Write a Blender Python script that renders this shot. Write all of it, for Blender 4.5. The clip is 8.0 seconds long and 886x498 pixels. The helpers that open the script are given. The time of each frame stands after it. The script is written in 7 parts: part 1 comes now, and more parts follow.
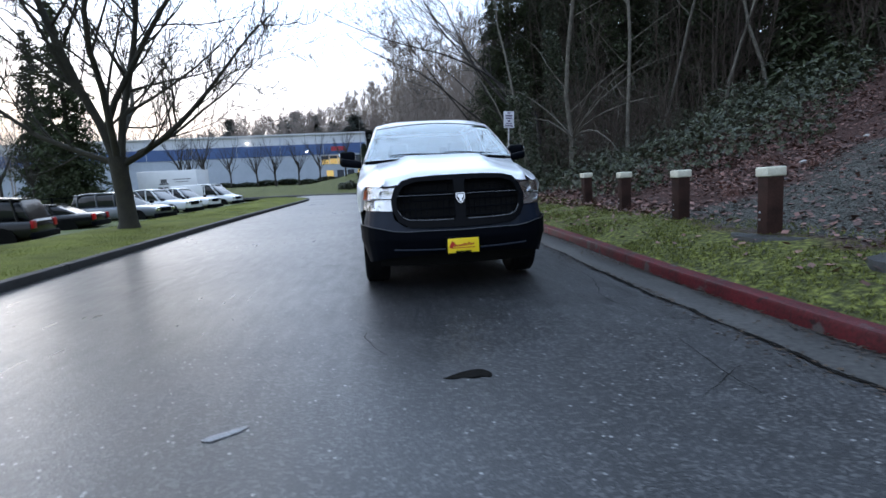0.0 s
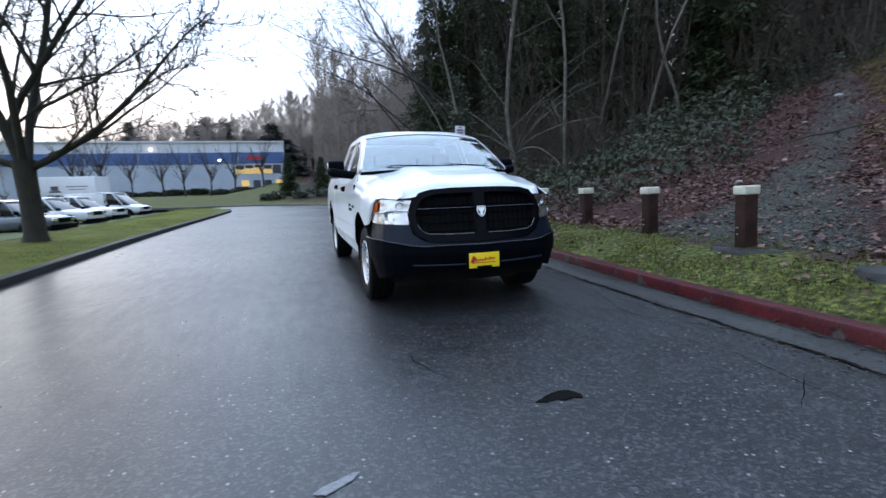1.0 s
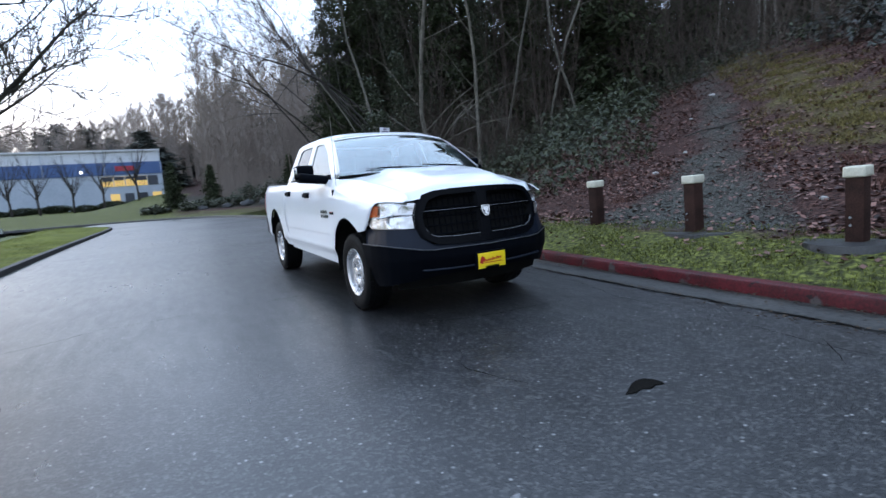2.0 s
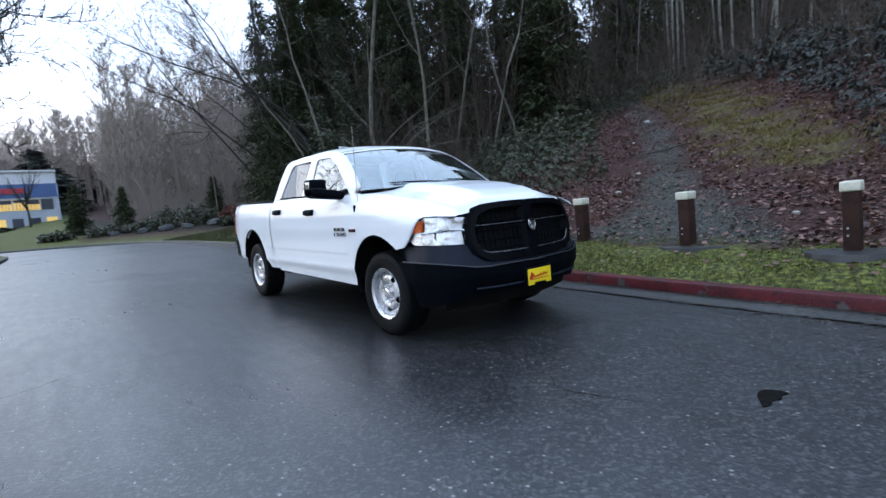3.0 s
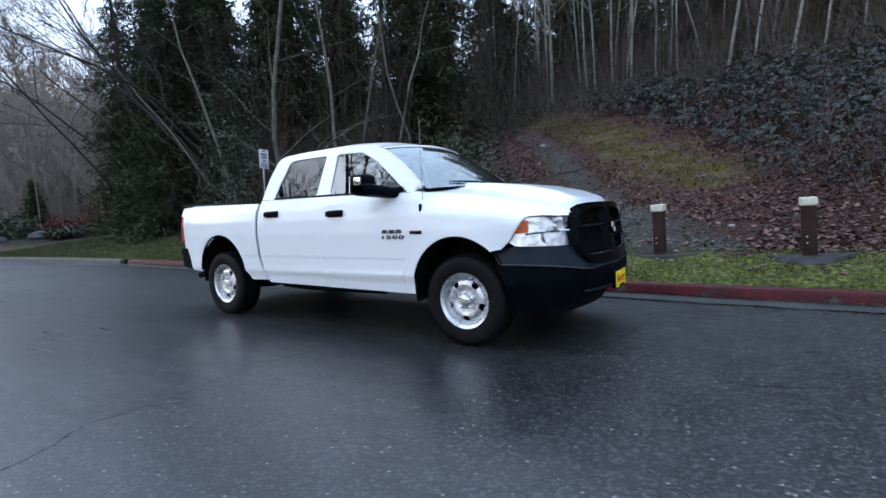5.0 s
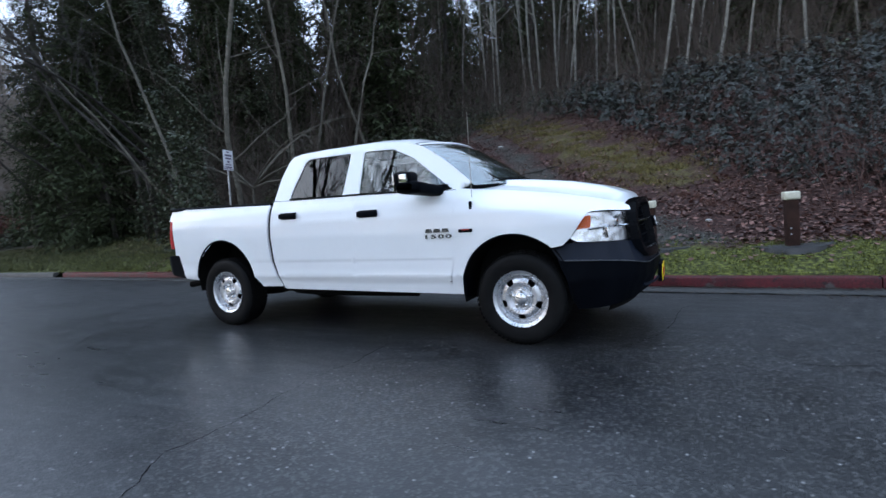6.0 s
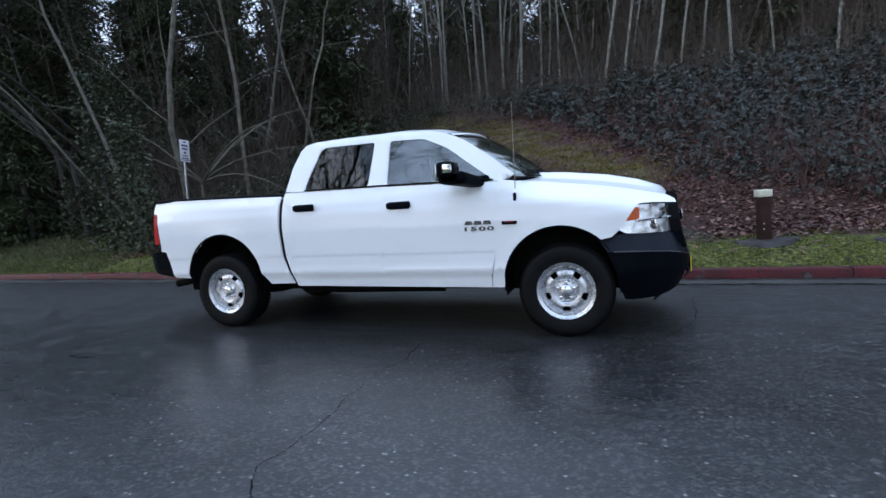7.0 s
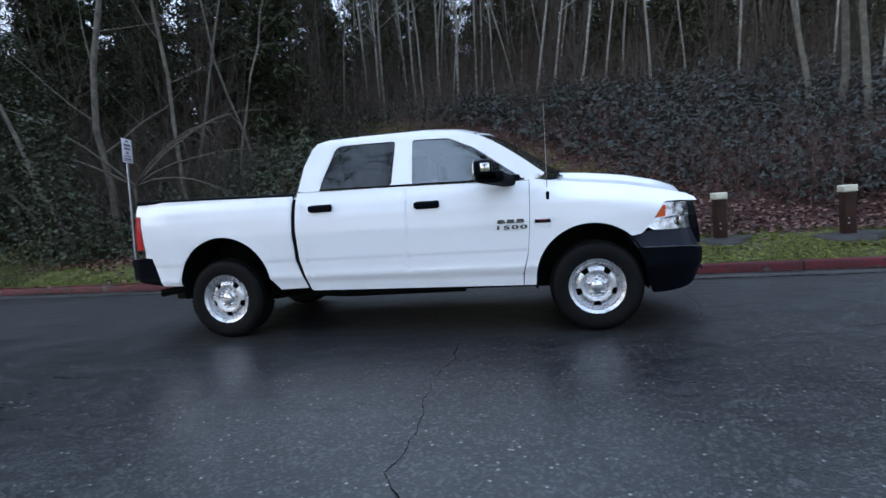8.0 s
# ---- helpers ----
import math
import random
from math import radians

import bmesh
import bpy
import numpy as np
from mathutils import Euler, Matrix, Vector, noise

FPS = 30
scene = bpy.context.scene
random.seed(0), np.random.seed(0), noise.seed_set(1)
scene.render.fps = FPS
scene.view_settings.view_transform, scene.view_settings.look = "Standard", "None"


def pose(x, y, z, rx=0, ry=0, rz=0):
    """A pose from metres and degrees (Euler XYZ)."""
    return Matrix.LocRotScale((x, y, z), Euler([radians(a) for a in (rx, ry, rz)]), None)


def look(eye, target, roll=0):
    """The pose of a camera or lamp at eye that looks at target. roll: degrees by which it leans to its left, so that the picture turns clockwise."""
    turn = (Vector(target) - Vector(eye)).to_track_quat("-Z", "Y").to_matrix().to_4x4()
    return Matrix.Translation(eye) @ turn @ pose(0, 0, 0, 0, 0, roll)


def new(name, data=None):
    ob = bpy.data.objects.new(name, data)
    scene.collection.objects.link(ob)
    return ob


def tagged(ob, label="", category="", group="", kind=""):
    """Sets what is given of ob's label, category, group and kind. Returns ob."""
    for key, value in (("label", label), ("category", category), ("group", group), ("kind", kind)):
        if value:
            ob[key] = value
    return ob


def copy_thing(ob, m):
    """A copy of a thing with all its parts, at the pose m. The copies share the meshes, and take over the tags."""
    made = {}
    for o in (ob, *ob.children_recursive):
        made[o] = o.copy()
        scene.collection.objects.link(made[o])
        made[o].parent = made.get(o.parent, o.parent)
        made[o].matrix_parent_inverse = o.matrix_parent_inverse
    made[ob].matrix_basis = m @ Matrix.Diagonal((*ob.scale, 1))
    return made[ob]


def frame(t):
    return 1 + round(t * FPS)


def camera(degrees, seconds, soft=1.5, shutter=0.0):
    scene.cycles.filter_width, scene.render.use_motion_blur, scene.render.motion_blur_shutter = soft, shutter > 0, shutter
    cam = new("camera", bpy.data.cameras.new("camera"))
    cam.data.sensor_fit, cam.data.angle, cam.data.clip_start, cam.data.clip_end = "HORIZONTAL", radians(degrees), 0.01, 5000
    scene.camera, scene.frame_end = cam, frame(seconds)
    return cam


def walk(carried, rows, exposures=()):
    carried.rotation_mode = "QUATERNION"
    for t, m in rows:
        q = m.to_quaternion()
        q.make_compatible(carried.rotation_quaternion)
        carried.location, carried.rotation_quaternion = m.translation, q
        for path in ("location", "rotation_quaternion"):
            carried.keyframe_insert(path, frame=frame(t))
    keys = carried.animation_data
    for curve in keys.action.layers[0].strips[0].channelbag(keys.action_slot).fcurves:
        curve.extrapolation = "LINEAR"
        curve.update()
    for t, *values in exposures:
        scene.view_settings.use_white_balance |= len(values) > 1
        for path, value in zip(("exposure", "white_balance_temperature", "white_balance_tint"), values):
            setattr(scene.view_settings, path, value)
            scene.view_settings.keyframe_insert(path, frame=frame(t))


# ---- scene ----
cam = camera(85.1, 8.0, shutter=0.4)
PATH = [
    (0, (-0.811, -5.601, 1.167), (-0.548, -3.641, 0.867), -2.9),
    (0.5, (-1.238, -5.36, 1.162), (-0.872, -3.41, 0.906), -4.2),
    (1, (-1.707, -5.21, 1.196), (-1.113, -3.318, 0.936), -1.8),
    (1.5, (-2.165, -5.0, 1.224), (-1.368, -3.182, 0.98), -3.0),
    (1.7, (-2.322, -4.879, 1.233), (-1.445, -3.102, 0.962), -3.4),
    (2.8, (-3.175, -4.028, 1.216), (-1.986, -2.435, 0.999), -5.1),
    (3, (-3.301, -3.847, 1.22), (-2.059, -2.292, 1.02), -4.4),
    (3.5, (-3.611, -3.461, 1.201), (-2.238, -2.02, 1.0), -3.0),
    (4, (-3.904, -3.048, 1.183), (-2.433, -1.712, 0.955), -2.6),
    (4.5, (-4.14, -2.617, 1.181), (-2.585, -1.373, 0.994), -2.0),
    (4.7, (-4.254, -2.441, 1.172), (-2.655, -1.252, 1.006), -2.7),
    (5.8, (-4.711, -1.456, 1.201), (-2.978, -0.475, 1.013), -2.9),
    (6, (-4.798, -1.272, 1.192), (-3.024, -0.364, 1.026), -4.0),
    (6.5, (-4.947, -0.83, 1.187), (-3.115, -0.054, 0.981), -3.5),
    (7, (-5.055, -0.366, 1.186), (-3.175, 0.291, 0.999), -3.6),
    (7.5, (-5.206, 0.107, 1.181), (-3.281, 0.622, 1.004), -4.1),
    (8, (-5.271, 0.561, 1.172), (-3.31, 0.915, 0.996), -3.8),
]
walk(cam, [(t, look(eye, target, roll)) for t, eye, target, roll in PATH], exposures=[(0.0, 0.20), (1.5, 0.28), (3.0, 0.35), (4.5, 0.32), (6.0, 0.17), (8.0, 0.10)])

# ---- light ----
world = bpy.data.worlds.new("overcast_dusk")
scene.world = world
world.use_nodes = True
wn = world.node_tree.nodes
sky = wn.new("ShaderNodeTexSky")
sky.sky_type = "NISHITA"
sky.sun_disc = False
sky.sun_elevation = radians(7.0)
sky.sun_rotation = radians(-33.0)
sky.air_density, sky.dust_density, sky.ozone_density = 1.0, 3.0, 2.0
# an overcast veil, brighter overhead than at the horizon
tc, sep = wn.new("ShaderNodeTexCoord"), wn.new("ShaderNodeSeparateXYZ")
cloud = wn.new("ShaderNodeValToRGB")
ce = cloud.color_ramp.elements
ce[0].position, ce[0].color = 0.0, (8.8, 9.9, 12.0, 1)
ce[1].position, ce[1].color = 0.75, (10.3, 13.6, 19.2, 1)
veil = wn.new("ShaderNodeMixRGB")
veil.inputs["Fac"].default_value = 0.85
wl = world.node_tree.links
wl.new(tc.outputs["Generated"], sep.inputs[0])
wl.new(sep.outputs["Z"], cloud.inputs[0])
wl.new(sky.outputs[0], veil.inputs["Color1"])
wl.new(cloud.outputs[0], veil.inputs["Color2"])
# brighter towards the low sun behind the cloud, dimmer away from it
aim, side = wn.new("ShaderNodeVectorMath"), wn.new("ShaderNodeMapRange")
aim.operation = "DOT_PRODUCT"
aim.inputs[1].default_value = (-0.52, 0.81, 0.27)
side.inputs[1].default_value, side.inputs[2].default_value = -1.0, 1.0
side.inputs[3].default_value, side.inputs[4].default_value = 0.56, 1.40
gain = wn.new("ShaderNodeVectorMath")
gain.operation = "SCALE"
wl.new(tc.outputs["Generated"], aim.inputs[0])
wl.new(aim.outputs["Value"], side.inputs[0])
low, near_sun, warm = wn.new("ShaderNodeMapRange"), wn.new("ShaderNodeMapRange"), wn.new("ShaderNodeMath")
low.inputs[1].default_value, low.inputs[2].default_value, low.inputs[3].default_value, low.inputs[4].default_value = 0.02, 0.26, 1.0, 0.0
near_sun.inputs[1].default_value, near_sun.inputs[2].default_value = 0.55, 0.95
warm.operation = "MULTIPLY"
dusk = wn.new("ShaderNodeMixRGB")
dusk.inputs["Color2"].default_value = (9.6, 8.0, 6.8, 1)
wl.new(sep.outputs["Z"], low.inputs[0])
wl.new(aim.outputs["Value"], near_sun.inputs[0])
wl.new(low.outputs[0], warm.inputs[0])
wl.new(near_sun.outputs[0], warm.inputs[1])
wl.new(warm.outputs[0], dusk.inputs["Fac"])
wl.new(veil.outputs[0], dusk.inputs["Color1"])
wl.new(dusk.outputs[0], gain.inputs[0])
wl.new(side.outputs[0], gain.inputs["Scale"])
wl.new(gain.outputs[0], wn["Background"].inputs[0])
wn["Background"].inputs[1].default_value = 0.12
sun = new("sun", bpy.data.lights.new("sun", "SUN"))
sun.data.energy, sun.data.angle, sun.data.color = 0.5, radians(40), (1.0, 0.96, 0.92)
sun.matrix_world = look((-28, 42, 26), (0, 0, 0))

# ---- materials ----
def material(name, low, high, rough=0.6, scale=8.0, fine=60.0, bump=0.15, metal=0.0, coat=0.0, spread=0.0, gap=0.01, rough_var=0.1, detail=6.0, spec=0.5):
    """A surface whose colour wanders between low and high at two sizes, with relief; spread: brightness by object."""
    m = bpy.data.materials.new(name)
    m.use_nodes = True
    n, l = m.node_tree.nodes, m.node_tree.links
    b = n["Principled BSDF"]
    co = n.new("ShaderNodeTexCoord")
    big, small = n.new("ShaderNodeTexNoise"), n.new("ShaderNodeTexNoise")
    big.inputs["Scale"].default_value, small.inputs["Scale"].default_value = scale, fine
    big.inputs["Detail"].default_value = small.inputs["Detail"].default_value = detail
    for t in (big, small):
        l.new(co.outputs["Object"], t.inputs["Vector"])
    mix = n.new("ShaderNodeMath")
    mix.operation = "MULTIPLY_ADD"
    mix.inputs[1].default_value = 0.55
    l.new(big.outputs[0], mix.inputs[0])
    half = n.new("ShaderNodeMath")
    half.operation = "MULTIPLY"
    half.inputs[1].default_value = 0.45
    l.new(small.outputs[0], half.inputs[0])
    l.new(half.outputs[0], mix.inputs[2])
    ramp = n.new("ShaderNodeValToRGB")
    ramp.color_ramp.elements[0].position, ramp.color_ramp.elements[1].position = 0.33, 0.67
    ramp.color_ramp.elements[0].color, ramp.color_ramp.elements[1].color = (*low, 1), (*high, 1)
    l.new(mix.outputs[0], ramp.inputs[0])
    out = ramp.outputs[0]
    if spread:
        info, hsv = n.new("ShaderNodeObjectInfo"), n.new("ShaderNodeHueSaturation")
        rng = n.new("ShaderNodeMapRange")
        rng.inputs[3].default_value, rng.inputs[4].default_value = 1 - spread, 1 + spread
        l.new(info.outputs["Random"], rng.inputs[0])
        l.new(rng.outputs[0], hsv.inputs["Value"])
        l.new(out, hsv.inputs["Color"])
        out = hsv.outputs[0]
    l.new(out, b.inputs["Base Color"])
    rr = n.new("ShaderNodeMapRange")
    rr.inputs[3].default_value, rr.inputs[4].default_value = max(0.02, rough - rough_var), min(1, rough + rough_var)
    l.new(big.outputs[0], rr.inputs[0])
    l.new(rr.outputs[0], b.inputs["Roughness"])
    b.inputs["Metallic"].default_value, b.inputs["Coat Weight"].default_value = metal, coat
    b.inputs["Specular IOR Level"].default_value = spec
    b.inputs["Coat Roughness"].default_value = 0.03
    if bump:
        bp = n.new("ShaderNodeBump")
        bp.inputs["Strength"].default_value, bp.inputs["Distance"].default_value = bump, gap
        l.new(small.outputs[0], bp.inputs["Height"])
        l.new(bp.outputs[0], b.inputs["Normal"])
    return m


def leafy(name, low, high, rough=0.5, spec=0.3):
    """Leaves, each with a shade of its own."""
    m = bpy.data.materials.new(name)
    m.use_nodes = True
    n, l = m.node_tree.nodes, m.node_tree.links
    b = n["Principled BSDF"]
    geo, ramp = n.new("ShaderNodeNewGeometry"), n.new("ShaderNodeValToRGB")
    ramp.color_ramp.elements[0].color, ramp.color_ramp.elements[1].color = (*low, 1), (*high, 1)
    l.new(geo.outputs["Random Per Island"], ramp.inputs[0])
    l.new(ramp.outputs[0], b.inputs["Base Color"])
    b.inputs["Roughness"].default_value, b.inputs["Specular IOR Level"].default_value = rough, spec
    return m


def glass(name, tint, rough=0.0, ior=1.52):
    m = bpy.data.materials.new(name)
    m.use_nodes = True
    b = m.node_tree.nodes["Principled BSDF"]
    b.inputs["Base Color"].default_value = (*tint, 1)
    b.inputs["Transmission Weight"].default_value = 1.0
    b.inputs["Roughness"].default_value, b.inputs["IOR"].default_value = rough, ior
    return m


def glow(name, colour, strength):
    m = bpy.data.materials.new(name)
    m.use_nodes = True
    b = m.node_tree.nodes["Principled BSDF"]
    b.inputs["Base Color"].default_value = (*colour, 1)
    b.inputs["Emission Color"].default_value = (*colour, 1)
    b.inputs["Emission Strength"].default_value = strength
    return m


M_PAINT = material("white_car_paint", (0.835, 0.845, 0.858), (0.85, 0.86, 0.872), 0.30, 1.5, 9, 0.0, coat=0.65, rough_var=0.0)
M_BLACK = material("black_grained_plastic", (0.0018, 0.0024, 0.0040), (0.0034, 0.0044, 0.0068), 0.5, 6, 420, 0.15, gap=0.001, spec=0.03)
M_GLOSSBLACK = material("smooth_black_plastic", (0.0018, 0.0023, 0.0036), (0.003, 0.0038, 0.0055), 0.25, 6, 90, 0.05, gap=0.001, spec=0.08)
M_SATIN = material("satin_grey_plastic", (0.0042, 0.0072, 0.0150), (0.0068, 0.0112, 0.0220), 0.36, 6, 420, 0.1, gap=0.001, spec=0.18)
M_DARK = material("dark_underbody", (0.003, 0.003, 0.003), (0.008, 0.008, 0.007), 0.8, 5, 60, 0.3, spec=0.1)
M_GAP = material("panel_gap_rubber", (0.004, 0.004, 0.004), (0.008, 0.008, 0.008), 0.8, 20, 100, 0.1, spec=0.1)
M_TYRE = material("tyre_rubber", (0.0035, 0.0035, 0.004), (0.009, 0.009, 0.009), 0.62, 14, 130, 0.3, gap=0.003, spec=0.10)
M_RIM = material("painted_steel_rim", (0.54, 0.55, 0.57), (0.68, 0.69, 0.71), 0.27, 9, 120, 0.04, metal=0.85)
M_CHROME = material("chrome", (0.72, 0.73, 0.74), (0.82, 0.83, 0.84), 0.08, 9, 90, 0.02, metal=1.0, rough_var=0.03)
M_LAMP = material("lamp_reflector", (0.62, 0.63, 0.65), (0.93, 0.94, 0.96), 0.26, 6, 15, 0.30, metal=1.0, gap=0.03, detail=0.5)
M_AMBER = material("amber_lens", (0.75, 0.09, 0.004), (0.9, 0.16, 0.008), 0.3, 20, 160, 0.3, coat=0.1, spec=0.2)
M_RED = material("red_lens", (0.32, 0.003, 0.007), (0.48, 0.008, 0.012), 0.3, 20, 160, 0.3, coat=0.15, spec=0.2)
M_LENS = glass("clear_lens", (0.98, 0.985, 0.99), ior=1.3)
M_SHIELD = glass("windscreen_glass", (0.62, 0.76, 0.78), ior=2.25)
M_TINT = glass("privacy_glass", (0.03, 0.034, 0.038), ior=1.5)
M_SIDE = glass("side_glass", (0.26, 0.33, 0.35), ior=1.9)
M_SEAT = material("grey_seat_cloth", (0.03, 0.031, 0.034), (0.06, 0.06, 0.065), 0.9, 12, 300, 0.3)
M_PLATE = material("yellow_plate", (0.85, 0.60, 0.01), (0.93, 0.68, 0.02), 0.4, 8, 60, 0.05)
M_SCRIPT = material("red_script", (0.42, 0.02, 0.01), (0.5, 0.03, 0.015), 0.5, 8, 60, 0.05)
M_STEELROD = material("aerial_steel", (0.26, 0.24, 0.21), (0.36, 0.34, 0.31), 0.4, 9, 60, 0.0, metal=0.6)
M_BADGE = material("grey_badge", (0.075, 0.078, 0.082), (0.13, 0.134, 0.14), 0.25, 20, 90, 0.05, metal=0.6)


# ---- mesh helpers ----
def finish(bm, name, mat_, smooth=True):
    me = bpy.data.meshes.new(name)
    bm.to_mesh(me)
    bm.free()
    me.materials.append(mat_)
    bend = me.attributes.get("bend")
    if bend is not None and smooth:
        me.shade_smooth()
        ns = [Vector(d.vector) for d in bend.data]
        way = sum(q.dot(v.normal) for q, v in zip(ns, me.vertices)) / len(ns)
        if abs(way) > 0.25:
            ns = [q if way > 0 else -q for q in ns]
        else:
            # a pane with two faces: each turns outwards by itself
            ns = [q if q.dot(v.normal) >= 0 else -q for q, v in zip(ns, me.vertices)]
        me.normals_split_custom_set_from_vertices(ns)
    elif smooth:
        me.shade_smooth()
        me.set_sharp_from_angle(angle=radians(38))
    return me


def part(name, bm, mat_, parent=None, label="", smooth=True):
    ob = new(name, finish(bm, name, mat_, smooth))
    if parent is not None:
        ob.parent = parent
    return tagged(ob, label=label)


def raw(name, verts, faces, mat_, parent=None, label="", smooth=False):
    me = bpy.data.meshes.new(name)
    me.from_pydata(verts, [], faces)
    me.materials.append(mat_)
    if smooth:
        me.shade_smooth()
    ob = new(name, me)
    if parent is not None:
        ob.parent = parent
    return tagged(ob, label=label)


def box(bm, x0, x1, y0, y1, z0, z1, bevel=0.0, seg=2):
    vs = [bm.verts.new((x, y, z)) for x in (x0, x1) for y in (y0, y1) for z in (z0, z1)]
    fs = [bm.faces.new([vs[i] for i in q]) for q in ((0, 1, 3, 2), (4, 6, 7, 5), (0, 4, 5, 1), (2, 3, 7, 6), (0, 2, 6, 4), (1, 5, 7, 3))]
    if bevel:
        es = list({e for f in fs for e in f.edges})
        bmesh.ops.bevel(bm, geom=es, offset=bevel, segments=seg, profile=0.6, affect="EDGES")
    return vs


def boxed(*a, **k):
    bm = bmesh.new()
    box(bm, *a, **k)
    return bm


def lathe(bm, profile, n=48, axis="x", at=(0, 0, 0)):
    """Turn a profile of (along, radius) round an axis; closes at radius 0."""
    rings = []
    for a, r in profile:
        ring = []
        for k in range(n if r > 1e-6 else 1):
            w = 2 * math.pi * k / n
            p = {"x": (a, r * math.cos(w), r * math.sin(w)), "y": (r * math.cos(w), a, r * math.sin(w)), "z": (r * math.cos(w), r * math.sin(w), a)}[axis]
            ring.append(bm.verts.new(Vector(p) + Vector(at)))
        rings.append(ring)
    for p, q in zip(rings, rings[1:]):
        for k in range(n):
            a, b = (p[k % len(p)], p[(k + 1) % len(p)]), (q[(k + 1) % len(q)], q[k % len(q)])
            c = list(dict.fromkeys((*a, *b)))
            if len(c) > 2:
                bm.faces.new(c)
    return bm


def tube(bm, pts, rad, n=8, caps=True):
    """A round bar along points; rad a number or one for each point."""
    pts = [Vector(p) for p in pts]
    rad = [rad] * len(pts) if isinstance(rad, (int, float)) else rad
    rings = []
    for i, p in enumerate(pts):
        d = (pts[min(i + 1, len(pts) - 1)] - pts[max(i - 1, 0)]).normalized()
        s = d.cross(Vector((0, 0, 1)) if abs(d.z) < 0.9 else Vector((1, 0, 0))).normalized()
        u = s.cross(d)
        rings.append([bm.verts.new(p + (s * math.cos(2 * math.pi * k / n) + u * math.sin(2 * math.pi * k / n)) * rad[i]) for k in range(n)])
    for a, b in zip(rings, rings[1:]):
        for k in range(n):
            bm.faces.new((a[k], a[(k + 1) % n], b[(k + 1) % n], b[k]))
    if caps:
        bm.faces.new(rings[0][::-1])
        bm.faces.new(rings[-1])
    return bm


def inside(p, poly):
    x, y = p
    c = False
    for (x0, y0), (x1, y1) in zip(poly, poly[1:] + poly[:1]):
        if (y0 > y) != (y1 > y) and x < (x1 - x0) * (y - y0) / (y1 - y0) + x0:
            c = not c
    return c


def dense(poly, step):
    out = []
    for (x0, y0), (x1, y1) in zip(poly, poly[1:] + poly[:1]):
        k = max(1, int(math.ceil(math.hypot(x1 - x0, y1 - y0) / step)))
        out += [(x0 + (x1 - x0) * i / k, y0 + (y1 - y0) * i / k) for i in range(k)]
    return out


def rounded(poly, r, n=4):
    """A polygon with its corners rounded."""
    out = []
    for i, p in enumerate(poly):
        a, b, c = Vector(poly[i - 1]), Vector(p), Vector(poly[(i + 1) % len(poly)])
        ra = min(r, (a - b).length * 0.45, (c - b).length * 0.45)
        s, e = b + (a - b).normalized() * ra, b + (c - b).normalized() * ra
        for k in range(n + 1):
            t = k / n
            q = s * (1 - t) ** 2 + b * 2 * t * (1 - t) + e * t * t
            out.append((q.x, q.y))
    return out


def arc(cx, cy, r, a0, a1, n=18, ry=None):
    return [(cx + r * math.cos(radians(a0 + (a1 - a0) * k / n)), cy + (ry or r) * math.sin(radians(a0 + (a1 - a0) * k / n))) for k in range(n + 1)]


def sheet(outline, fmap, step=0.06, holes=(), flange=None, guides=()):
    """A pressed panel: an outline with holes in two coordinates, laid onto the surface fmap; flange: how its rims turn in."""
    from mathutils.geometry import delaunay_2d_cdt
    loops = [dense(list(outline), step)] + [dense(list(h), step) for h in holes]
    pts, edges = [], []
    for lp in loops:
        k = len(pts)
        edges += [(k + i, k + (i + 1) % len(lp)) for i in range(len(lp))]
        pts += lp
    rim = np.array(pts)
    x0, y0 = rim.min(0)
    x1, y1 = rim.max(0)
    for gx in np.arange(x0 + step / 2, x1, step):
        for gy in np.arange(y0 + step / 2, y1, step):
            if np.abs(rim - (gx, gy)).sum(1).min() > step * 0.6 and inside((gx, gy), loops[0]) and not any(inside((gx, gy), h) for h in loops[1:]):
                pts.append((gx, gy))
    for gy in guides:
        for gx in np.arange(x0 + step / 2, x1, step):
            if np.abs(rim - (gx, gy)).sum(1).min() > 0.015 and inside((gx, gy), loops[0]) and not any(inside((gx, gy), h) for h in loops[1:]):
                pts.append((gx, gy))
    v, _, f, *_ = delaunay_2d_cdt([Vector(p) for p in pts], edges, [], 0, 1e-5)
    bm = bmesh.new()
    bend = bm.verts.layers.float_vector.new("bend")
    vs = []
    for p in v:
        q = bm.verts.new(fmap(p.x, p.y))
        q[bend] = (fmap(p.x + 0.008, p.y) - fmap(p.x - 0.008, p.y)).cross(fmap(p.x, p.y + 0.008) - fmap(p.x, p.y - 0.008)).normalized()
        vs.append(q)
    for t in f:
        c = (sum(v[i].x for i in t) / len(t), sum(v[i].y for i in t) / len(t))
        if inside(c, loops[0]) and not any(inside(c, h) for h in loops[1:]):
            bm.faces.new([vs[i] for i in t])
    bmesh.ops.delete(bm, geom=[q for q in bm.verts if not q.link_faces], context="VERTS")
    bmesh.ops.recalc_face_normals(bm, faces=bm.faces[:])
    if flange is not None:
        es = [e for e in bm.edges if len(e.link_faces) == 1]
        made = bmesh.ops.extrude_edge_only(bm, edges=es)["geom"]
        for q in (g for g in made if isinstance(g, bmesh.types.BMVert)):
            q.co += Vector(flange)
    return bm


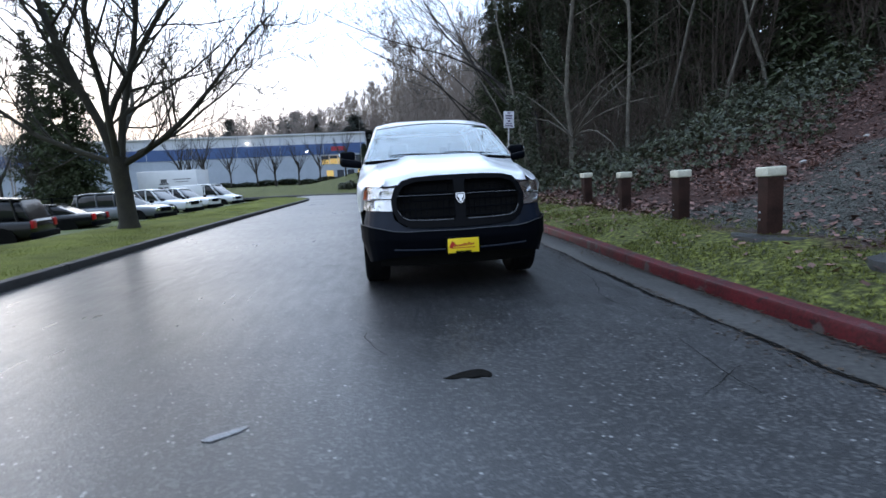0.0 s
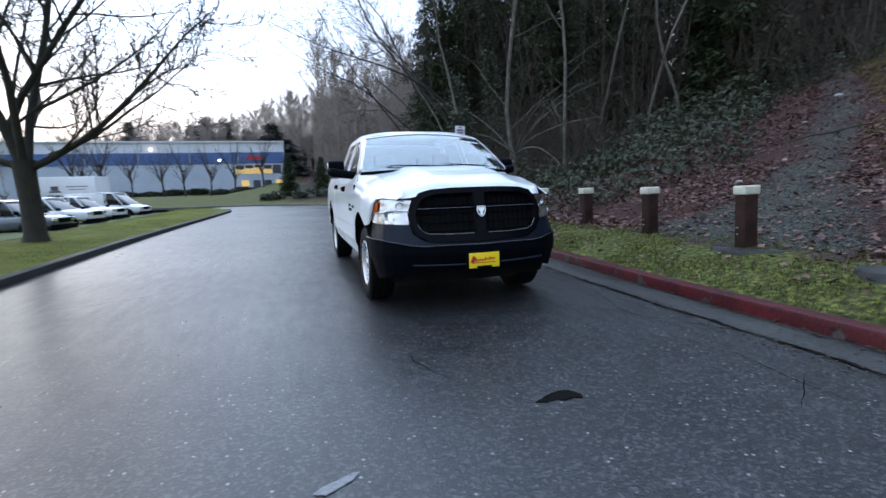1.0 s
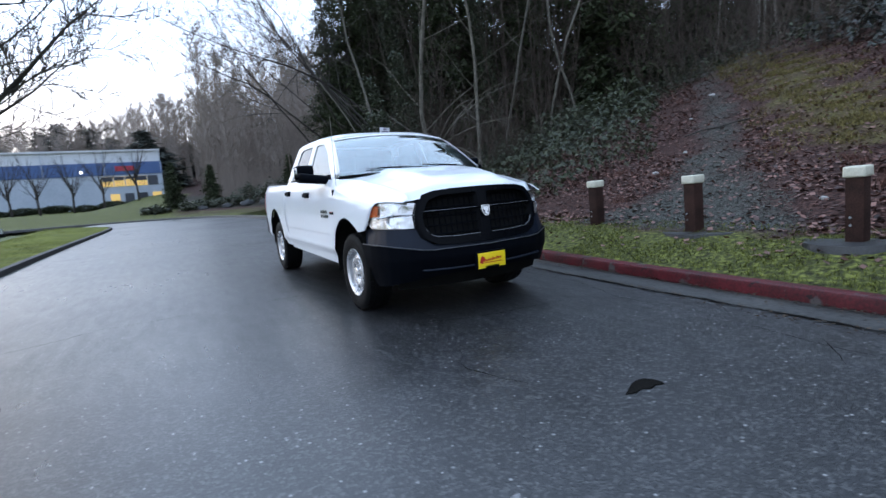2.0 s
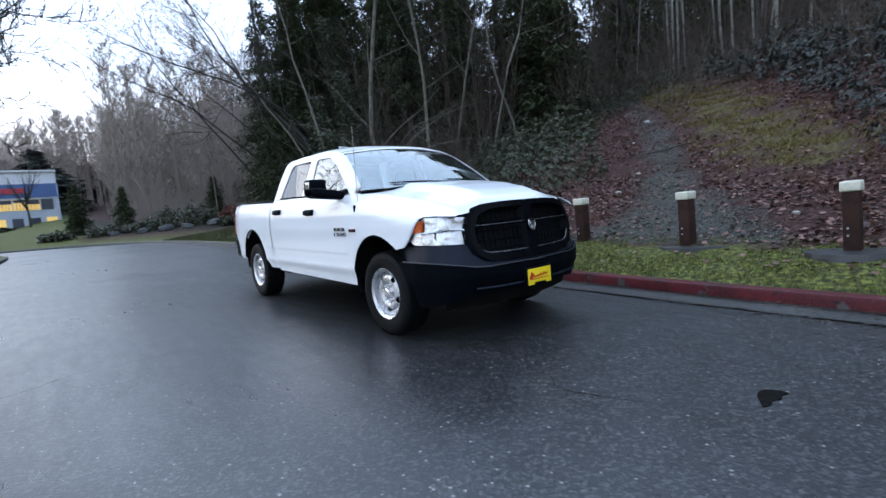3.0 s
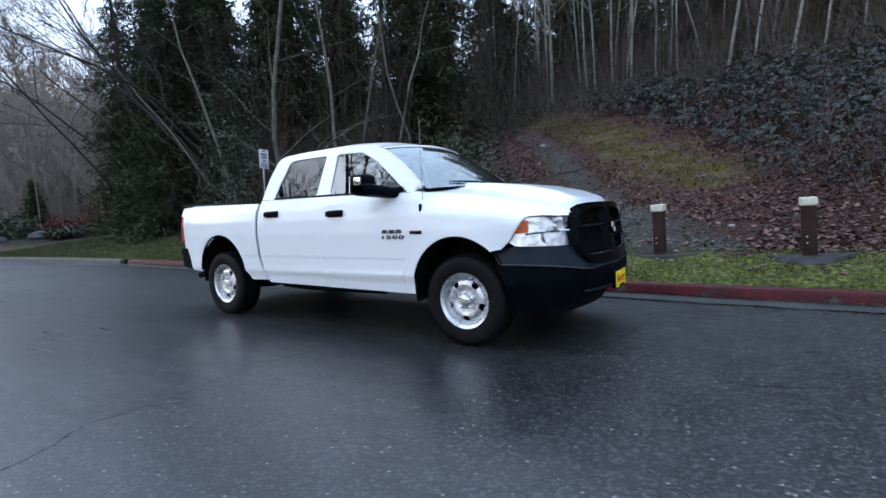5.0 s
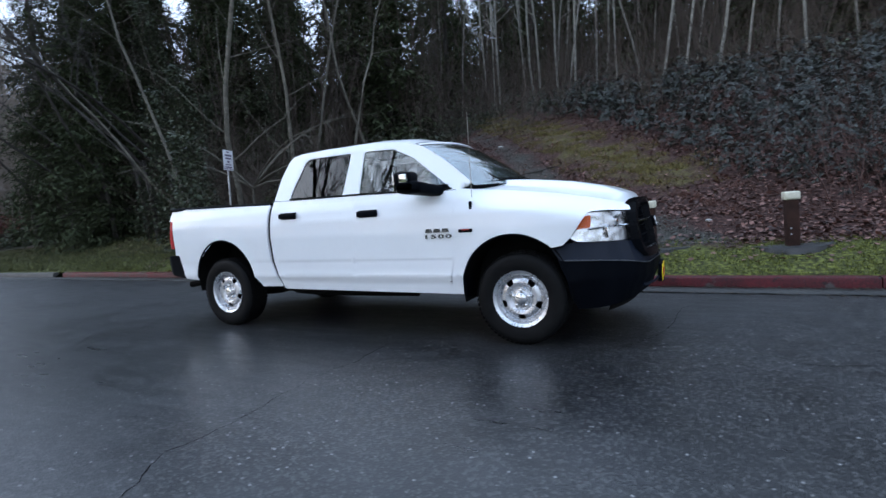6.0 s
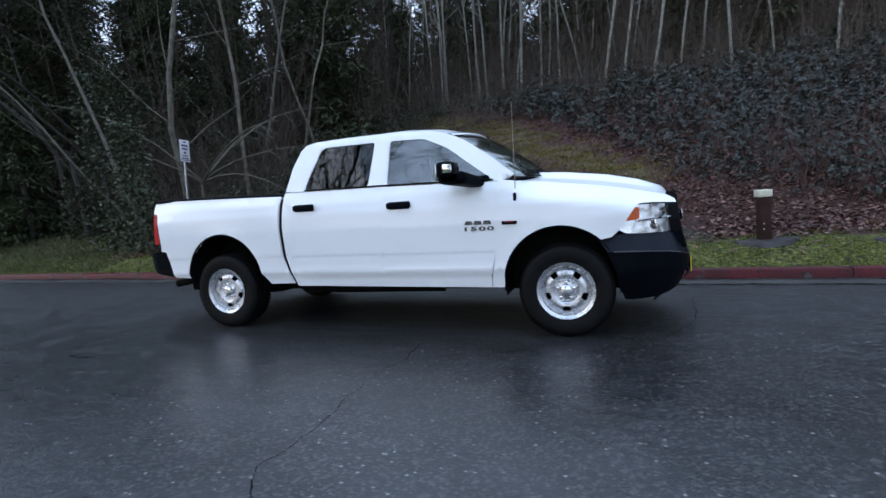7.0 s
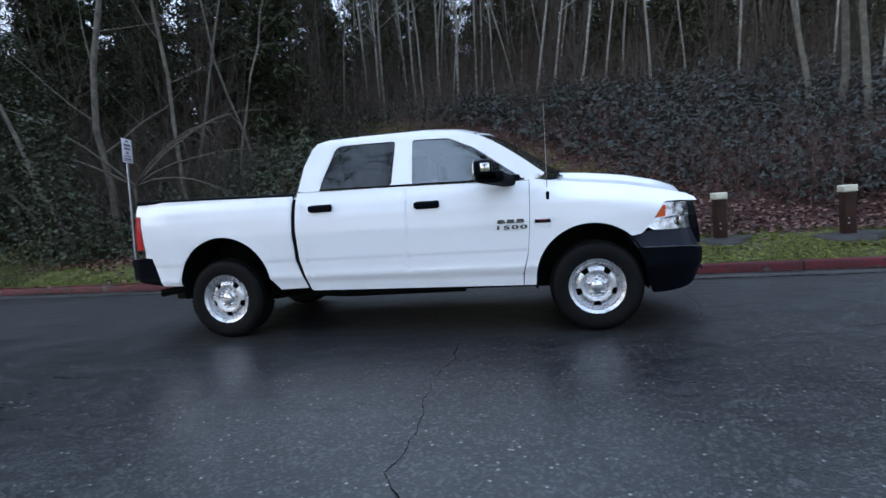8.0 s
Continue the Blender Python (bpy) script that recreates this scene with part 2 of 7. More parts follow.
def patch_grid(fn, nu, nv):
    """A smooth surface from fn(u, v), u and v from 0 to 1."""
    bm = bmesh.new()
    g = [[bm.verts.new(fn(i / nu, j / nv)) for j in range(nv + 1)] for i in range(nu + 1)]
    for i in range(nu):
        for j in range(nv):
            bm.faces.new((g[i][j], g[i + 1][j], g[i + 1][j + 1], g[i][j + 1]))
    return bm


def flip(bm):
    """The same form on the other side of the middle."""
    bend = bm.verts.layers.float_vector.get("bend")
    for v in bm.verts:
        v.co.x = -v.co.x
        if bend is not None:
            v[bend] = (-v[bend].x, v[bend].y, v[bend].z)
    bmesh.ops.reverse_faces(bm, faces=bm.faces[:])
    return bm


def ease(a, b, x):
    t = min(1.0, max(0.0, (x - a) / (b - a)))
    return t * t * (3 - 2 * t)


def run(x, pts):
    """Piecewise linear through (x, value) pairs."""
    if x <= pts[0][0]:
        return pts[0][1]
    for (a, u), (b, v) in zip(pts, pts[1:]):
        if x <= b:
            return u + (v - u) * (x - a) / (b - a) if b > a else v
    return pts[-1][1]


def text_mesh(words, size, depth=0.003, shear=0.0, bold=0.0):
    c = bpy.data.curves.new("words", "FONT")
    c.body, c.size, c.extrude, c.align_x, c.align_y, c.shear, c.offset = words, size, depth, "CENTER", "CENTER", shear, bold
    ob = bpy.data.objects.new("words", c)
    scene.collection.objects.link(ob)
    me = bpy.data.meshes.new_from_object(ob.evaluated_get(bpy.context.evaluated_depsgraph_get()))
    bpy.data.objects.remove(ob)
    bpy.data.curves.remove(c)
    return me

# ---- ground, road, kerbs ----
M_ASPHALT = bpy.data.materials.new("wet_asphalt")
M_GRASS = material("verge_grass_and_moss", (0.035, 0.045, 0.014), (0.12, 0.14, 0.035), 0.85, 1.6, 26, 0.8, gap=0.04)
M_KERB = material("worn_red_kerb_paint", (0.018, 0.003, 0.0035), (0.105, 0.008, 0.012), 0.5, 3, 40, 0.5, gap=0.006, spec=0.22)
M_CONC = material("damp_concrete", (0.04, 0.038, 0.036), (0.10, 0.096, 0.09), 0.6, 2.2, 50, 0.4, gap=0.006, spec=0.25)
M_DARKKERB = material("dark_wet_kerb", (0.010, 0.010, 0.010), (0.034, 0.033, 0.031), 0.6, 2.2, 40, 0.4, gap=0.006, spec=0.2)



def chipped(m, under, scale, cut):
    """Paint worn through in patches to what lies under it."""
    n, l = m.node_tree.nodes, m.node_tree.links
    b = n["Principled BSDF"]
    src = b.inputs["Base Color"].links[0].from_socket
    co, nz, cutoff, mix = n.new("ShaderNodeTexCoord"), n.new("ShaderNodeTexNoise"), n.new("ShaderNodeMapRange"), n.new("ShaderNodeMixRGB")
    nz.inputs["Scale"].default_value, nz.inputs["Detail"].default_value = scale, 8
    cutoff.inputs[1].default_value, cutoff.inputs[2].default_value = cut, cut + 0.05
    l.new(co.outputs["Object"], nz.inputs["Vector"])
    l.new(nz.outputs[0], cutoff.inputs[0])
    l.new(cutoff.outputs[0], mix.inputs["Fac"])
    mix.inputs["Color2"].default_value = (*under, 1)
    l.new(src, mix.inputs["Color1"])
    l.new(mix.outputs[0], b.inputs["Base Color"])


chipped(M_KERB, (0.055, 0.045, 0.042), 5.0, 0.60)
chipped(M_KERB, (0.006, 0.005, 0.005), 11.0, 0.63)


def asphalt(m):
    m.use_nodes = True
    n, l = m.node_tree.nodes, m.node_tree.links
    b = n["Principled BSDF"]
    co = n.new("ShaderNodeTexCoord")
    vor, big, mid, fine = n.new("ShaderNodeTexVoronoi"), n.new("ShaderNodeTexNoise"), n.new("ShaderNodeTexNoise"), n.new("ShaderNodeTexNoise")
    vor.inputs["Scale"].default_value = 62
    big.inputs["Scale"].default_value, mid.inputs["Scale"].default_value, fine.inputs["Scale"].default_value = 0.35, 3.0, 90
    big.inputs["Detail"].default_value = mid.inputs["Detail"].default_value = 5
    for t in (vor, big, mid, fine):
        l.new(co.outputs["Object"], t.inputs["Vector"])
    ramp = n.new("ShaderNodeValToRGB")
    e = ramp.color_ramp.elements
    e[0].position, e[0].color = 0.35, (0.0058, 0.0061, 0.0070, 1)
    e[1].position, e[1].color = 0.75, (0.0155, 0.0163, 0.0184, 1)
    l.new(mid.outputs[0], ramp.inputs[0])
    dots = n.new("ShaderNodeTexVoronoi")
    dots.inputs["Scale"].default_value = 34
    l.new(co.outputs["Object"], dots.inputs["Vector"])

    def between(src, lo, hi):
        q = n.new("ShaderNodeMapRange")
        q.inputs[1].default_value, q.inputs[2].default_value = lo, hi
        l.new(src, q.inputs[0])
        return q.outputs[0]

    sep = n.new("ShaderNodeSeparateColor")
    l.new(dots.outputs["Color"], sep.inputs[0])
    pick, size, sep2 = between(sep.outputs[0], 0.93, 0.965), between(dots.outputs["Distance"], 0.34, 0.22), n.new("ShaderNodeSeparateColor")
    l.new(vor.outputs["Color"], sep2.inputs[0])
    grit = between(sep2.outputs[0], 0.60, 1.0)
    both_, gl, mx = n.new("ShaderNodeMath"), n.new("ShaderNodeMath"), n.new("ShaderNodeMath")
    both_.operation, gl.operation, mx.operation = "MULTIPLY", "MULTIPLY", "MAXIMUM"
    l.new(pick, both_.inputs[0])
    l.new(size, both_.inputs[1])
    l.new(grit, gl.inputs[0])
    gl.inputs[1].default_value = 0.22
    l.new(both_.outputs[0], mx.inputs[0])
    l.new(gl.outputs[0], mx.inputs[1])
    mix = n.new("ShaderNodeMixRGB")
    mix.inputs["Color2"].default_value = (0.24, 0.24, 0.235, 1)
    l.new(mx.outputs[0], mix.inputs["Fac"])
    l.new(ramp.outputs[0], mix.inputs["Color1"])
    l.new(mix.outputs[0], b.inputs["Base Color"])
    add = n.new("ShaderNodeMath")
    add.operation = "ADD"
    smear = n.new("ShaderNodeTexNoise")
    smear.inputs["Scale"].default_value, smear.inputs["Detail"].default_value = 9.0, 4
    stretch = n.new("ShaderNodeMapping")
    stretch.inputs["Scale"].default_value = (1.0, 0.22, 1.0)
    l.new(co.outputs["Object"], stretch.inputs["Vector"])
    l.new(stretch.outputs[0], smear.inputs["Vector"])
    l.new(big.outputs[0], add.inputs[0])
    l.new(smear.outputs[0], add.inputs[1])
    # the lane towards the kerb is coarser and less wet than the middle of the road
    axes, wob, lane = n.new("ShaderNodeSeparateXYZ"), n.new("ShaderNodeMath"), n.new("ShaderNodeMapRange")
    l.new(co.outputs["Object"], axes.inputs[0])
    wob.operation = "MULTIPLY_ADD"
    wob.inputs[1].default_value = 1.6
    l.new(mid.outputs[0], wob.inputs[0])
    l.new(axes.outputs["X"], wob.inputs[2])
    lane.inputs[1].default_value, lane.inputs[2].default_value = -1.3, 0.9
    l.new(wob.outputs[0], lane.inputs[0])

    def blend(lo, hi):
        q = n.new("ShaderNodeMapRange")
        q.inputs[3].default_value, q.inputs[4].default_value = lo, hi
        l.new(lane.outputs[0], q.inputs[0])
        return q.outputs[0]

    rough = n.new("ShaderNodeMapRange")
    rough.inputs[1].default_value, rough.inputs[2].default_value = 0.7, 1.3
    l.new(blend(0.26, 0.37), rough.inputs[3])
    l.new(blend(0.39, 0.52), rough.inputs[4])
    l.new(blend(0.68, 0.50), b.inputs["Specular IOR Level"])
    # a film of water on top
    l.new(blend(0.15, 0.06), b.inputs["Coat Weight"])
    b.inputs["Coat Roughness"].default_value, b.inputs["Coat IOR"].default_value = 0.33, 1.33
    l.new(add.outputs[0], rough.inputs[0])
    l.new(rough.outputs[0], b.inputs["Roughness"])
    bp, bp2 = n.new("ShaderNodeBump"), n.new("ShaderNodeBump")
    bp.inputs["Strength"].default_value, bp.inputs["Distance"].default_value = 0.28, 0.003
    bp2.inputs["Distance"].default_value = 0.003
    l.new(blend(0.32, 0.85), bp2.inputs["Strength"])
    l.new(vor.outputs["Distance"], bp.inputs["Height"])
    l.new(fine.outputs[0], bp2.inputs["Height"])
    l.new(bp.outputs[0], bp2.inputs["Normal"])
    l.new(bp2.outputs[0], b.inputs["Normal"])


asphalt(M_ASPHALT)


def smooth_line(pts, step):
    """Catmull-Rom through points, at even steps."""
    pts = [Vector(p) for p in pts]
    out = []
    for i in range(len(pts) - 1):
        p0, p1, p2, p3 = pts[max(i - 1, 0)], pts[i], pts[i + 1], pts[min(i + 2, len(pts) - 1)]
        k = max(2, int((p2 - p1).length / step))
        for j in range(k):
            t = j / k
            out.append(0.5 * ((2 * p1) + (p2 - p0) * t + (2 * p0 - 5 * p1 + 4 * p2 - p3) * t * t + (3 * p1 - p0 - 3 * p2 + p3) * t ** 3))
    return out + [pts[-1]]


GUTTER = -0.05
KERB = smooth_line([(1.5, -300), (2.0, -80), (2.15, -30), (2.18, -12), (2.2, -4), (2.21, -1), (2.36, 1.5), (2.46, 4), (2.66, 8.5), (2.8, 13), (2.7, 19), (2.35, 25), (1.5, 30.5), (0, 34.5), (-2.5, 37.5), (-6, 39.3), (-14, 41.5), (-40, 46), (-120, 58), (-400, 90)], 0.5)
KN = []
for i, p in enumerate(KERB):
    d = (KERB[min(i + 1, len(KERB) - 1)] - KERB[max(i - 1, 0)]).normalized()
    KN.append(Vector((d.y, -d.x)))
KXY, KNA = np.array([tuple(p) for p in KERB]), np.array([tuple(p) for p in KN])

HILL = [(0, 0.068), (0.15, 0.078), (0.6, 0.22), (1.1, 0.32), (2.0, 0.42), (3.6, 0.80), (6.4, 1.53), (8.3, 2.2), (13.5, 4.0), (22, 6.9), (30, 10), (60, 21), (150, 42), (600, 70)]
BANK = [(0, 0.068), (0.15, 0.078), (2, 0.16), (6, 0.45), (14, 0.75), (40, 0.85), (70, 1.5), (120, 6), (250, 22), (600, 40)]


def rise(d, y, x):
    f = (1 - ease(18, 34, y)) * 0.9 + 0.1 if x > -3 else 0.1 * (1 - ease(-3, -12, x))
    z = run(d, HILL) * f + run(d, BANK) * (1 - f)
    if d > 0.4:
        z += 0.06 * min(1, d / 4) * noise.noise(Vector((x * 0.6, y * 0.6, 0))) + 0.35 * min(1, max(0, d - 5) / 12) * noise.noise(Vector((x * 0.12, y * 0.12, 3)))
    return z


def height_at(x, y):
    q = (KXY - (x, y))
    i = int((q * q).sum(1).argmin())
    d = -float(q[i] @ KNA[i])
    return rise(max(d, 0), y, x) if d > -0.3 else 0.0


GRID = {}


def height(x, y):
    """Height of the ground on the hill side of the kerb at x, y."""
    if x < 3.3 or not -45 < y < 30:
        return height_at(x, y)
    i, j = math.floor(x / 0.4), math.floor(y / 0.4)
    c = []
    for a in (i, i + 1):
        for b in (j, j + 1):
            if (a, b) not in GRID:
                GRID[a, b] = height_at(a * 0.4, b * 0.4)
            c.append(GRID[a, b])
    u, v = x / 0.4 - i, y / 0.4 - j
    return (c[0] * (1 - v) + c[1] * v) * (1 - u) + (c[2] * (1 - v) + c[3] * v) * u


def strip(name, mat_, offs, zs, line=KERB, normals=KN, pick=None):
    """A band along a line: offsets across it, and the heights there."""
    verts, faces = [], []
    idx = [i for i in range(len(line)) if pick is None or pick(line[i])]
    for i in idx:
        for k, o in enumerate(offs):
            p = line[i] + normals[i] * o
            z = zs[k] if not callable(zs) else zs(o, p.y, p.x)
            verts.append((p.x, p.y, z))
    w = len(offs)
    for a in range(len(idx) - 1):
        for k in range(w - 1):
            faces.append((a * w + k, (a + 1) * w + k, (a + 1) * w + k + 1, a * w + k + 1))
    ob = raw(name, verts, [f[::-1] for f in faces], mat_, smooth=True)
    return ob


OFFS = [0.15] + [0.4 + 0.3 * k for k in range(40)] + [12.8, 13.4, 14.2, 15, 17, 19.5, 22, 25, 29, 34, 40, 48, 58, 70, 90, 120, 160, 220, 320, 600]
M_GROUND = bpy.data.materials.new("hillside_ground")
ground = strip("ground", M_GROUND, OFFS, rise)
PATHLINE = smooth_line([(3.0, -0.2), (4.0, 0.0), (5.5, 0.4), (8.2, 1.75), (10.5, 3.1), (13.8, 5.0), (17.3, 7.5), (21.5, 10.7)], 0.3)
GRASSLINE = np.array([tuple(p) for p in smooth_line([(9.0, -0.9), (10.5, 0.3), (13.0, 1.9), (16.0, 4.1), (20.0, 7.6), (23.5, 10.5)], 0.3)])
PXY = np.array([tuple(p) for p in PATHLINE])
PWID = np.array([1.7, 1.7] + [run(k, [(0, 1.7), (3, 1.35), (8, 0.72), (18, 0.46), (40, 0.42), (70, 0.40)]) for k in range(len(PATHLINE) - 2)])


def path_in(x, y):
    """How far inside the gravel path a place lies: above 0 inside."""
    q = np.hypot(PXY[:, 0] - x, PXY[:, 1] - y) - PWID
    return -float(q.min())


def meadow(x, y):
    """Distance from the middle of the grassy strip beside the path."""
    return float(np.hypot(GRASSLINE[:, 0] - x, GRASSLINE[:, 1] - y).min())


def cover(x, y, d):
    """Grass, gravel, green hill grass, ivy: shares of the ground at a place."""
    wob = 0.8 * noise.noise(Vector((x * 0.7, y * 0.7, 7))) + 0.6 * noise.noise(Vector((x * 2.1, y * 2.1, 3)))
    grass = 1 - ease(1.05, 1.75, d + 0.5 * wob)
    gravel = ease(-0.6, 0.5, path_in(x, y) + 0.55 * wob) * (1 - grass)
    hill = 0.85 * (1 - ease(0.3, 1.7, meadow(x, y) + 0.8 * wob))
    grass = max(grass, 0.55 * ease(10, 13, y) * (1 - ease(3.0, 5.5, d + wob)))
    ivy = ease(7.0, 12.0, y + 2 * wob) * ease(1.5 + 2.5 * ease(11, 14, y), 3.0 + 3.0 * ease(11, 14, y), d)
    far_lawn = ease(-0.5, -3, x) * ease(33, 36, y)
    return max(grass * 0.85, far_lawn), gravel * 0.62, hill * 0.62, ivy * (1 - far_lawn)


co_ = [v.co for v in ground.data.vertices]
cov = []
for i, c in enumerate(co_):
    d = OFFS[i % len(OFFS)]
    cov.append(cover(c.x, c.y, d) if d < 40 else ((1.0 if c.x < 0 and c.y > 30 else 0.0), 0.0, 0.0, 0.3))
for k, nm in enumerate(("grass", "gravel", "hill", "ivy")):
    at_ = ground.data.attributes.new(nm, "FLOAT", "POINT")
    at_.data.foreach_set("value", [c[k] for c in cov])


def ground_material(m):
    m.use_nodes = True
    n, l = m.node_tree.nodes, m.node_tree.links
    b = n["Principled BSDF"]
    co = n.new("ShaderNodeTexCoord")

    def tex(scale, detail=6):
        t = n.new("ShaderNodeTexNoise")
        t.inputs["Scale"].default_value, t.inputs["Detail"].default_value = scale, detail
        l.new(co.outputs["Object"], t.inputs["Vector"])
        return t.outputs[0]

    def ramp(src, *stops):
        r = n.new("ShaderNodeValToRGB")
        e = r.color_ramp.elements
        while len(e) < len(stops):
            e.new(0.5)
        for q, (pos, c) in zip(e, stops):
            q.position, q.color = pos, (*c, 1)
        l.new(src, r.inputs[0])
        return r.outputs[0]

    f1, f2, f3 = tex(2.2), tex(17), tex(60)
    litter = ramp(f2, (0.3, (0.012, 0.006, 0.005)), (0.5, (0.038, 0.018, 0.0145)), (0.7, (0.095, 0.049, 0.038)))
    green = ramp(f2, (0.3, (0.018, 0.018, 0.009)), (0.5, (0.064, 0.069, 0.020)), (0.7, (0.175, 0.185, 0.042)))
    stone = ramp(f3, (0.3, (0.018, 0.018, 0.015)), (0.5, (0.054, 0.055, 0.047)), (0.70, (0.145, 0.146, 0.128)))
    dry = ramp(f2, (0.3, (0.026, 0.017, 0.010)), (0.46, (0.070, 0.053, 0.021)), (0.58, (0.092, 0.092, 0.025)), (0.72, (0.180, 0.130, 0.054)))
    dark = ramp(f2, (0.3, (0.010, 0.009, 0.006)), (0.6, (0.024, 0.021, 0.013)), (0.8, (0.05, 0.036, 0.024)))
    out = litter
    for name, colour in (("ivy", dark), ("hill", dry), ("gravel", stone), ("grass", green)):
        a = n.new("ShaderNodeAttribute")
        a.attribute_name = name
        add, mr, mix = n.new("ShaderNodeMath"), n.new("ShaderNodeMapRange"), n.new("ShaderNodeMixRGB")
        add.operation = "ADD"
        l.new(a.outputs["Fac"], add.inputs[0])
        l.new(f1 if name != "gravel" else f2, add.inputs[1])
        mr.inputs[1].default_value, mr.inputs[2].default_value = 0.76, 1.16
        l.new(add.outputs[0], mr.inputs[0])
        l.new(mr.outputs[0], mix.inputs["Fac"])
        l.new(out, mix.inputs["Color1"])
        l.new(colour, mix.inputs["Color2"])
        out = mix.outputs[0]
    l.new(out, b.inputs["Base Color"])
    b.inputs["Roughness"].default_value = 0.85
    b.inputs["Specular IOR Level"].default_value = 0.15
    bp = n.new("ShaderNodeBump")
    bp.inputs["Strength"].default_value, bp.inputs["Distance"].default_value = 0.9, 0.05
    l.new(f2, bp.inputs["Height"])
    bp2 = n.new("ShaderNodeBump")
    bp2.inputs["Strength"].default_value, bp2.inputs["Distance"].default_value = 0.7, 0.015
    l.new(f3, bp2.inputs["Height"])
    l.new(bp.outputs[0], bp2.inputs["Normal"])
    l.new(bp2.outputs[0], b.inputs["Normal"])


ground_material(M_GROUND)
tagged(ground, "grassy verge rising into a leaf-strewn wooded hillside", "ground", kind="structure")
plain = raw("ground_far", [(-3000, -3000, -0.3), (3000, -3000, -0.3), (3000, 3000, -0.3), (-3000, 3000, -0.3)], [(0, 1, 2, 3)], M_GRASS)
tagged(plain, "flat grassy land reaching to the horizon", "ground", kind="structure")


# the road runs level and falls a little into the gutter
def road_z(o):
    return run(o, [(-4.5, 0.0), (-1.4, -0.012), (-0.5, GUTTER + 0.006), (0, GUTTER)])


ROADEDGE = [p - n_ * 0.48 for p, n_ in zip(KERB, KN)]
verts, faces = [], []
cols = [0.0, 0.4, 1.0, 2.0, 3.0, 4.5, 6, 8, 9, 10, 11, 12, 13, 14, 15, 16.5, 20, 30, 40, 60, 120, 300]
LOT = -0.6
keep = [i for i, p in enumerate(KERB) if p.y > -300]
for i in keep:
    e = ROADEDGE[i]
    for c in cols:
        verts.append((e.x - c, e.y, road_z(-0.48 - c) + LOT * ease(-6.5, -13.0, e.x - c)))
w = len(cols)
faces = [(a * w + k, a * w + k + 1, (a + 1) * w + k + 1, (a + 1) * w + k) for a in range(len(keep) - 1) for k in range(w - 1)]
road = tagged(raw("road", verts, [f[::-1] for f in faces], M_ASPHALT, smooth=True), "wet dark grey asphalt road with fine cracks", "road", kind="structure")

M_GUTTER = material("wet_gutter_concrete", (0.005, 0.005, 0.0045), (0.050, 0.048, 0.044), 0.5, 1.1, 22, 0.6, gap=0.006, spec=0.25)
gutter = tagged(strip("gutter", M_GUTTER, [-0.5, -0.48, -0.03, 0.0], [GUTTER - 0.04, GUTTER + 0.012, GUTTER, GUTTER]), "damp grey concrete gutter along the kerb", "gutter", kind="structure")


def kerb_run(name, line, normals, mat_, length, side=1.0, h=0.128, label=""):
    """Kerb stones laid end to end, with open joints."""
    root = tagged(new(name), label, "kerb", kind="structure")
    acc, cur = 0.0, [0]
    groups = []
    for i in range(1, len(line)):
        acc += (line[i] - line[i - 1]).length
        cur.append(i)
        if acc >= length:
            groups.append(cur)
            acc, cur = 0.0, [i]
    for g in groups:
        bm = bmesh.new()
        prof = [(-0.004, -0.05), (0.006, h - 0.03), (0.018, h - 0.008), (0.04, h), (0.145, h + 0.004), (0.155, h - 0.06)]
        rings = []
        for k, i in enumerate(g):
            p = Vector(line[i])
            if k == 0:
                p = p + (line[g[1]] - p).normalized() * 0.006
            if k == len(g) - 1:
                p = p - (p - line[g[-2]]).normalized() * 0.006
            rings.append([bm.verts.new((p.x + normals[i].x * o * side, p.y + normals[i].y * o * side, z + GUTTER)) for o, z in prof])
        for a, b in zip(rings, rings[1:]):
            for k in range(len(prof) - 1):
                bm.faces.new((a[k], b[k], b[k + 1], a[k + 1]))
        bm.faces.new(rings[0][::-1])
        bm.faces.new(rings[-1])
        bmesh.ops.recalc_face_normals(bm, faces=bm.faces[:])
        part("kerb_stone", bm, mat_, root, smooth=True)
    return root


near = [i for i, p in enumerate(KERB) if -22 < p.y < 16 and p.x > 0]
kerb_run("kerb_red", [KERB[i] for i in near], [KN[i] for i in near], M_KERB, 2.9, label="low concrete kerb with worn dark red paint")
far = [i for i, p in enumerate(KERB) if p.y >= KERB[near[-1]].y and p.x > -45]
kerb_run("kerb_plain", [KERB[i] for i in far], [KN[i] for i in far], M_CONC, 4.0, label="plain concrete kerb round the bend")

# the planted strip between road and car park
ISL = [Vector(p) for p in smooth_line([(-5.4, -60), (-5.45, -20), (-5.5, 0), (-5.55, 8), (-5.45, 14), (-5.25, 20), (-5.1, 25), (-5.2, 28.0), (-5.8, 30.2), (-7.2, 32.4)], 0.8)]
island_n = []
for i, p in enumerate(ISL):
    d = (ISL[min(i + 1, len(ISL) - 1)] - ISL[max(i - 1, 0)]).normalized()
    island_n.append(Vector((-d.y, d.x)))
kerb_run("kerb_island", ISL, island_n, M_DARKKERB, 4.0, h=0.17, label="dark damp concrete kerb round the planted strip")
M_LAWN = material("lawn_grass", (0.062, 0.072, 0.016), (0.175, 0.188, 0.040), 0.9, 1.2, 30, 0.8, gap=0.04, spec=0.08)
verts, faces = [], []
ys = [-60 + 1.2 * k for k in range(78)] + [34.5, 36.0, 37.5]
edge_r = sorted((p.y, p.x) for p in ISL) + [(34.5, -8.9), (36.0, -10.2), (37.5, -11.6)]
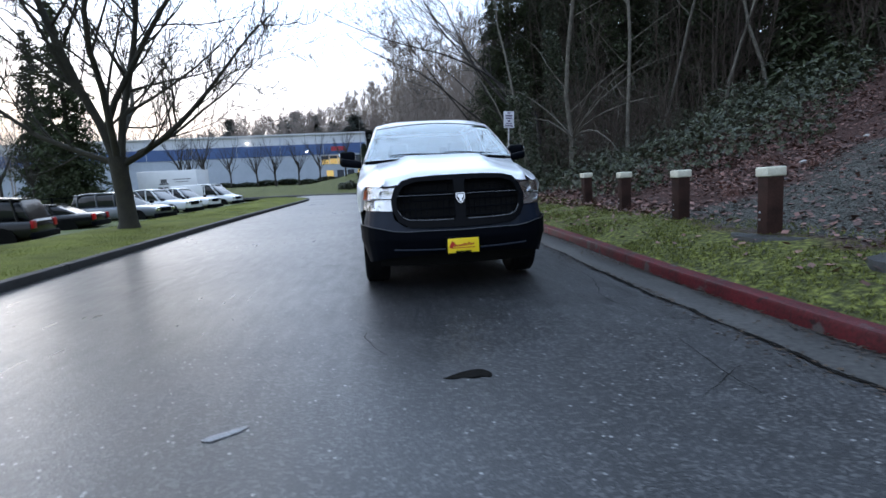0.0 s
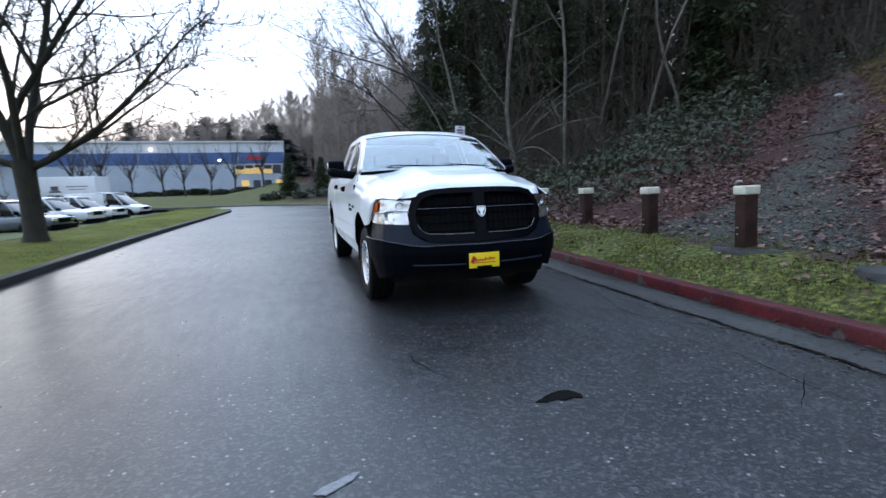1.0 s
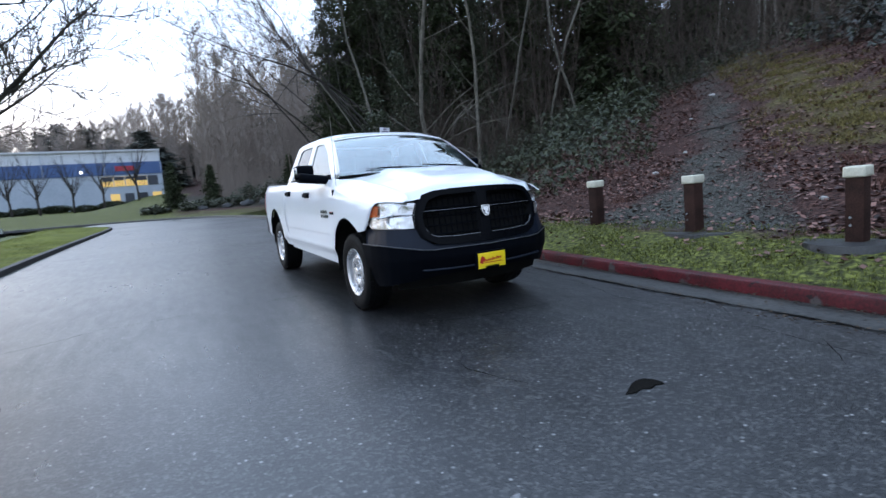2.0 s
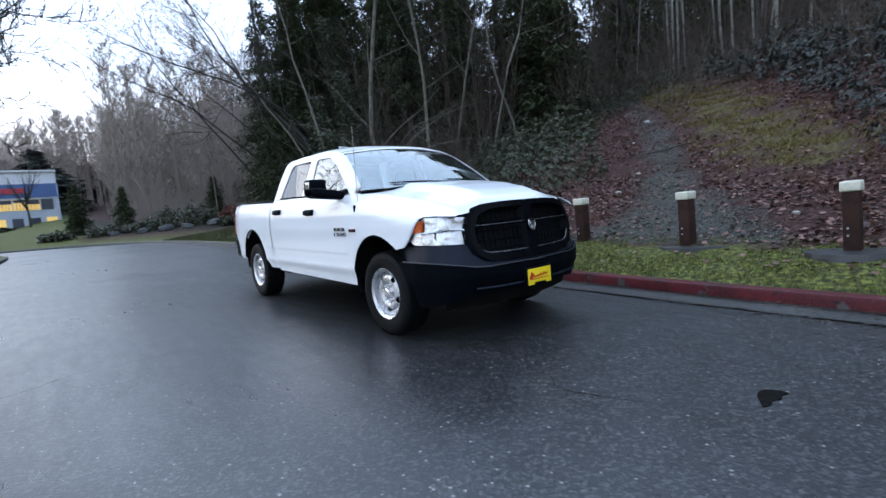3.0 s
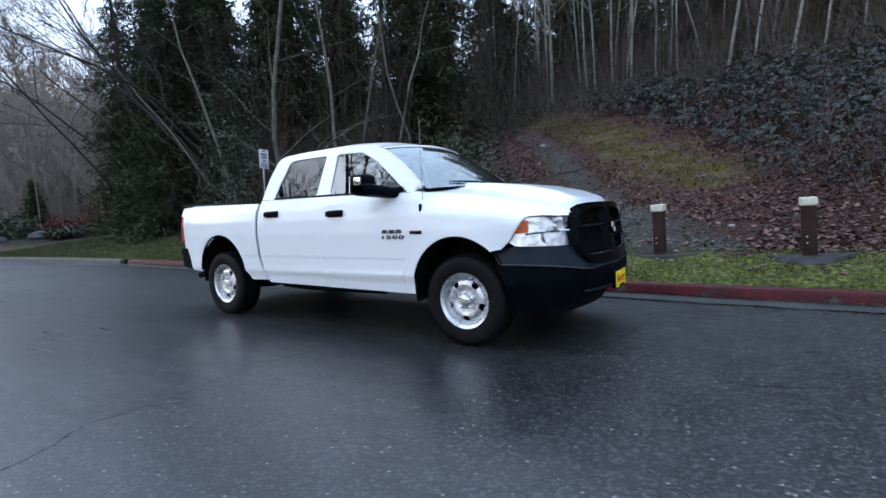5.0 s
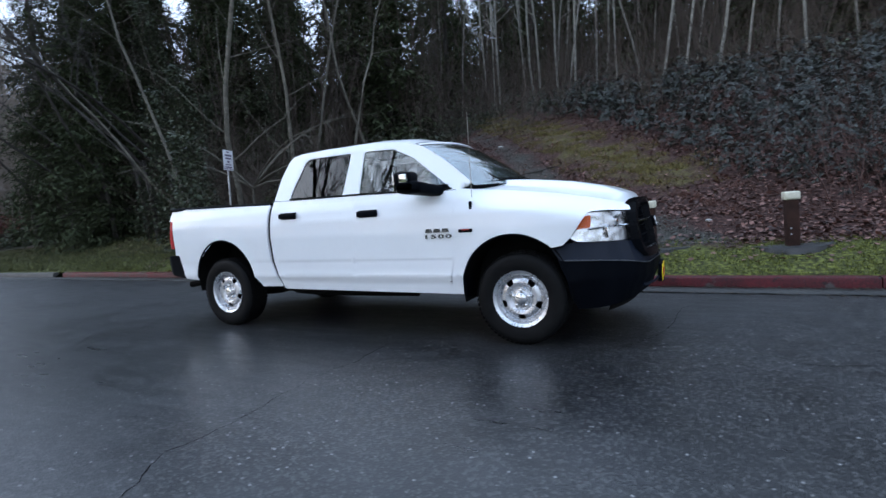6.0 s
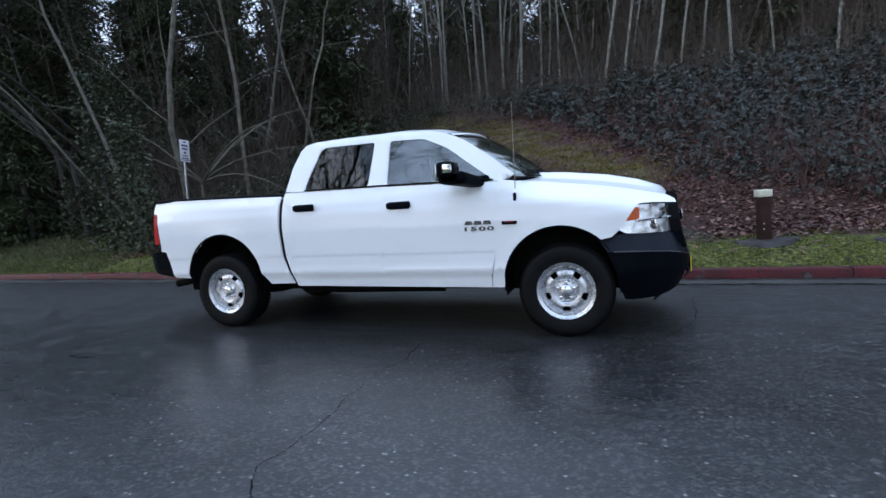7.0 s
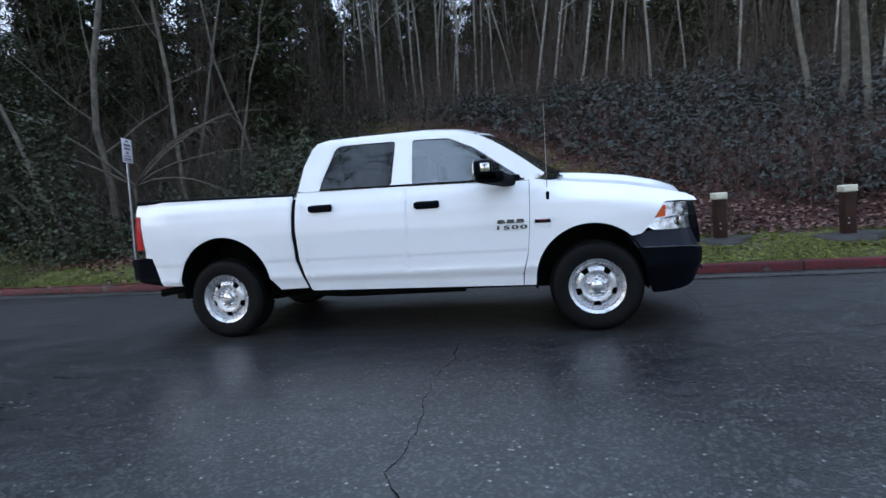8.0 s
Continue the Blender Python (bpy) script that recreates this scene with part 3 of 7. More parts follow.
for y in ys:
    xr, xl = run(y, edge_r) - 0.14, -12.5
    for k in range(13):
        t = k / 12
        x = xr + (xl - xr) * t
        z = 0.115 + 0.10 * math.sin(math.pi * min(1, t * 1.6)) - 0.68 * ease(0.35, 1.0, t) + 0.03 * noise.noise(Vector((t * 4, y * 0.7, 1)))
        if y > 31:
            z = min(z, 0.10 + LOT * ease(-6.5, -13.0, x) + 0.08)
        verts.append((x, y, z))
for a in range(len(ys) - 1):
    for k in range(12):
        faces.append((a * 13 + k, a * 13 + k + 1, (a + 1) * 13 + k + 1, (a + 1) * 13 + k))
lawn = tagged(raw("lawn_strip", verts, [f[::-1] for f in faces], M_LAWN, smooth=True), "strip of short green lawn beside the road", "lawn", kind="structure")

# ---- the white pickup ----
BASE_W = [(0.40, 0.945), (0.44, 0.955), (0.53, 0.972), (0.57, 0.988), (0.595, 0.998), (0.625, 0.9935), (0.742, 0.9975), (0.748, 1.0010), (1.0, 1.008), (1.15, 1.0), (1.27, 0.975), (1.33, 0.948), (1.37, 0.926)]
TOP_Z = [(-0.85, 1.14), (-0.6, 1.20), (-0.3, 1.26), (0.0, 1.30), (0.3, 1.34), (0.5, 1.37)]


def half_width(y, z):
    w = run(z, BASE_W)
    if y < 0.55:
        top = run(y, TOP_Z)
        w -= 0.19 * ease(top - 0.20, top + 0.02, z) ** 1.6 * (1 - ease(0.12, 0.52, y))
    w -= 0.060 * ease(-0.15, -0.62, y) + 0.10 * max(0, -0.62 - y) ** 1.1 * 2.2
    if z > 1.37 and y < 2.735:
        w = 0.926 - (z - 1.37) * 0.385 - 0.9 * max(0, z - 1.84) ** 1.6
    if y > 2.735:
        w = max(w, 0.926 - max(0, z - 1.37) * 0.2) - 0.035 * ease(4.13, 4.53, y)
    for cy, cz, r in ((0.035, 0.47, 0.48), (3.54, 0.52, 0.49)):
        d = math.hypot(y - cy, z - cz) - r
        if -0.05 < d < 0.11:
            w += 0.004 * (1 - ease(0.0, 0.11, d))
    return w


def body_side(y, z):
    return Vector((-half_width(y, z), y, z))


truck = tagged(new("pickup_truck"), "clean white crew-cab pickup truck with black bumpers and steel wheels", "pickup truck")
ARCH_F = arc(0.035, 0.47, 0.48, -2, 133, 28)
ARCH_R = arc(3.54, 0.52, 0.49, 3, 184, 32)


def both(name, make, mat_, parent=truck, label="", smooth=True):
    a = part(name, make(), mat_, parent, label, smooth)
    b = part(name, flip(make()), mat_, parent, label, smooth)
    return a, b


IN = (0.022, 0, 0)
LINES = (0.57, 0.595, 0.625, 0.735, 0.748)
fender = [(0.535, 1.362), (0.50, 1.36), (0.40, 1.345), (0.2, 1.325), (0.0, 1.298), (-0.3, 1.258), (-0.6, 1.198), (-0.8, 1.15), (-0.86, 1.115), (-0.87, 1.085), (-0.80, 1.088), (-0.70, 1.095), (-0.60, 1.093), (-0.565, 1.08), (-0.50, 0.985), (-0.445, 0.90), (-0.375, 0.835)] + [p for p in ARCH_F[::-1] if p[0] > -0.36] + [(0.52, 0.425), (0.622, 0.425), (0.618, 0.52), (0.572, 0.72), (0.548, 1.0)]
fenders = both("front_fender", lambda: sheet(fender, body_side, 0.045, flange=IN), M_PAINT)
front_door = rounded([(0.541, 1.348), (0.552, 1.0), (0.576, 0.72), (0.624, 0.54), (1.664, 0.55), (1.658, 0.8), (1.646, 1.376)], 0.004)
rear_door = rounded([(1.651, 1.376), (1.663, 0.8), (1.670, 0.55), (2.598, 0.56), (2.648, 0.74), (2.668, 1.02), (2.665, 1.386)], 0.004)
doors_f = both("front_door", lambda: sheet(front_door, body_side, 0.05, flange=IN, guides=LINES), M_PAINT)
doors_r = both("rear_door", lambda: sheet(rear_door, body_side, 0.05, flange=IN, guides=LINES), M_PAINT)
both("door_sill", lambda: sheet([(0.64, 0.505), (2.59, 0.52), (2.59, 0.585), (1.6, 0.575), (0.64, 0.565)], lambda y, z: body_side(y, z) + Vector((0.013, 0, 0)), 0.06), M_PAINT)
rocker = [(0.628, 0.5335), (0.63, 0.425), (2.632, 0.448), (2.61, 0.5535), (1.6, 0.5435)]
both("rocker_panel", lambda: sheet(rocker, body_side, 0.05, flange=IN), M_PAINT)
corner = [(2.669, 1.39), (2.673, 1.02), (2.652, 0.74), (2.603, 0.556), (2.638, 0.452), (2.648, 0.462), (2.727, 0.75), (2.744, 1.03), (2.730, 1.39)]
both("cab_corner", lambda: sheet(corner, body_side, 0.05, flange=IN), M_PAINT)
bedside = [(2.776, 1.358), (2.792, 1.03), (2.774, 0.75), (2.684, 0.475), (2.965, 0.47), (3.0, 0.52)] + [p for p in ARCH_R[::-1] if p[1] > 0.58 or p[0] > 4] + [(4.035, 0.54), (4.245, 0.55), (4.33, 0.835), (4.412, 0.845), (4.405, 0.925), (4.447, 1.262), (4.505, 1.267), (4.515, 1.365), (4.495, 1.40), (3.63, 1.382)]
both("bed_side", lambda: sheet(bedside, body_side, 0.05, flange=IN, guides=LINES), M_PAINT)

# cabin frame with its window openings
WIN_F = rounded([(1.60, 1.388), (1.605, 1.812), (1.26, 1.80), (1.02, 1.69), (0.845, 1.56), (0.585, 1.366)], 0.035)
WIN_R = rounded([(2.51, 1.402), (2.475, 1.52), (2.37, 1.79), (2.31, 1.818), (1.765, 1.816), (1.795, 1.395)], 0.035)
cabin = [(0.40, 1.405), (0.50, 1.485), (0.60, 1.565), (0.73, 1.66), (0.86, 1.745), (0.95, 1.793), (1.03, 1.826), (1.2, 1.868), (1.5, 1.892), (2.1, 1.896), (2.45, 1.884), (2.555, 1.86), (2.605, 1.81), (2.68, 1.64), (2.725, 1.40), (2.66, 1.392), (1.65, 1.382), (0.54, 1.354), (0.44, 1.37)]
both("cab_frame", lambda: sheet(cabin, body_side, 0.045, (WIN_F, WIN_R), flange=(0.03, 0, 0)), M_PAINT)


def thick(bm, off):
    """Close a pane with a second face behind it."""
    bmesh.ops.recalc_face_normals(bm, faces=bm.faces[:])
    fs = bm.faces[:]
    d = bmesh.ops.duplicate(bm, geom=bm.verts[:] + bm.edges[:] + fs)["geom"]
    nv = [q for q in d if isinstance(q, bmesh.types.BMVert)]
    bmesh.ops.translate(bm, verts=nv, vec=off)
    n0 = sum((f.normal for f in fs), Vector())
    if n0.dot(Vector(off)) > 0:
        bmesh.ops.reverse_faces(bm, faces=fs)
    else:
        bmesh.ops.reverse_faces(bm, faces=[q for q in d if isinstance(q, bmesh.types.BMFace)])
    return bm


def pane(poly, inset=0.012):
    return lambda: thick(sheet(poly, lambda y, z: body_side(y, z) + Vector((inset, 0, 0)), 0.12), (0.004, 0, 0))


both("front_side_window", pane(WIN_F), M_SIDE, label="clear side window glass")
both("rear_side_window", pane(WIN_R), M_TINT, label="dark privacy glass")


def rail(p0, p1, r, mat_=M_GAP, n=6):
    return tube(bmesh.new(), (p0, p1), r, n)


both("window_seal", lambda: tube(bmesh.new(), [body_side(y, z) + Vector((-0.003, 0, 0)) for y, z in ((0.58, 1.366), (1.0, 1.376), (1.6, 1.388), (2.0, 1.393), (2.5, 1.4))], 0.009, 6), M_GAP)
# dark lining behind the gaps between panels
lining = [(0.53, 1.33), (0.53, 0.52), (0.62, 0.46), (2.62, 0.47), (2.85, 0.55), (2.85, 1.33)]
both("panel_lining", lambda: sheet(lining, lambda y, z: body_side(y, z) + Vector((0.03, 0, 0)), 0.12), M_GAP)

# roof, bonnet and windscreen
RAIL_Z = [(1.03, 1.826), (1.2, 1.868), (1.5, 1.892), (2.1, 1.896), (2.45, 1.884), (2.555, 1.86), (2.605, 1.81)]


def roof_fn(u, v):
    t = 2 * u - 1
    y0 = 1.03 - 0.12 * (1 - t * t)
    y = y0 + (2.605 + 0.02 * (1 - t * t) - y0) * v
    yr = 1.03 + (2.605 - 1.03) * v
    z = run(yr, RAIL_Z)
    x = half_width(yr, z) - 0.002
    return Vector((t * x, y, z + 0.052 * (1 - t ** 4) * (0.55 + 0.45 * math.sin(math.pi * min(1, v * 1.2 + 0.15)))))


roof = part("roof", patch_grid(roof_fn, 28, 36), M_PAINT, truck)
HOOD_Z = [(-0.95, 1.165), (-0.88, 1.195), (-0.8, 1.225), (-0.6, 1.288), (-0.35, 1.345), (0.0, 1.392), (0.42, 1.425)]


def hood_fn(u, v):
    t = 2 * u - 1
    rear, front = 0.20 + 0.19 * t * t, -0.90 + 0.115 * t * t
    y = front + (rear - front) * v
    edge = run(y, TOP_Z) - 0.006
    wide = half_width(y, edge) - 0.008
    top = run(y, HOOD_Z)
    a = abs(t)
    z = top + (edge - top) * ease(0.45, 1.0, a) ** 1.1
    z += 0.014 * (1 - ease(0.50, 0.60, a)) * ease(0, 0.25, v) - 0.010 * ease(0.60, 0.66, a) * (1 - ease(0.7, 0.85, a)) * ease(0, 0.3, v)
    z -= 0.06 * (1 - ease(0, 0.09, v)) ** 2
    return Vector((t * wide, y, z))


part("bonnet", patch_grid(hood_fn, 44, 60), M_PAINT, truck, "long white bonnet with a raised middle")
SIDE = [(0.0, 0.365, 1.374), (0.33, 0.60, 1.565), (0.72, 0.86, 1.745), (1.0, 1.03, 1.826)]


def shield_fn(u, v, sink=0.0):
    t = 2 * u - 1
    y, z = run(v, [(s[0], s[1]) for s in SIDE]), run(v, [(s[0], s[2]) for s in SIDE])
    x = half_width(y, z) - 0.02 if z > 1.37 else 0.9
    return Vector((t * x, y - (1 - t * t) * (0.21 - 0.09 * v) + sink, z + (1 - t * t) * (0.02 + 0.03 * v) - sink * 0.4))


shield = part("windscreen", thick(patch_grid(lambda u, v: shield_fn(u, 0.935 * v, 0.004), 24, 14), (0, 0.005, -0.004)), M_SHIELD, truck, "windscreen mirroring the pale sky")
part("windscreen_border", tube(bmesh.new(), [shield_fn(k / 24, 0.0, 0.004) for k in range(25)], 0.005, 6), M_GAP, shield)
part("windscreen_border", tube(bmesh.new(), [shield_fn(k / 24, 0.935, 0.006) for k in range(25)], 0.006, 6), M_GAP, shield)


part("roof_header", patch_grid(lambda u, v: shield_fn(u, 0.93 + 0.075 * v, -0.003 - 0.010 * math.sin(math.pi * v)), 28, 6), M_PAINT, truck)


def cowl_fn(u, v):
    a, b = hood_fn(u, 1.0) - Vector((0, 0.01, 0.018)), shield_fn(u, 0.0, 0.02)
    return a.lerp(b, v) - Vector((0, 0, 0.02 * math.sin(math.pi * v)))


part("cowl", patch_grid(cowl_fn, 20, 4), M_BLACK, truck, "black plastic cowl under the windscreen")
for x0, x1 in ((-0.60, 0.0), (0.02, 0.62)):
    blade = lambda f: shield_fn((x0 + (x1 - x0) * f + 0.86) / 1.72, 0.045 + 0.04 * (1 - f), -0.010)
    part("wiper", tube(bmesh.new(), [blade(k / 8) for k in range(9)], [0.004 + 0.005 * math.sin(math.pi * k / 8) for k in range(9)], 6), M_BLACK, truck)


# front lamps
LAMP = [(0.635, -0.865), (0.72, -0.84), (0.80, -0.79), (0.862, -0.728), (0.905, -0.64), (0.936, -0.55), (0.958, -0.43)]
LAMP_P = [0.0]
for (a, b), (c, d) in zip(LAMP, LAMP[1:]):
    LAMP_P.append(LAMP_P[-1] + math.hypot(c - a, d - b))


def lamp_at(off):
    def f(p, z):
        x = run(p, list(zip(LAMP_P, [q[0] for q in LAMP])))
        y = run(p, list(zip(LAMP_P, [q[1] for q in LAMP])))
        return Vector((-(x - off * 0.6 - 0.06 * max(0, z - 0.85)), y + off + 0.10 * (z - 0.85), z))
    return f


LE = LAMP_P[-1]
lamp_out = rounded([(0.012, 0.842), (0.0, 1.065), (0.20, 1.080), (LE - 0.145, 1.082), (LE - 0.075, 0.985), (LE - 0.02, 0.905), (LE - 0.10, 0.855)], 0.02)
for sgn in (0, 1):
    fl = flip if sgn else (lambda b: b)
    lamp = part("headlight", fl(sheet(lamp_out, lamp_at(0.045), 0.04)), M_LAMP, truck, "clear headlight with chromed reflector and amber corner")
    part("lens", fl(sheet(lamp_out, lamp_at(0.0), 0.05, flange=(0.01, 0.03, 0))), M_LENS, lamp)
    part("turn_signal", fl(sheet(rounded([(LE - 0.205, 1.06), (LE - 0.19, 0.965), (LE - 0.085, 0.955), (LE - 0.105, 0.995), (LE - 0.15, 1.055)], 0.012), lamp_at(0.018), 0.03, flange=(0, 0.02, 0))), M_AMBER, lamp, "orange turn signal")
    for p, z, r in ((0.13, 1.005, 0.046), (0.24, 0.925, 0.052)):
        c = lamp_at(0.03)(p, z)
        bm = lathe(bmesh.new(), [(0.0, r), (0.03, r * 0.8), (0.05, 0.3 * r), (0.05, 0.0)], 20, "y", (0, 0, 0))
        bmesh.ops.translate(bm, verts=bm.verts, vec=c)
        part("bulb_bowl", fl(bm), M_CHROME, lamp)
    part("lamp_divider", fl(tube(bmesh.new(), [lamp_at(0.015)(0.02, 0.962), lamp_at(0.015)(0.2, 0.965), lamp_at(0.015)(LE - 0.17, 0.95)], 0.008, 6)), M_CHROME, lamp)
    part("lamp_shadow_box", fl(sheet(lamp_out, lamp_at(0.07), 0.06, flange=(0.03, -0.05, 0))), M_BLACK, lamp)


# grille
def grille_at(off=0.0):
    return lambda x, z: Vector((x, -0.995 + 0.17 * x * x + (z - 0.68) * 0.17 + off, z))


g_half = [(0.0, 1.178), (0.25, 1.176), (0.44, 1.165), (0.55, 1.135), (0.62, 1.06), (0.66, 0.95), (0.65, 0.84), (0.60, 0.745), (0.50, 0.69), (0.3, 0.678), (0.0, 0.675)]
g_out = g_half + [(-x, z) for x, z in g_half[-2:0:-1]]
hole_r = rounded([(0.05, 0.74), (0.05, 1.13), (0.42, 1.124), (0.55, 1.08), (0.615, 0.95), (0.60, 0.83), (0.525, 0.75)], 0.03)
hole_l = [(-x, z) for x, z in hole_r]
grille = part("grille_surround", sheet(g_out, grille_at(-0.03), 0.05, (hole_r, hole_l), flange=(0, 0.15, 0)), M_GLOSSBLACK, truck, "large black plastic grille with a cross of bars")
for hole in (hole_r, hole_l):
    part("grille_mesh", sheet(hole, grille_at(0.05), 0.05), M_GAP, grille)
    s = 1 if hole is hole_r else -1
    part("grille_bar", tube(bmesh.new(), [grille_at(-0.012)(s * (0.05 + 0.56 * k / 10), 0.985) for k in range(11)], 0.012, 8), M_GLOSSBLACK, grille)
    # pale grey lines along bar and lower lip stand in for their highlights
    part("grille_trim", tube(bmesh.new(), [grille_at(-0.024)(s * (0.07 + 0.52 * k / 10), 0.99) for k in range(11)], 0.003, 6), M_BADGE, grille, "thin grey line drawn for the bar's highlight")
    part("grille_lip", tube(bmesh.new(), [grille_at(-0.012)(s * x, z) for x, z in ((0.07, 0.748), (0.3, 0.748), (0.5, 0.757), (0.565, 0.79), (0.60, 0.85))], 0.007, 8), M_BADGE, grille)
    for k in range(5):
        z = 0.775 + 0.08 * k
        part("grille_slat", tube(bmesh.new(), [grille_at(0.03)(s * (0.05 + 0.55 * j / 8), z) for j in range(9)], 0.006, 5), M_BLACK, grille)
    for k in range(9):
        x = s * (0.10 + 0.055 * k)
        part("grille_slat", tube(bmesh.new(), [grille_at(0.034)(x, z) for z in (0.76, 0.94, 1.11)], 0.005, 5), M_BLACK, grille)
shieldlet = rounded([(-0.042, 1.0), (0.042, 1.0), (0.044, 0.955), (0.023, 0.911), (0.0, 0.898), (-0.023, 0.911), (-0.044, 0.955)], 0.012)
emblem = part("grille_emblem", sheet(shieldlet, grille_at(-0.058), 0.02, flange=(0, 0.03, 0)), M_BLACK, truck, "small chrome shield emblem")
inner = [(x * 0.84, 0.952 + (z - 0.952) * 0.86) for x, z in shieldlet]
part("emblem_rim", sheet(shieldlet, grille_at(-0.064), 0.02, (inner,), flange=(0, 0.012, 0)), M_CHROME, emblem, "bright chrome rim")
part("emblem_relief", sheet(rounded([(-0.030, 0.986), (0.030, 0.986), (0.026, 0.956), (0.010, 0.946), (0.013, 0.918), (-0.013, 0.918), (-0.010, 0.946), (-0.026, 0.956)], 0.006), grille_at(-0.067), 0.02, flange=(0, 0.012, 0)), M_CHROME, emblem)

# front bumper
PLAN = [(0.0, -1.03), (0.2, -1.028), (0.40, -1.01), (0.60, -0.968), (0.74, -0.915), (0.84, -0.85), (0.91, -0.765), (0.950, -0.66), (0.974, -0.55), (0.986, -0.40), (0.988, -0.26)]
PLAN_P = [0.0]
for (a, b), (c, d) in zip(PLAN, PLAN[1:]):
    PLAN_P.append(PLAN_P[-1] + math.hypot(c - a, d - b))
PE = PLAN_P[-1]


def bumper_at(inset):
    def f(p, z):
        q = abs(p)
        x = run(q, list(zip(PLAN_P, [k[0] for k in PLAN])))
        y = run(q, list(zip(PLAN_P, [k[1] for k in PLAN])))
        i = inset(z, q)
        ly = ease(PE, 0.5, q)
        return Vector((math.copysign(x - i * (1 - ly) * 0.8, p), y + i * (0.25 + 0.75 * ly), z))
    return f


XP = lambda x: run(x, list(zip([k[0] for k in PLAN], PLAN_P)))
YP = lambda y: run(y, list(zip([k[1] for k in PLAN], PLAN_P)))
crease = [(0.0, 0.645), (XP(0.55), 0.648), (XP(0.66), 0.658), (XP(0.86), 0.696), (YP(-0.62), 0.712), (YP(-0.388), 0.715)]
top = [(YP(-0.318), 0.832), (YP(-0.40), 0.846), (YP(-0.58), 0.852), (XP(0.80), 0.848), (XP(0.665), 0.84), (XP(0.64), 0.76), (XP(0.54), 0.693), (XP(0.3), 0.682), (0.0, 0.68)]
upper = [(p, z + 0.004) for p, z in crease] + top
upper = upper[:-1] + [(0.0, 0.68)] + [(-p, z) for p, z in top[-2::-1]] + [(-p, z + 0.004) for p, z in crease[:0:-1]]
fine_step = 0.05
# paler than the bumper skin: the crease's highlight painted as colour
M_CREASE = material("bumper_edge_highlight", (0.02, 0.022, 0.026), (0.04, 0.043, 0.05), 0.3, 6, 90, 0.1, spec=0.5)
bumper = part("front_bumper", sheet(upper, bumper_at(lambda z, q: 0.012 + 0.42 * max(0, z - 0.62) * 0.9), fine_step, flange=(0, 0.03, -0.01)), M_SATIN, truck, "dark grey textured plastic front bumper")
bot = [(YP(-0.452), 0.56), (YP(-0.49), 0.42), (YP(-0.56), 0.315), (YP(-0.68), 0.325), (XP(0.75), 0.375), (XP(0.5), 0.405), (0.0, 0.42)]
low = crease + bot[:-1] + [(0.0, 0.42)] + [(-p, z) for p, z in bot[-2::-1]] + [(-p, z) for p, z in crease[:0:-1]]
part("bumper_lower", sheet(low, bumper_at(lambda z, q: 0.55 * max(0, 0.52 - z) ** 1.2 + 0.02 * ease(0.55, 0.50, z)), fine_step, flange=(0, 0.05, 0)), M_BLACK, bumper, "black lower bumper skin")
part("bumper_crease", tube(bmesh.new(), [bumper_at(lambda z, q: -0.004)(p, z) for p, z in [(-p, z) for p, z in crease[:0:-1]] + crease], 0.006, 6), M_CREASE, bumper)
part("bumper_step", tube(bmesh.new(), [bumper_at(lambda z, q: 0.004)(XP(0.66) * k / 10, 0.462 + 0.012 * abs(k / 10) ** 2) for k in range(-10, 11)], 0.010, 6), M_SATIN, bumper)
part("air_dam", patch_grid(lambda u, v: Vector(((2 * u - 1) * 0.80, -0.90 + 0.16 * (2 * u - 1) ** 2 + 0.06 * v, 0.44 - 0.16 * v)), 16, 3), M_DARK, bumper)
plate = part("front_plate", boxed(-0.152, 0.152, -1.062, -1.054, 0.424, 0.566, bevel=0.003), M_PLATE, truck, "yellow dealer plate with red script shape")
part("plate_holder", boxed(-0.17, 0.17, -1.053, -1.02, 0.42, 0.58, bevel=0.006), M_BLACK, plate)
bm = bmesh.new()
for k in range(9):
    x = -0.085 + 0.022 * k
    hgt = 0.03 if k in (0, 4, 6) else 0.02
    vs = box(bm, x - 0.008, x + 0.007, -1.0645, -1.0625, 0.482 + 0.002 * k, 0.482 + hgt + 0.002 * k)
    bmesh.ops.rotate(bm, verts=vs, cent=(x, -1.0635, 0.49), matrix=Matrix.Rotation(0.35, 3, "Y"))
box(bm, -0.12, 0.11, -1.0645, -1.0625, 0.470, 0.4765)
vs = box(bm, -0.13, -0.095, -1.0645, -1.0625, 0.47, 0.535)
bmesh.ops.rotate(bm, verts=vs, cent=(-0.11, -1.0635, 0.5), matrix=Matrix.Rotation(0.45, 3, "Y"))
part("plate_script", bm, M_SCRIPT, plate, "red script shape", smooth=False)
part("plate_strip", boxed(-0.075, 0.075, -1.0645, -1.0625, 0.425, 0.443), M_BLACK, plate, smooth=False)


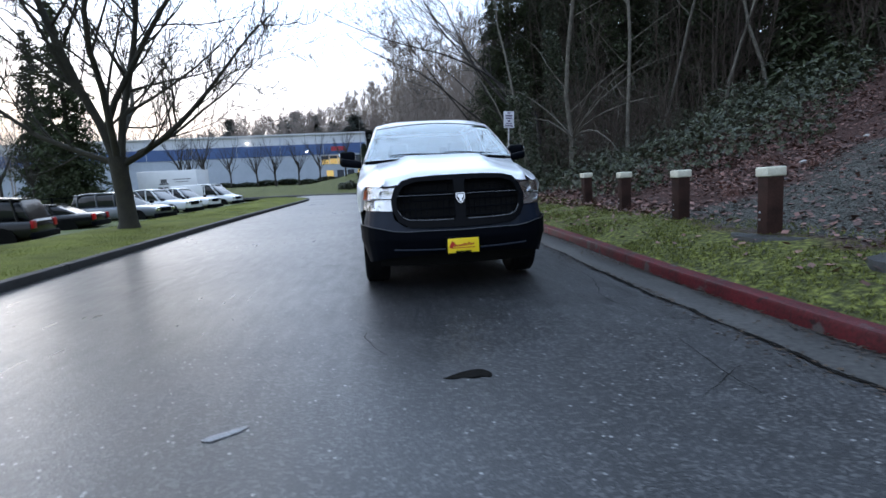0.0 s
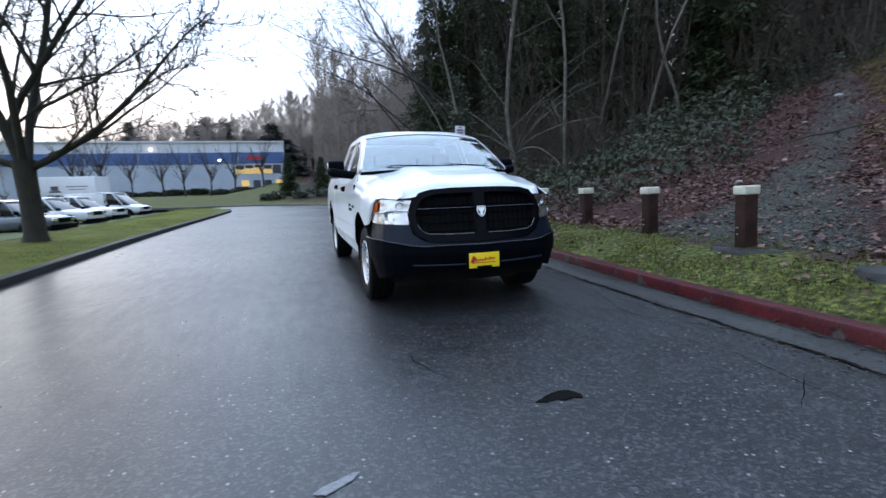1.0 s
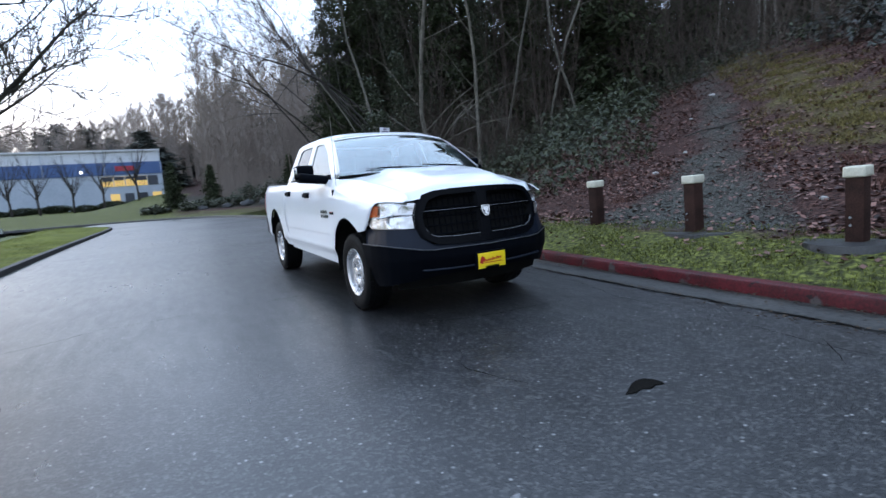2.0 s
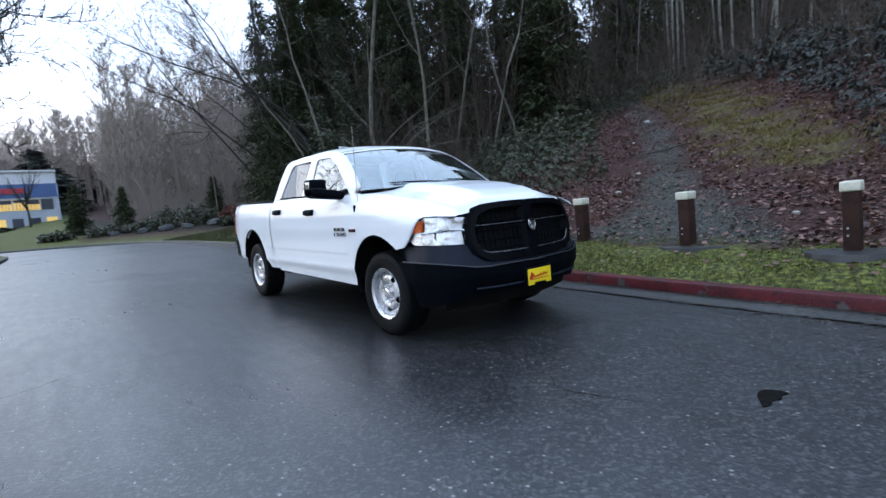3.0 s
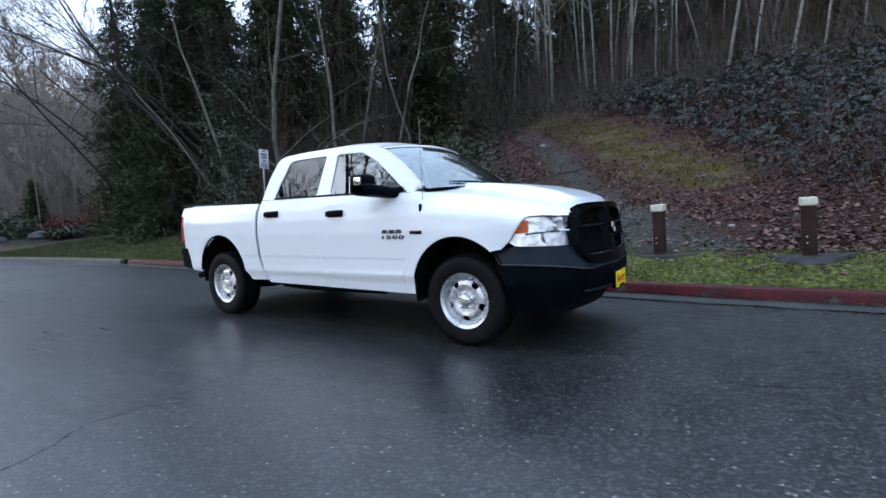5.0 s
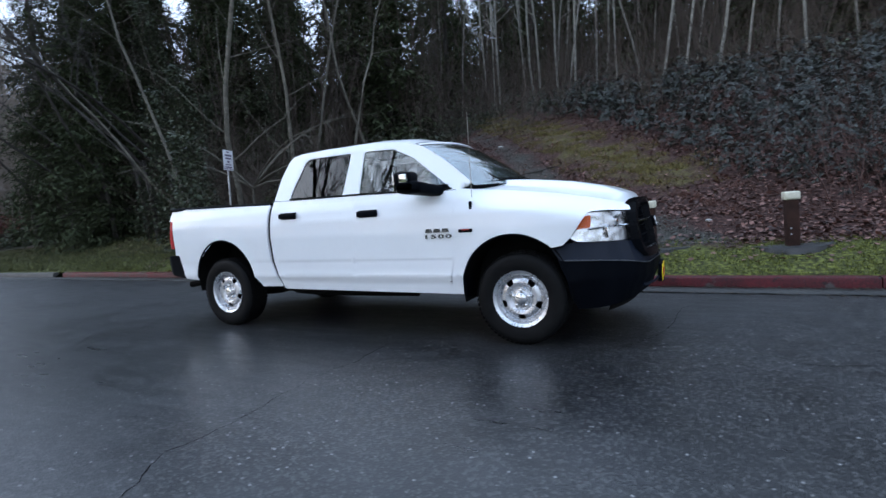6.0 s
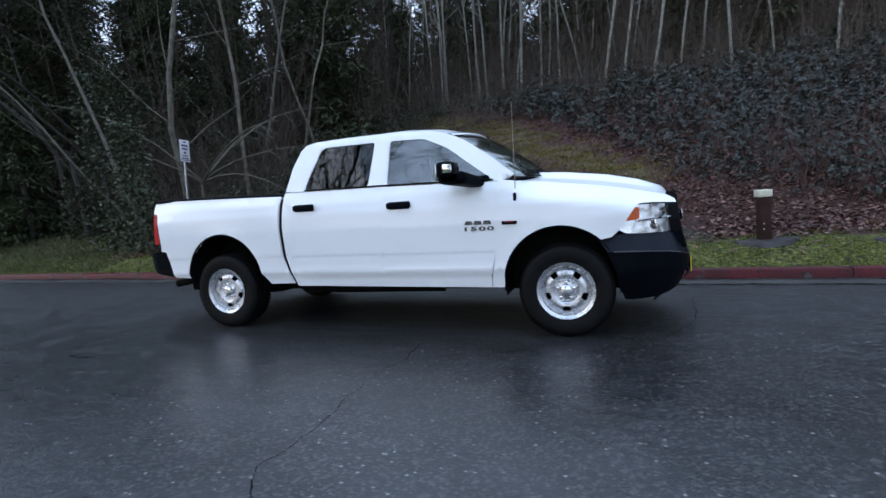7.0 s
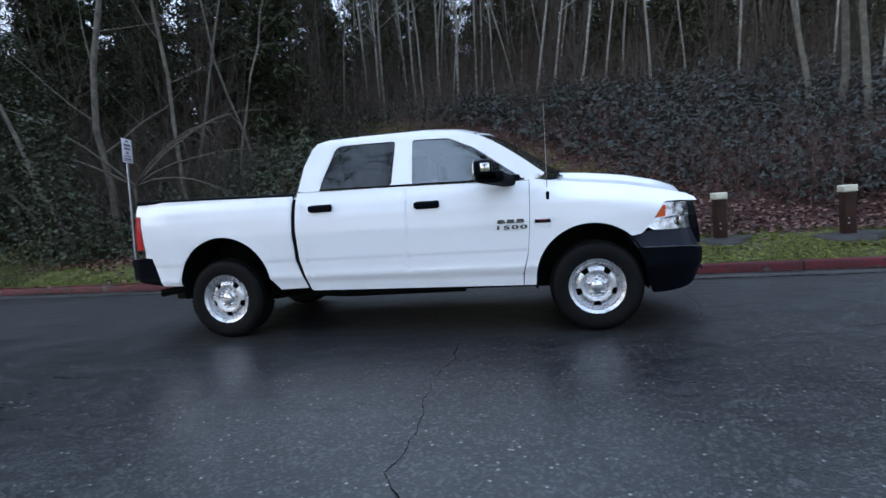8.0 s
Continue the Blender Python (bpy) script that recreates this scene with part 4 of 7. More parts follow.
# wheels
def wheel(x_out, y, s):
    """A steel wheel, its outer face towards s."""
    hub = new("wheel")
    hub.parent = truck
    tagged(hub, "bright steel wheel on a black all-terrain tyre")
    hub.location = (0, y, 0.392)
    o = lambda a: s * a
    tyre = [(0.715, 0.225), (0.70, 0.28), (0.695, 0.33), (0.705, 0.365), (0.73, 0.384), (0.77, 0.392), (0.835, 0.394), (0.90, 0.392), (0.94, 0.384), (0.962, 0.365), (0.970, 0.33), (0.966, 0.28), (0.955, 0.245), (0.95, 0.235)]
    bm = lathe(bmesh.new(), [(o(a), r) for a, r in tyre], 72)
    bmesh.ops.recalc_face_normals(bm, faces=bm.faces[:])
    ty = part("tyre", bm, M_TYRE, hub)
    for row, off in ((0.74, 0), (0.79, 0.5), (0.88, 0), (0.93, 0.5)):
        bm = bmesh.new()
        for k in range(60):
            a = 2 * math.pi * (k + off) / 60
            vs = box(bm, o(row) - 0.02, o(row) + 0.02, -0.014, 0.014, 0.388, 0.3985 if 0.75 < row < 0.92 else 0.393)
            bmesh.ops.rotate(bm, verts=vs, cent=(0, 0, 0), matrix=Matrix.Rotation(a, 3, "X"))
        part("tread", bm, M_TYRE, ty, smooth=False)
    rim = lathe(bmesh.new(), [(o(0.72), 0.215), (o(0.74), 0.21), (o(0.85), 0.205), (o(0.945), 0.215), (o(0.958), 0.232), (o(0.962), 0.241), (o(0.957), 0.243)], 64)
    bmesh.ops.recalc_face_normals(rim, faces=rim.faces[:])
    rm = part("rim", rim, M_RIM, hub)
    # pressed disc with five openings
    def disc(u, v):
        r = math.hypot(u, v)
        x = run(r, [(0.0, 0.925), (0.045, 0.925), (0.052, 0.912), (0.09, 0.905), (0.105, 0.93), (0.14, 0.936), (0.175, 0.925), (0.19, 0.90), (0.215, 0.895)])
        return Vector((o(x), u, v))
    holes = []
    for k in range(5):
        a = radians(90 + 36 + 72 * k)
        c, t = Vector((math.cos(a), math.sin(a))), Vector((-math.sin(a), math.cos(a)))
        q = [c * (0.157 + dr) + t * dt for dr, dt in ((-0.024, -0.026), (0.023, -0.036), (0.023, 0.036), (-0.024, 0.026))]
        holes.append(rounded([(p.x, p.y) for p in q], 0.014, 3))
    bm = sheet(arc(0, 0, 0.214, 0, 355, 71), disc, 0.016, holes, flange=(-s * 0.012, 0, 0))
    part("wheel_disc", bm, M_RIM, hub)
    part("hub_cap", lathe(bmesh.new(), [(o(0.90), 0.055), (o(0.945), 0.048), (o(0.952), 0.036), (o(0.953), 0.0)], 24), M_CHROME, hub)
    for k in range(5):
        a = radians(90 + 72 * k)
        bm = lathe(bmesh.new(), [(o(0.90), 0.014), (o(0.937), 0.013), (o(0.943), 0.0)], 8)
        bmesh.ops.translate(bm, verts=bm.verts, vec=(0, 0.07 * math.cos(a), 0.07 * math.sin(a)))
        part("lug_nut", bm, M_CHROME, hub)
    part("brake_drum", lathe(bmesh.new(), [(o(0.70), 0.0), (o(0.70), 0.19), (o(0.825), 0.19), (o(0.83), 0.0)], 32), M_DARK, hub)
    return hub


wheels = [wheel(0.95, y, s) for y in (0.0, 3.569) for s in (-1, 1)]

# wheel housings and underside
for cy, cz, r in ((0.035, 0.47, 0.475), (3.54, 0.52, 0.485)):
    def liner(cy=cy, cz=cz, r=r):
        def fn(u, v):
            a = radians(-14 + 208 * u)
            return Vector((-0.985 + 0.40 * v + 0.02, cy + r * math.cos(a), cz + r * math.sin(a)))
        return patch_grid(fn, 28, 4)
    both("wheel_housing", liner, M_DARK)
    both("wheel_housing_wall", lambda cy=cy, cz=cz, r=r: boxed(-0.585, -0.56, cy - r, cy + r, 0.36, cz + r), M_DARK)
    both("arch_lip", lambda cy=cy, cz=cz, r=r: tube(bmesh.new(), [Vector((-half_width(cy + (r + 0.006) * math.cos(radians(a)), cz + (r + 0.006) * math.sin(radians(a))) + 0.014, cy + (r - 0.004) * math.cos(radians(a)), cz + (r - 0.004) * math.sin(radians(a)))) for a in range(4, 178 if cy > 1 else 130, 6)], 0.010, 6), M_BLACK)
underside = part("underbody", boxed(-0.56, 0.56, -0.75, 4.35, 0.42, 0.62, bevel=0.03), M_DARK, truck, "dark chassis under the body")
part("floor_pan", boxed(-0.93, 0.93, 0.56, 2.98, 0.46, 0.56, bevel=0.02), M_DARK, underside)
for s in (-1, 1):
    part("frame_rail", boxed(s * 0.45 - 0.045, s * 0.45 + 0.045, -0.7, 4.5, 0.33, 0.46, bevel=0.01), M_DARK, underside)
    part("mud_flap", boxed(s * 0.83 - 0.10, s * 0.83 + 0.10, 0.50, 0.525, 0.39, 0.56, bevel=0.006), M_BLACK, truck)
    part("rear_spring", tube(bmesh.new(), [(s * 0.50, 2.75, 0.42), (s * 0.50, 3.2, 0.33), (s * 0.50, 3.57, 0.30), (s * 0.50, 4.0, 0.34), (s * 0.50, 4.3, 0.45)], 0.03, 6), M_DARK, underside)
part("rear_axle", lathe(bmesh.new(), [(-0.8, 0.0), (-0.8, 0.045), (-0.16, 0.05), (-0.10, 0.13), (0.10, 0.13), (0.16, 0.05), (0.8, 0.045), (0.8, 0.0)], 20, "x", (0, 3.569, 0.392)), M_DARK, underside)
part("front_axle", lathe(bmesh.new(), [(-0.8, 0.0), (-0.8, 0.045), (0.8, 0.045), (0.8, 0.0)], 16, "x", (0, 0, 0.392)), M_DARK, underside)
part("exhaust_pipe", tube(bmesh.new(), [(-0.58, 1.2, 0.36), (-0.60, 2.4, 0.35), (-0.66, 2.75, 0.38), (-0.62, 3.1, 0.5), (-0.70, 4.1, 0.5), (-0.80, 4.42, 0.45)], 0.04, 10), M_DARK, underside)
part("fuel_tank", boxed(0.12, 0.55, 1.6, 2.9, 0.30, 0.45, bevel=0.05), M_DARK, underside)

# load bed, tailgate, rear bumper, rear lamps
both("bed_wall_inner", lambda: boxed(-0.90, -0.86, 2.78, 4.48, 1.03, 1.368, bevel=0.008), M_PAINT)
both("bed_rail_cap", lambda: tube(bmesh.new(), [(-0.905, 2.775, 1.362), (-0.905, 3.63, 1.388), (-0.905, 4.49, 1.402)], 0.02, 8), M_BLACK, label="black plastic rail cap")
part("bed_floor", boxed(-0.555, 0.555, 2.79, 4.48, 0.78, 0.81), M_PAINT, truck)
part("bed_front_wall", boxed(-0.90, 0.90, 2.785, 2.815, 0.60, 1.35, bevel=0.006), M_PAINT, truck)
tail = part("tailgate", boxed(-0.80, 0.80, 4.475, 4.53, 0.84, 1.395, bevel=0.02), M_PAINT, truck)
part("tailgate_handle", boxed(-0.11, 0.11, 4.53, 4.545, 1.20, 1.29, bevel=0.006), M_BLACK, tail)
for s in (0, 1):
    fl = flip if s else (lambda b: b)
    lampo = rounded([(4.413, 0.928), (4.454, 1.258), (4.53, 1.264), (4.538, 1.1), (4.53, 0.925)], 0.015)
    part("tail_lamp", fl(sheet(lampo, lambda y, z: Vector((-half_width(min(y, 4.51), z) - 0.004 + 1.2 * max(0, y - 4.485) ** 1.2, y, z)), 0.03, flange=(0.10, 0, 0))), M_RED, truck, "tall red tail lamp")
rb = part("rear_bumper", sheet(rounded([(4.338, 0.828), (4.258, 0.548), (4.45, 0.58), (4.60, 0.64), (4.63, 0.80), (4.60, 0.832)], 0.02), lambda y, z: Vector((-half_width(4.45, z) - 0.01 + 0.9 * max(0, y - 4.50) ** 1.3, y, z)), 0.04, flange=(0.3, 0, 0)), M_BLACK, truck, "dark painted steel rear bumper")
part("bumper_corner", flip(sheet(rounded([(4.338, 0.828), (4.258, 0.548), (4.45, 0.58), (4.60, 0.64), (4.63, 0.80), (4.60, 0.832)], 0.02), lambda y, z: Vector((-half_width(4.45, z) - 0.01 + 0.9 * max(0, y - 4.50) ** 1.3, y, z)), 0.04, flange=(0.3, 0, 0))), M_SATIN, rb)
part("bumper_beam", boxed(-0.86, 0.86, 4.55, 4.69, 0.60, 0.82, bevel=0.03), M_SATIN, rb)
part("tow_hitch", boxed(-0.06, 0.06, 4.40, 4.71, 0.46, 0.55, bevel=0.01), M_DARK, rb)

# cab rear wall and cabin inside
back = part("cab_rear_wall", boxed(-0.86, 0.86, 2.60, 2.70, 0.60, 1.44, bevel=0.02), M_PAINT, truck)
part("rear_window", patch_grid(lambda u, v: Vector(((2 * u - 1) * (0.80 - 0.11 * v), 2.685 - 0.075 * v, 1.43 + 0.40 * v)), 8, 4), M_TINT, back)
part("dashboard", boxed(-0.84, 0.84, 0.45, 0.80, 1.05, 1.36, bevel=0.06, seg=3), M_SEAT, truck, "dark dashboard behind the windscreen")
part("headliner", patch_grid(lambda u, v: roof_fn(0.06 + 0.88 * u, 0.06 + 0.9 * v) - Vector((0, 0, 0.03)), 10, 10), M_SEAT, truck)
part("steering_wheel", tube(bmesh.new(), [(0.40 + 0.19 * math.cos(a), 0.90 + 0.06 * math.sin(a), 1.24 + 0.18 * math.sin(a)) for a in [2 * math.pi * k / 24 for k in range(25)]], 0.016, 8, caps=False), M_BLACK, truck)


def seat(x, y, w):
    s = part("seat", boxed(x - w / 2, x + w / 2, y - 0.25, y + 0.28, 0.72, 0.92, bevel=0.05, seg=3), M_SEAT, truck, "grey cloth seat")
    part("backrest", boxed(x - w / 2, x + w / 2, y + 0.20, y + 0.36, 0.90, 1.44, bevel=0.06, seg=3), M_SEAT, s)
    for dx in ((0,) if w < 1 else (-0.42, 0.42)):
        part("headrest", boxed(x + dx - 0.13, x + dx + 0.13, y + 0.26, y + 0.36, 1.46, 1.64, bevel=0.04, seg=3), M_SEAT, s)


for x in (-0.42, 0.42):
    seat(x, 1.22, 0.56)
seat(0, 2.12, 1.5)

# door handles, mirrors, badges, aerial
for y, z in ((1.455, 1.195), (2.475, 1.226)):
    door = doors_f if y < 2 else doors_r
    for k, s in enumerate((-1, 1)):
        x = half_width(y, z)
        bm = boxed(s * (x + 0.022) - 0.014, s * (x + 0.022) + 0.014, y - 0.118, y + 0.118, z - 0.026, z + 0.026, bevel=0.012, seg=3)
        h = part("door_handle", bm, M_BLACK, door[k], "black plastic door handle")
        part("handle_base", boxed(s * (x + 0.004) - 0.012, s * (x + 0.004) + 0.012, y - 0.105, y + 0.105, z - 0.036, z + 0.034, bevel=0.008), M_GAP, h)
for k, s in enumerate((-1, 1)):
    def tilt(u, v, s=s):
        # arm swept from the door out to the mirror head
        a = 2 * math.pi * v
        xx = 0.90 + 0.33 * u
        yc, zc = 0.70 + 0.185 * u, 1.345 + 0.055 * u
        hy, hz = 0.06 + 0.065 * u, 0.045 + 0.012 * u
        if u > 0.92:
            hy, hz = hy * (1 - (u - 0.92) * 5), hz * (1 - (u - 0.92) * 6)
        sq = lambda c: math.copysign(abs(c) ** 0.55, c)
        return Vector((s * xx, yc + hy * sq(math.cos(a)), zc + hz * sq(math.sin(a))))
    arm = part("mirror", patch_grid(tilt, 16, 20), M_BLACK, doors_f[k], "large black door mirror on a broad arm")
    part("mirror_head", boxed(*((-1.232, -1.03) if s < 0 else (1.03, 1.232)), 0.84, 0.995, 1.40, 1.535, bevel=0.05, seg=4), M_BLACK, arm)
    part("mirror_glass", boxed(*((-1.225, -1.03) if s < 0 else (1.03, 1.225)), 0.99, 1.0, 1.37, 1.52, bevel=0.004), M_CHROME, arm, "mirror glass")
    # chrome piece added for the bright patch at the head's outer edge
    part("mirror_signal", boxed(*((-1.238, -1.205) if s < 0 else (1.205, 1.238)), 0.855, 0.935, 1.435, 1.51, bevel=0.012), M_CHROME, arm, "small chrome piece on the mirror head")
    part("mirror_foot", boxed(*((-0.935, -0.885) if s < 0 else (0.885, 0.935)), 0.615, 0.785, 1.335, 1.41, bevel=0.02), M_BLACK, arm)


def on_door(me, y, z, s, lift=0.004):
    """Lay a flat mesh onto the body side, reading along the truck."""
    x = half_width(y, z) + lift
    m = Matrix.Translation((s * x, y, z)) @ Matrix.Rotation(s * radians(90), 4, "Z") @ Matrix.Rotation(radians(90), 4, "X")
    me.transform(m)
    return me


for k, s in enumerate((-1, 1)):
    for i, digit in enumerate("1500"):
        me = text_mesh(digit, 0.072, 0.003, bold=0.0022)
        me.transform(Matrix.Translation(((i - 1.5) * 0.074, 0, 0)) @ Matrix.Diagonal((1.7, 0.66, 1, 1)))
        ob = new("model_digit", on_door(me, 0.715, 0.948, s))
        me.materials.append(M_BADGE)
        ob.parent = doors_f[k]
    bm = bmesh.new()
    for c in (-1, 0, 1):
        quad = [(-0.038, -0.016), (0.038, -0.016), (0.027, 0.016), (-0.027, 0.016)]
        f = [bm.verts.new((c * 0.082 + x, y, 0.004)) for x, y in quad]
        b = [bm.verts.new((c * 0.082 + x, y, 0.0)) for x, y in quad]
        bm.faces.new(f)
        for i in range(4):
            bm.faces.new((f[i], b[i], b[(i + 1) % 4], f[(i + 1) % 4]))
        box(bm, c * 0.082 - 0.012, c * 0.082 + 0.012, -0.0175, -0.006, 0.0, 0.006)
    ob = new("maker_badge", on_door(finish(bm, "maker_badge", M_BADGE, False), 0.715, 1.003, s))
    ob.parent = doors_f[k]
    tagged(ob, "grey maker badge bars")
    b = boxed(s * half_width(0.44, 0.985) - 0.008, s * half_width(0.44, 0.985) + 0.008, 0.375, 0.505, 0.976, 1.006, bevel=0.004)
    bd = part("engine_badge", b, M_BLACK, fenders[k], "small dark badge with a red bar")
    part("badge_bar", boxed(s * half_width(0.44, 0.985) - 0.0095, s * half_width(0.44, 0.985) + 0.0095, 0.40, 0.48, 0.997, 1.002), M_SCRIPT, bd)
x_ = half_width(0.388, 1.205)
aerial = part("aerial", tube(bmesh.new(), [(-0.945, 0.388, 1.22), (-0.94, 0.388, 1.6), (-0.935, 0.388, 2.0)], [0.0036, 0.003, 0.0022], 6), M_STEELROD, fenders[0], "thin whip aerial")
part("aerial_base", boxed(-x_ - 0.010, -x_ + 0.012, 0.374, 0.402, 1.168, 1.24, bevel=0.009, seg=3), M_BLACK, aerial, "small black aerial foot")

# ---- trees and shrubs ----
M_PALE = material("pale_alder_bark", (0.032, 0.028, 0.021), (0.150, 0.134, 0.104), 0.85, 5, 40, 0.6, gap=0.01, spread=0.25)
M_BARK = material("dark_wet_bark", (0.014, 0.011, 0.009), (0.05, 0.041, 0.034), 0.8, 6, 45, 0.8, gap=0.02, spread=0.2)
M_MOSSBARK = material("mossy_maple_bark", (0.012, 0.010, 0.007), (0.044, 0.039, 0.024), 0.85, 4, 38, 0.9, gap=0.02)
M_BIRCH = material("pale_birch_bark", (0.09, 0.084, 0.07), (0.30, 0.285, 0.245), 0.85, 5, 40, 0.5, gap=0.01, spread=0.25)
M_TWIG = material("brown_twigs", (0.030, 0.021, 0.015), (0.080, 0.057, 0.042), 0.85, 3, 20, 0.2)
# haze is put into the colour: far twigs much paler than near ones
M_HAZETWIG = material("far_hazed_twigs", (0.185, 0.150, 0.126), (0.295, 0.245, 0.210), 0.9, 0.2, 2, 0.0, spread=0.2)
M_NEEDLE = leafy("dark_conifer_needles", (0.024, 0.031, 0.017), (0.074, 0.088, 0.047), 0.85, 0.06)
# needles greyed and paled to paint the distance haze into them
M_HAZENEEDLE = leafy("far_hazed_needles", (0.040, 0.048, 0.042), (0.078, 0.088, 0.074), 0.8)
M_SALAL = leafy("evergreen_shrub_leaves", (0.009, 0.013, 0.006), (0.066, 0.076, 0.038), 0.45, 0.28)
M_BRAMBLE = leafy("bramble_leaves", (0.0045, 0.006, 0.005), (0.044, 0.050, 0.041), 0.45, 0.26)
M_IVY = leafy("ivy_leaves", (0.015, 0.020, 0.011), (0.06, 0.072, 0.038), 0.5, 0.25)
M_FALLEN = leafy("fallen_brown_leaves", (0.018, 0.007, 0.005), (0.20, 0.098, 0.076), 0.5, 0.3)
M_BLADE = leafy("grass_blades", (0.026, 0.030, 0.009), (0.155, 0.168, 0.036), 0.7, 0.1)
M_REDSHRUB = leafy("reddish_shrub_twigs", (0.06, 0.015, 0.012), (0.16, 0.05, 0.04), 0.7)
M_STEM = material("bramble_stems", (0.030, 0.013, 0.010), (0.085, 0.042, 0.033), 0.8, 8, 40, 0.2)


class Wood:
    """Collects round tapered limbs into one list of vertices and faces."""

    def __init__(self, seed):
        self.v, self.f, self.rng, self.floor = [], [], random.Random(seed), 0.0

    def limb(self, pts, rads, n):
        base = len(self.v)
        for i, p in enumerate(pts):
            d = (pts[min(i + 1, len(pts) - 1)] - pts[max(i - 1, 0)]).normalized()
            s = d.cross(Vector((0.3, 0.2, 1)) if abs(d.z) < 0.95 else Vector((1, 0, 0))).normalized()
            u = s.cross(d)
            for k in range(n):
                a = 2 * math.pi * k / n
                self.v.append(tuple(p + (s * math.cos(a) + u * math.sin(a)) * rads[i]))
        for i in range(len(pts) - 1):
            for k in range(n):
                a, b = base + i * n + k, base + i * n + (k + 1) % n
                self.f.append((a, b, b + n, a + n))

    def grow(self, p, d, r, length, level, up=0.15, wild=0.16, kids=(6, 6, 5), n=7, start=0.3, ang=(35, 65), shrink=0.5, end=0.25, thin=(0.42, 0.62)):
        g = self.rng
        segs = max(3, {0: 3, 1: 4, 2: 6, 3: 10, 4: 12}.get(level, 6))
        r = max(r, self.floor)
        pts, rads = [Vector(p)], [r]
        d = Vector(d).normalized()
        for i in range(segs):
            d = (d + Vector((g.gauss(0, wild), g.gauss(0, wild), g.gauss(0, wild) + up * 0.3))).normalized()
            pts.append(pts[-1] + d * length / segs)
            rads.append(r * (1 - (1 - end) * (i + 1) / segs))
        self.limb(pts, rads, max(3, n))
        if level <= 0:
            return
        m = kids[min(len(kids) - 1, level - 1)]
        for k in range(m):
            t = start + (1 - start) * (k + g.random()) / m
            i = min(segs - 1, int(t * segs))
            q = pts[i].lerp(pts[i + 1], t * segs - i)
            ax = (pts[i + 1] - pts[i]).normalized()
            side = ax.cross(Vector((g.gauss(0, 1), g.gauss(0, 1), g.gauss(0, 1)))).normalized()
            a = radians(g.uniform(*ang))
            nd = ax * math.cos(a) + side * math.sin(a) + Vector((0, 0, up))
            self.grow(q, nd, rads[i] * g.uniform(*thin), length * shrink * g.uniform(0.7, 1.15) * (1.1 - 0.5 * t), level - 1, up, wild * 1.1, kids, n - 2, 0.2, ang, shrink, 0.2, thin if level > 1 else (0.45, 0.6))


def leaf_quads(pts, size, seed, flat=0.5, droop=0.0, aspect=0.55, normal=None):
    """Small pointed leaves at points, turned at random."""
    g = np.random.default_rng(seed)
    n = len(pts)
    s = g.uniform(size[0], size[1], n)[:, None]
    a = g.uniform(0, 2 * np.pi, n)
    d = np.stack([np.cos(a), np.sin(a), g.normal(0, flat, n) - droop], -1)
    d /= np.linalg.norm(d, axis=1)[:, None]
    up = np.stack([g.normal(0, flat, n), g.normal(0, flat, n), np.ones(n)], -1)
    w = np.cross(d, up)
    w /= np.linalg.norm(w, axis=1)[:, None] + 1e-9
    p = np.asarray(pts)
    v = np.stack([p, p + d * s * 0.5 + w * s * aspect * 0.5, p + d * s, p + d * s * 0.5 - w * s * aspect * 0.5], 1).reshape(-1, 3)
    f = np.arange(4 * n).reshape(-1, 4)
    return v.tolist(), f.tolist()


def put_tree(name, label, wood, bark, at, crown=None, crown_mat=None, category="tree", group=""):
    root = tagged(new(name), label, category, group)
    root.location = at
    raw("trunk", wood.v, wood.f, bark, root, smooth=True)
    if crown:
        raw("crown", crown[0], crown[1], crown_mat, root)
    return root


def conifer(seed, h, r, dens=1.0, size=(0.25, 0.5), trunk_r=0.22, low=0.06, spray=5, aspect=0.26):
    """A dark conifer: stem, drooping boughs and sprays of needles."""
    g = random.Random(seed)
    w = Wood(seed)
    w.limb([Vector((0, 0, -0.3)), Vector((g.gauss(0, 0.08), 0, h * 0.5)), Vector((g.gauss(0, 0.15), g.gauss(0, 0.15), h))], [trunk_r, trunk_r * 0.6, 0.02], 8)
    pts = []
    z = h * low
    while z < h * 0.985:
        t = z / h
        rr = r * (1 - t) ** 0.75 * g.uniform(0.75, 1.15) + 0.12
        for k in range(max(4, int(7 * dens * (1 - t * 0.4)))):
            a = g.uniform(0, 2 * math.pi)
            rl = rr * g.uniform(0.6, 1.12)
            tip = Vector((math.cos(a) * rl, math.sin(a) * rl, z - rl * g.uniform(0.15, 0.45)))
            w.limb([Vector((0, 0, z)), tip * 0.5 + Vector((0, 0, z * 0.5 + rl * 0.06)), tip], [0.035 * (1.2 - t), 0.02, 0.006], 3)
            m = int(max(5, rl * 10 * dens))
            for j in range(m):
                f = (j + g.random()) / m
                f = 0.18 + 0.82 * f
                c = Vector((0, 0, z)).lerp(tip, f) + Vector((0, 0, rl * 0.1 * math.sin(f * 3.1)))
                sp = 0.10 + 0.22 * rl * (1 - abs(f - 0.6))
                for _ in range(spray):
                    pts.append(tuple(c + Vector((g.gauss(0, sp * 0.5), g.gauss(0, sp * 0.5), g.gauss(-0.05, sp * 0.25)))))
        z += h * 0.021 / max(0.6, dens) * g.uniform(0.8, 1.2)
    return w, leaf_quads(pts, size, seed, 0.5, 0.5, aspect)


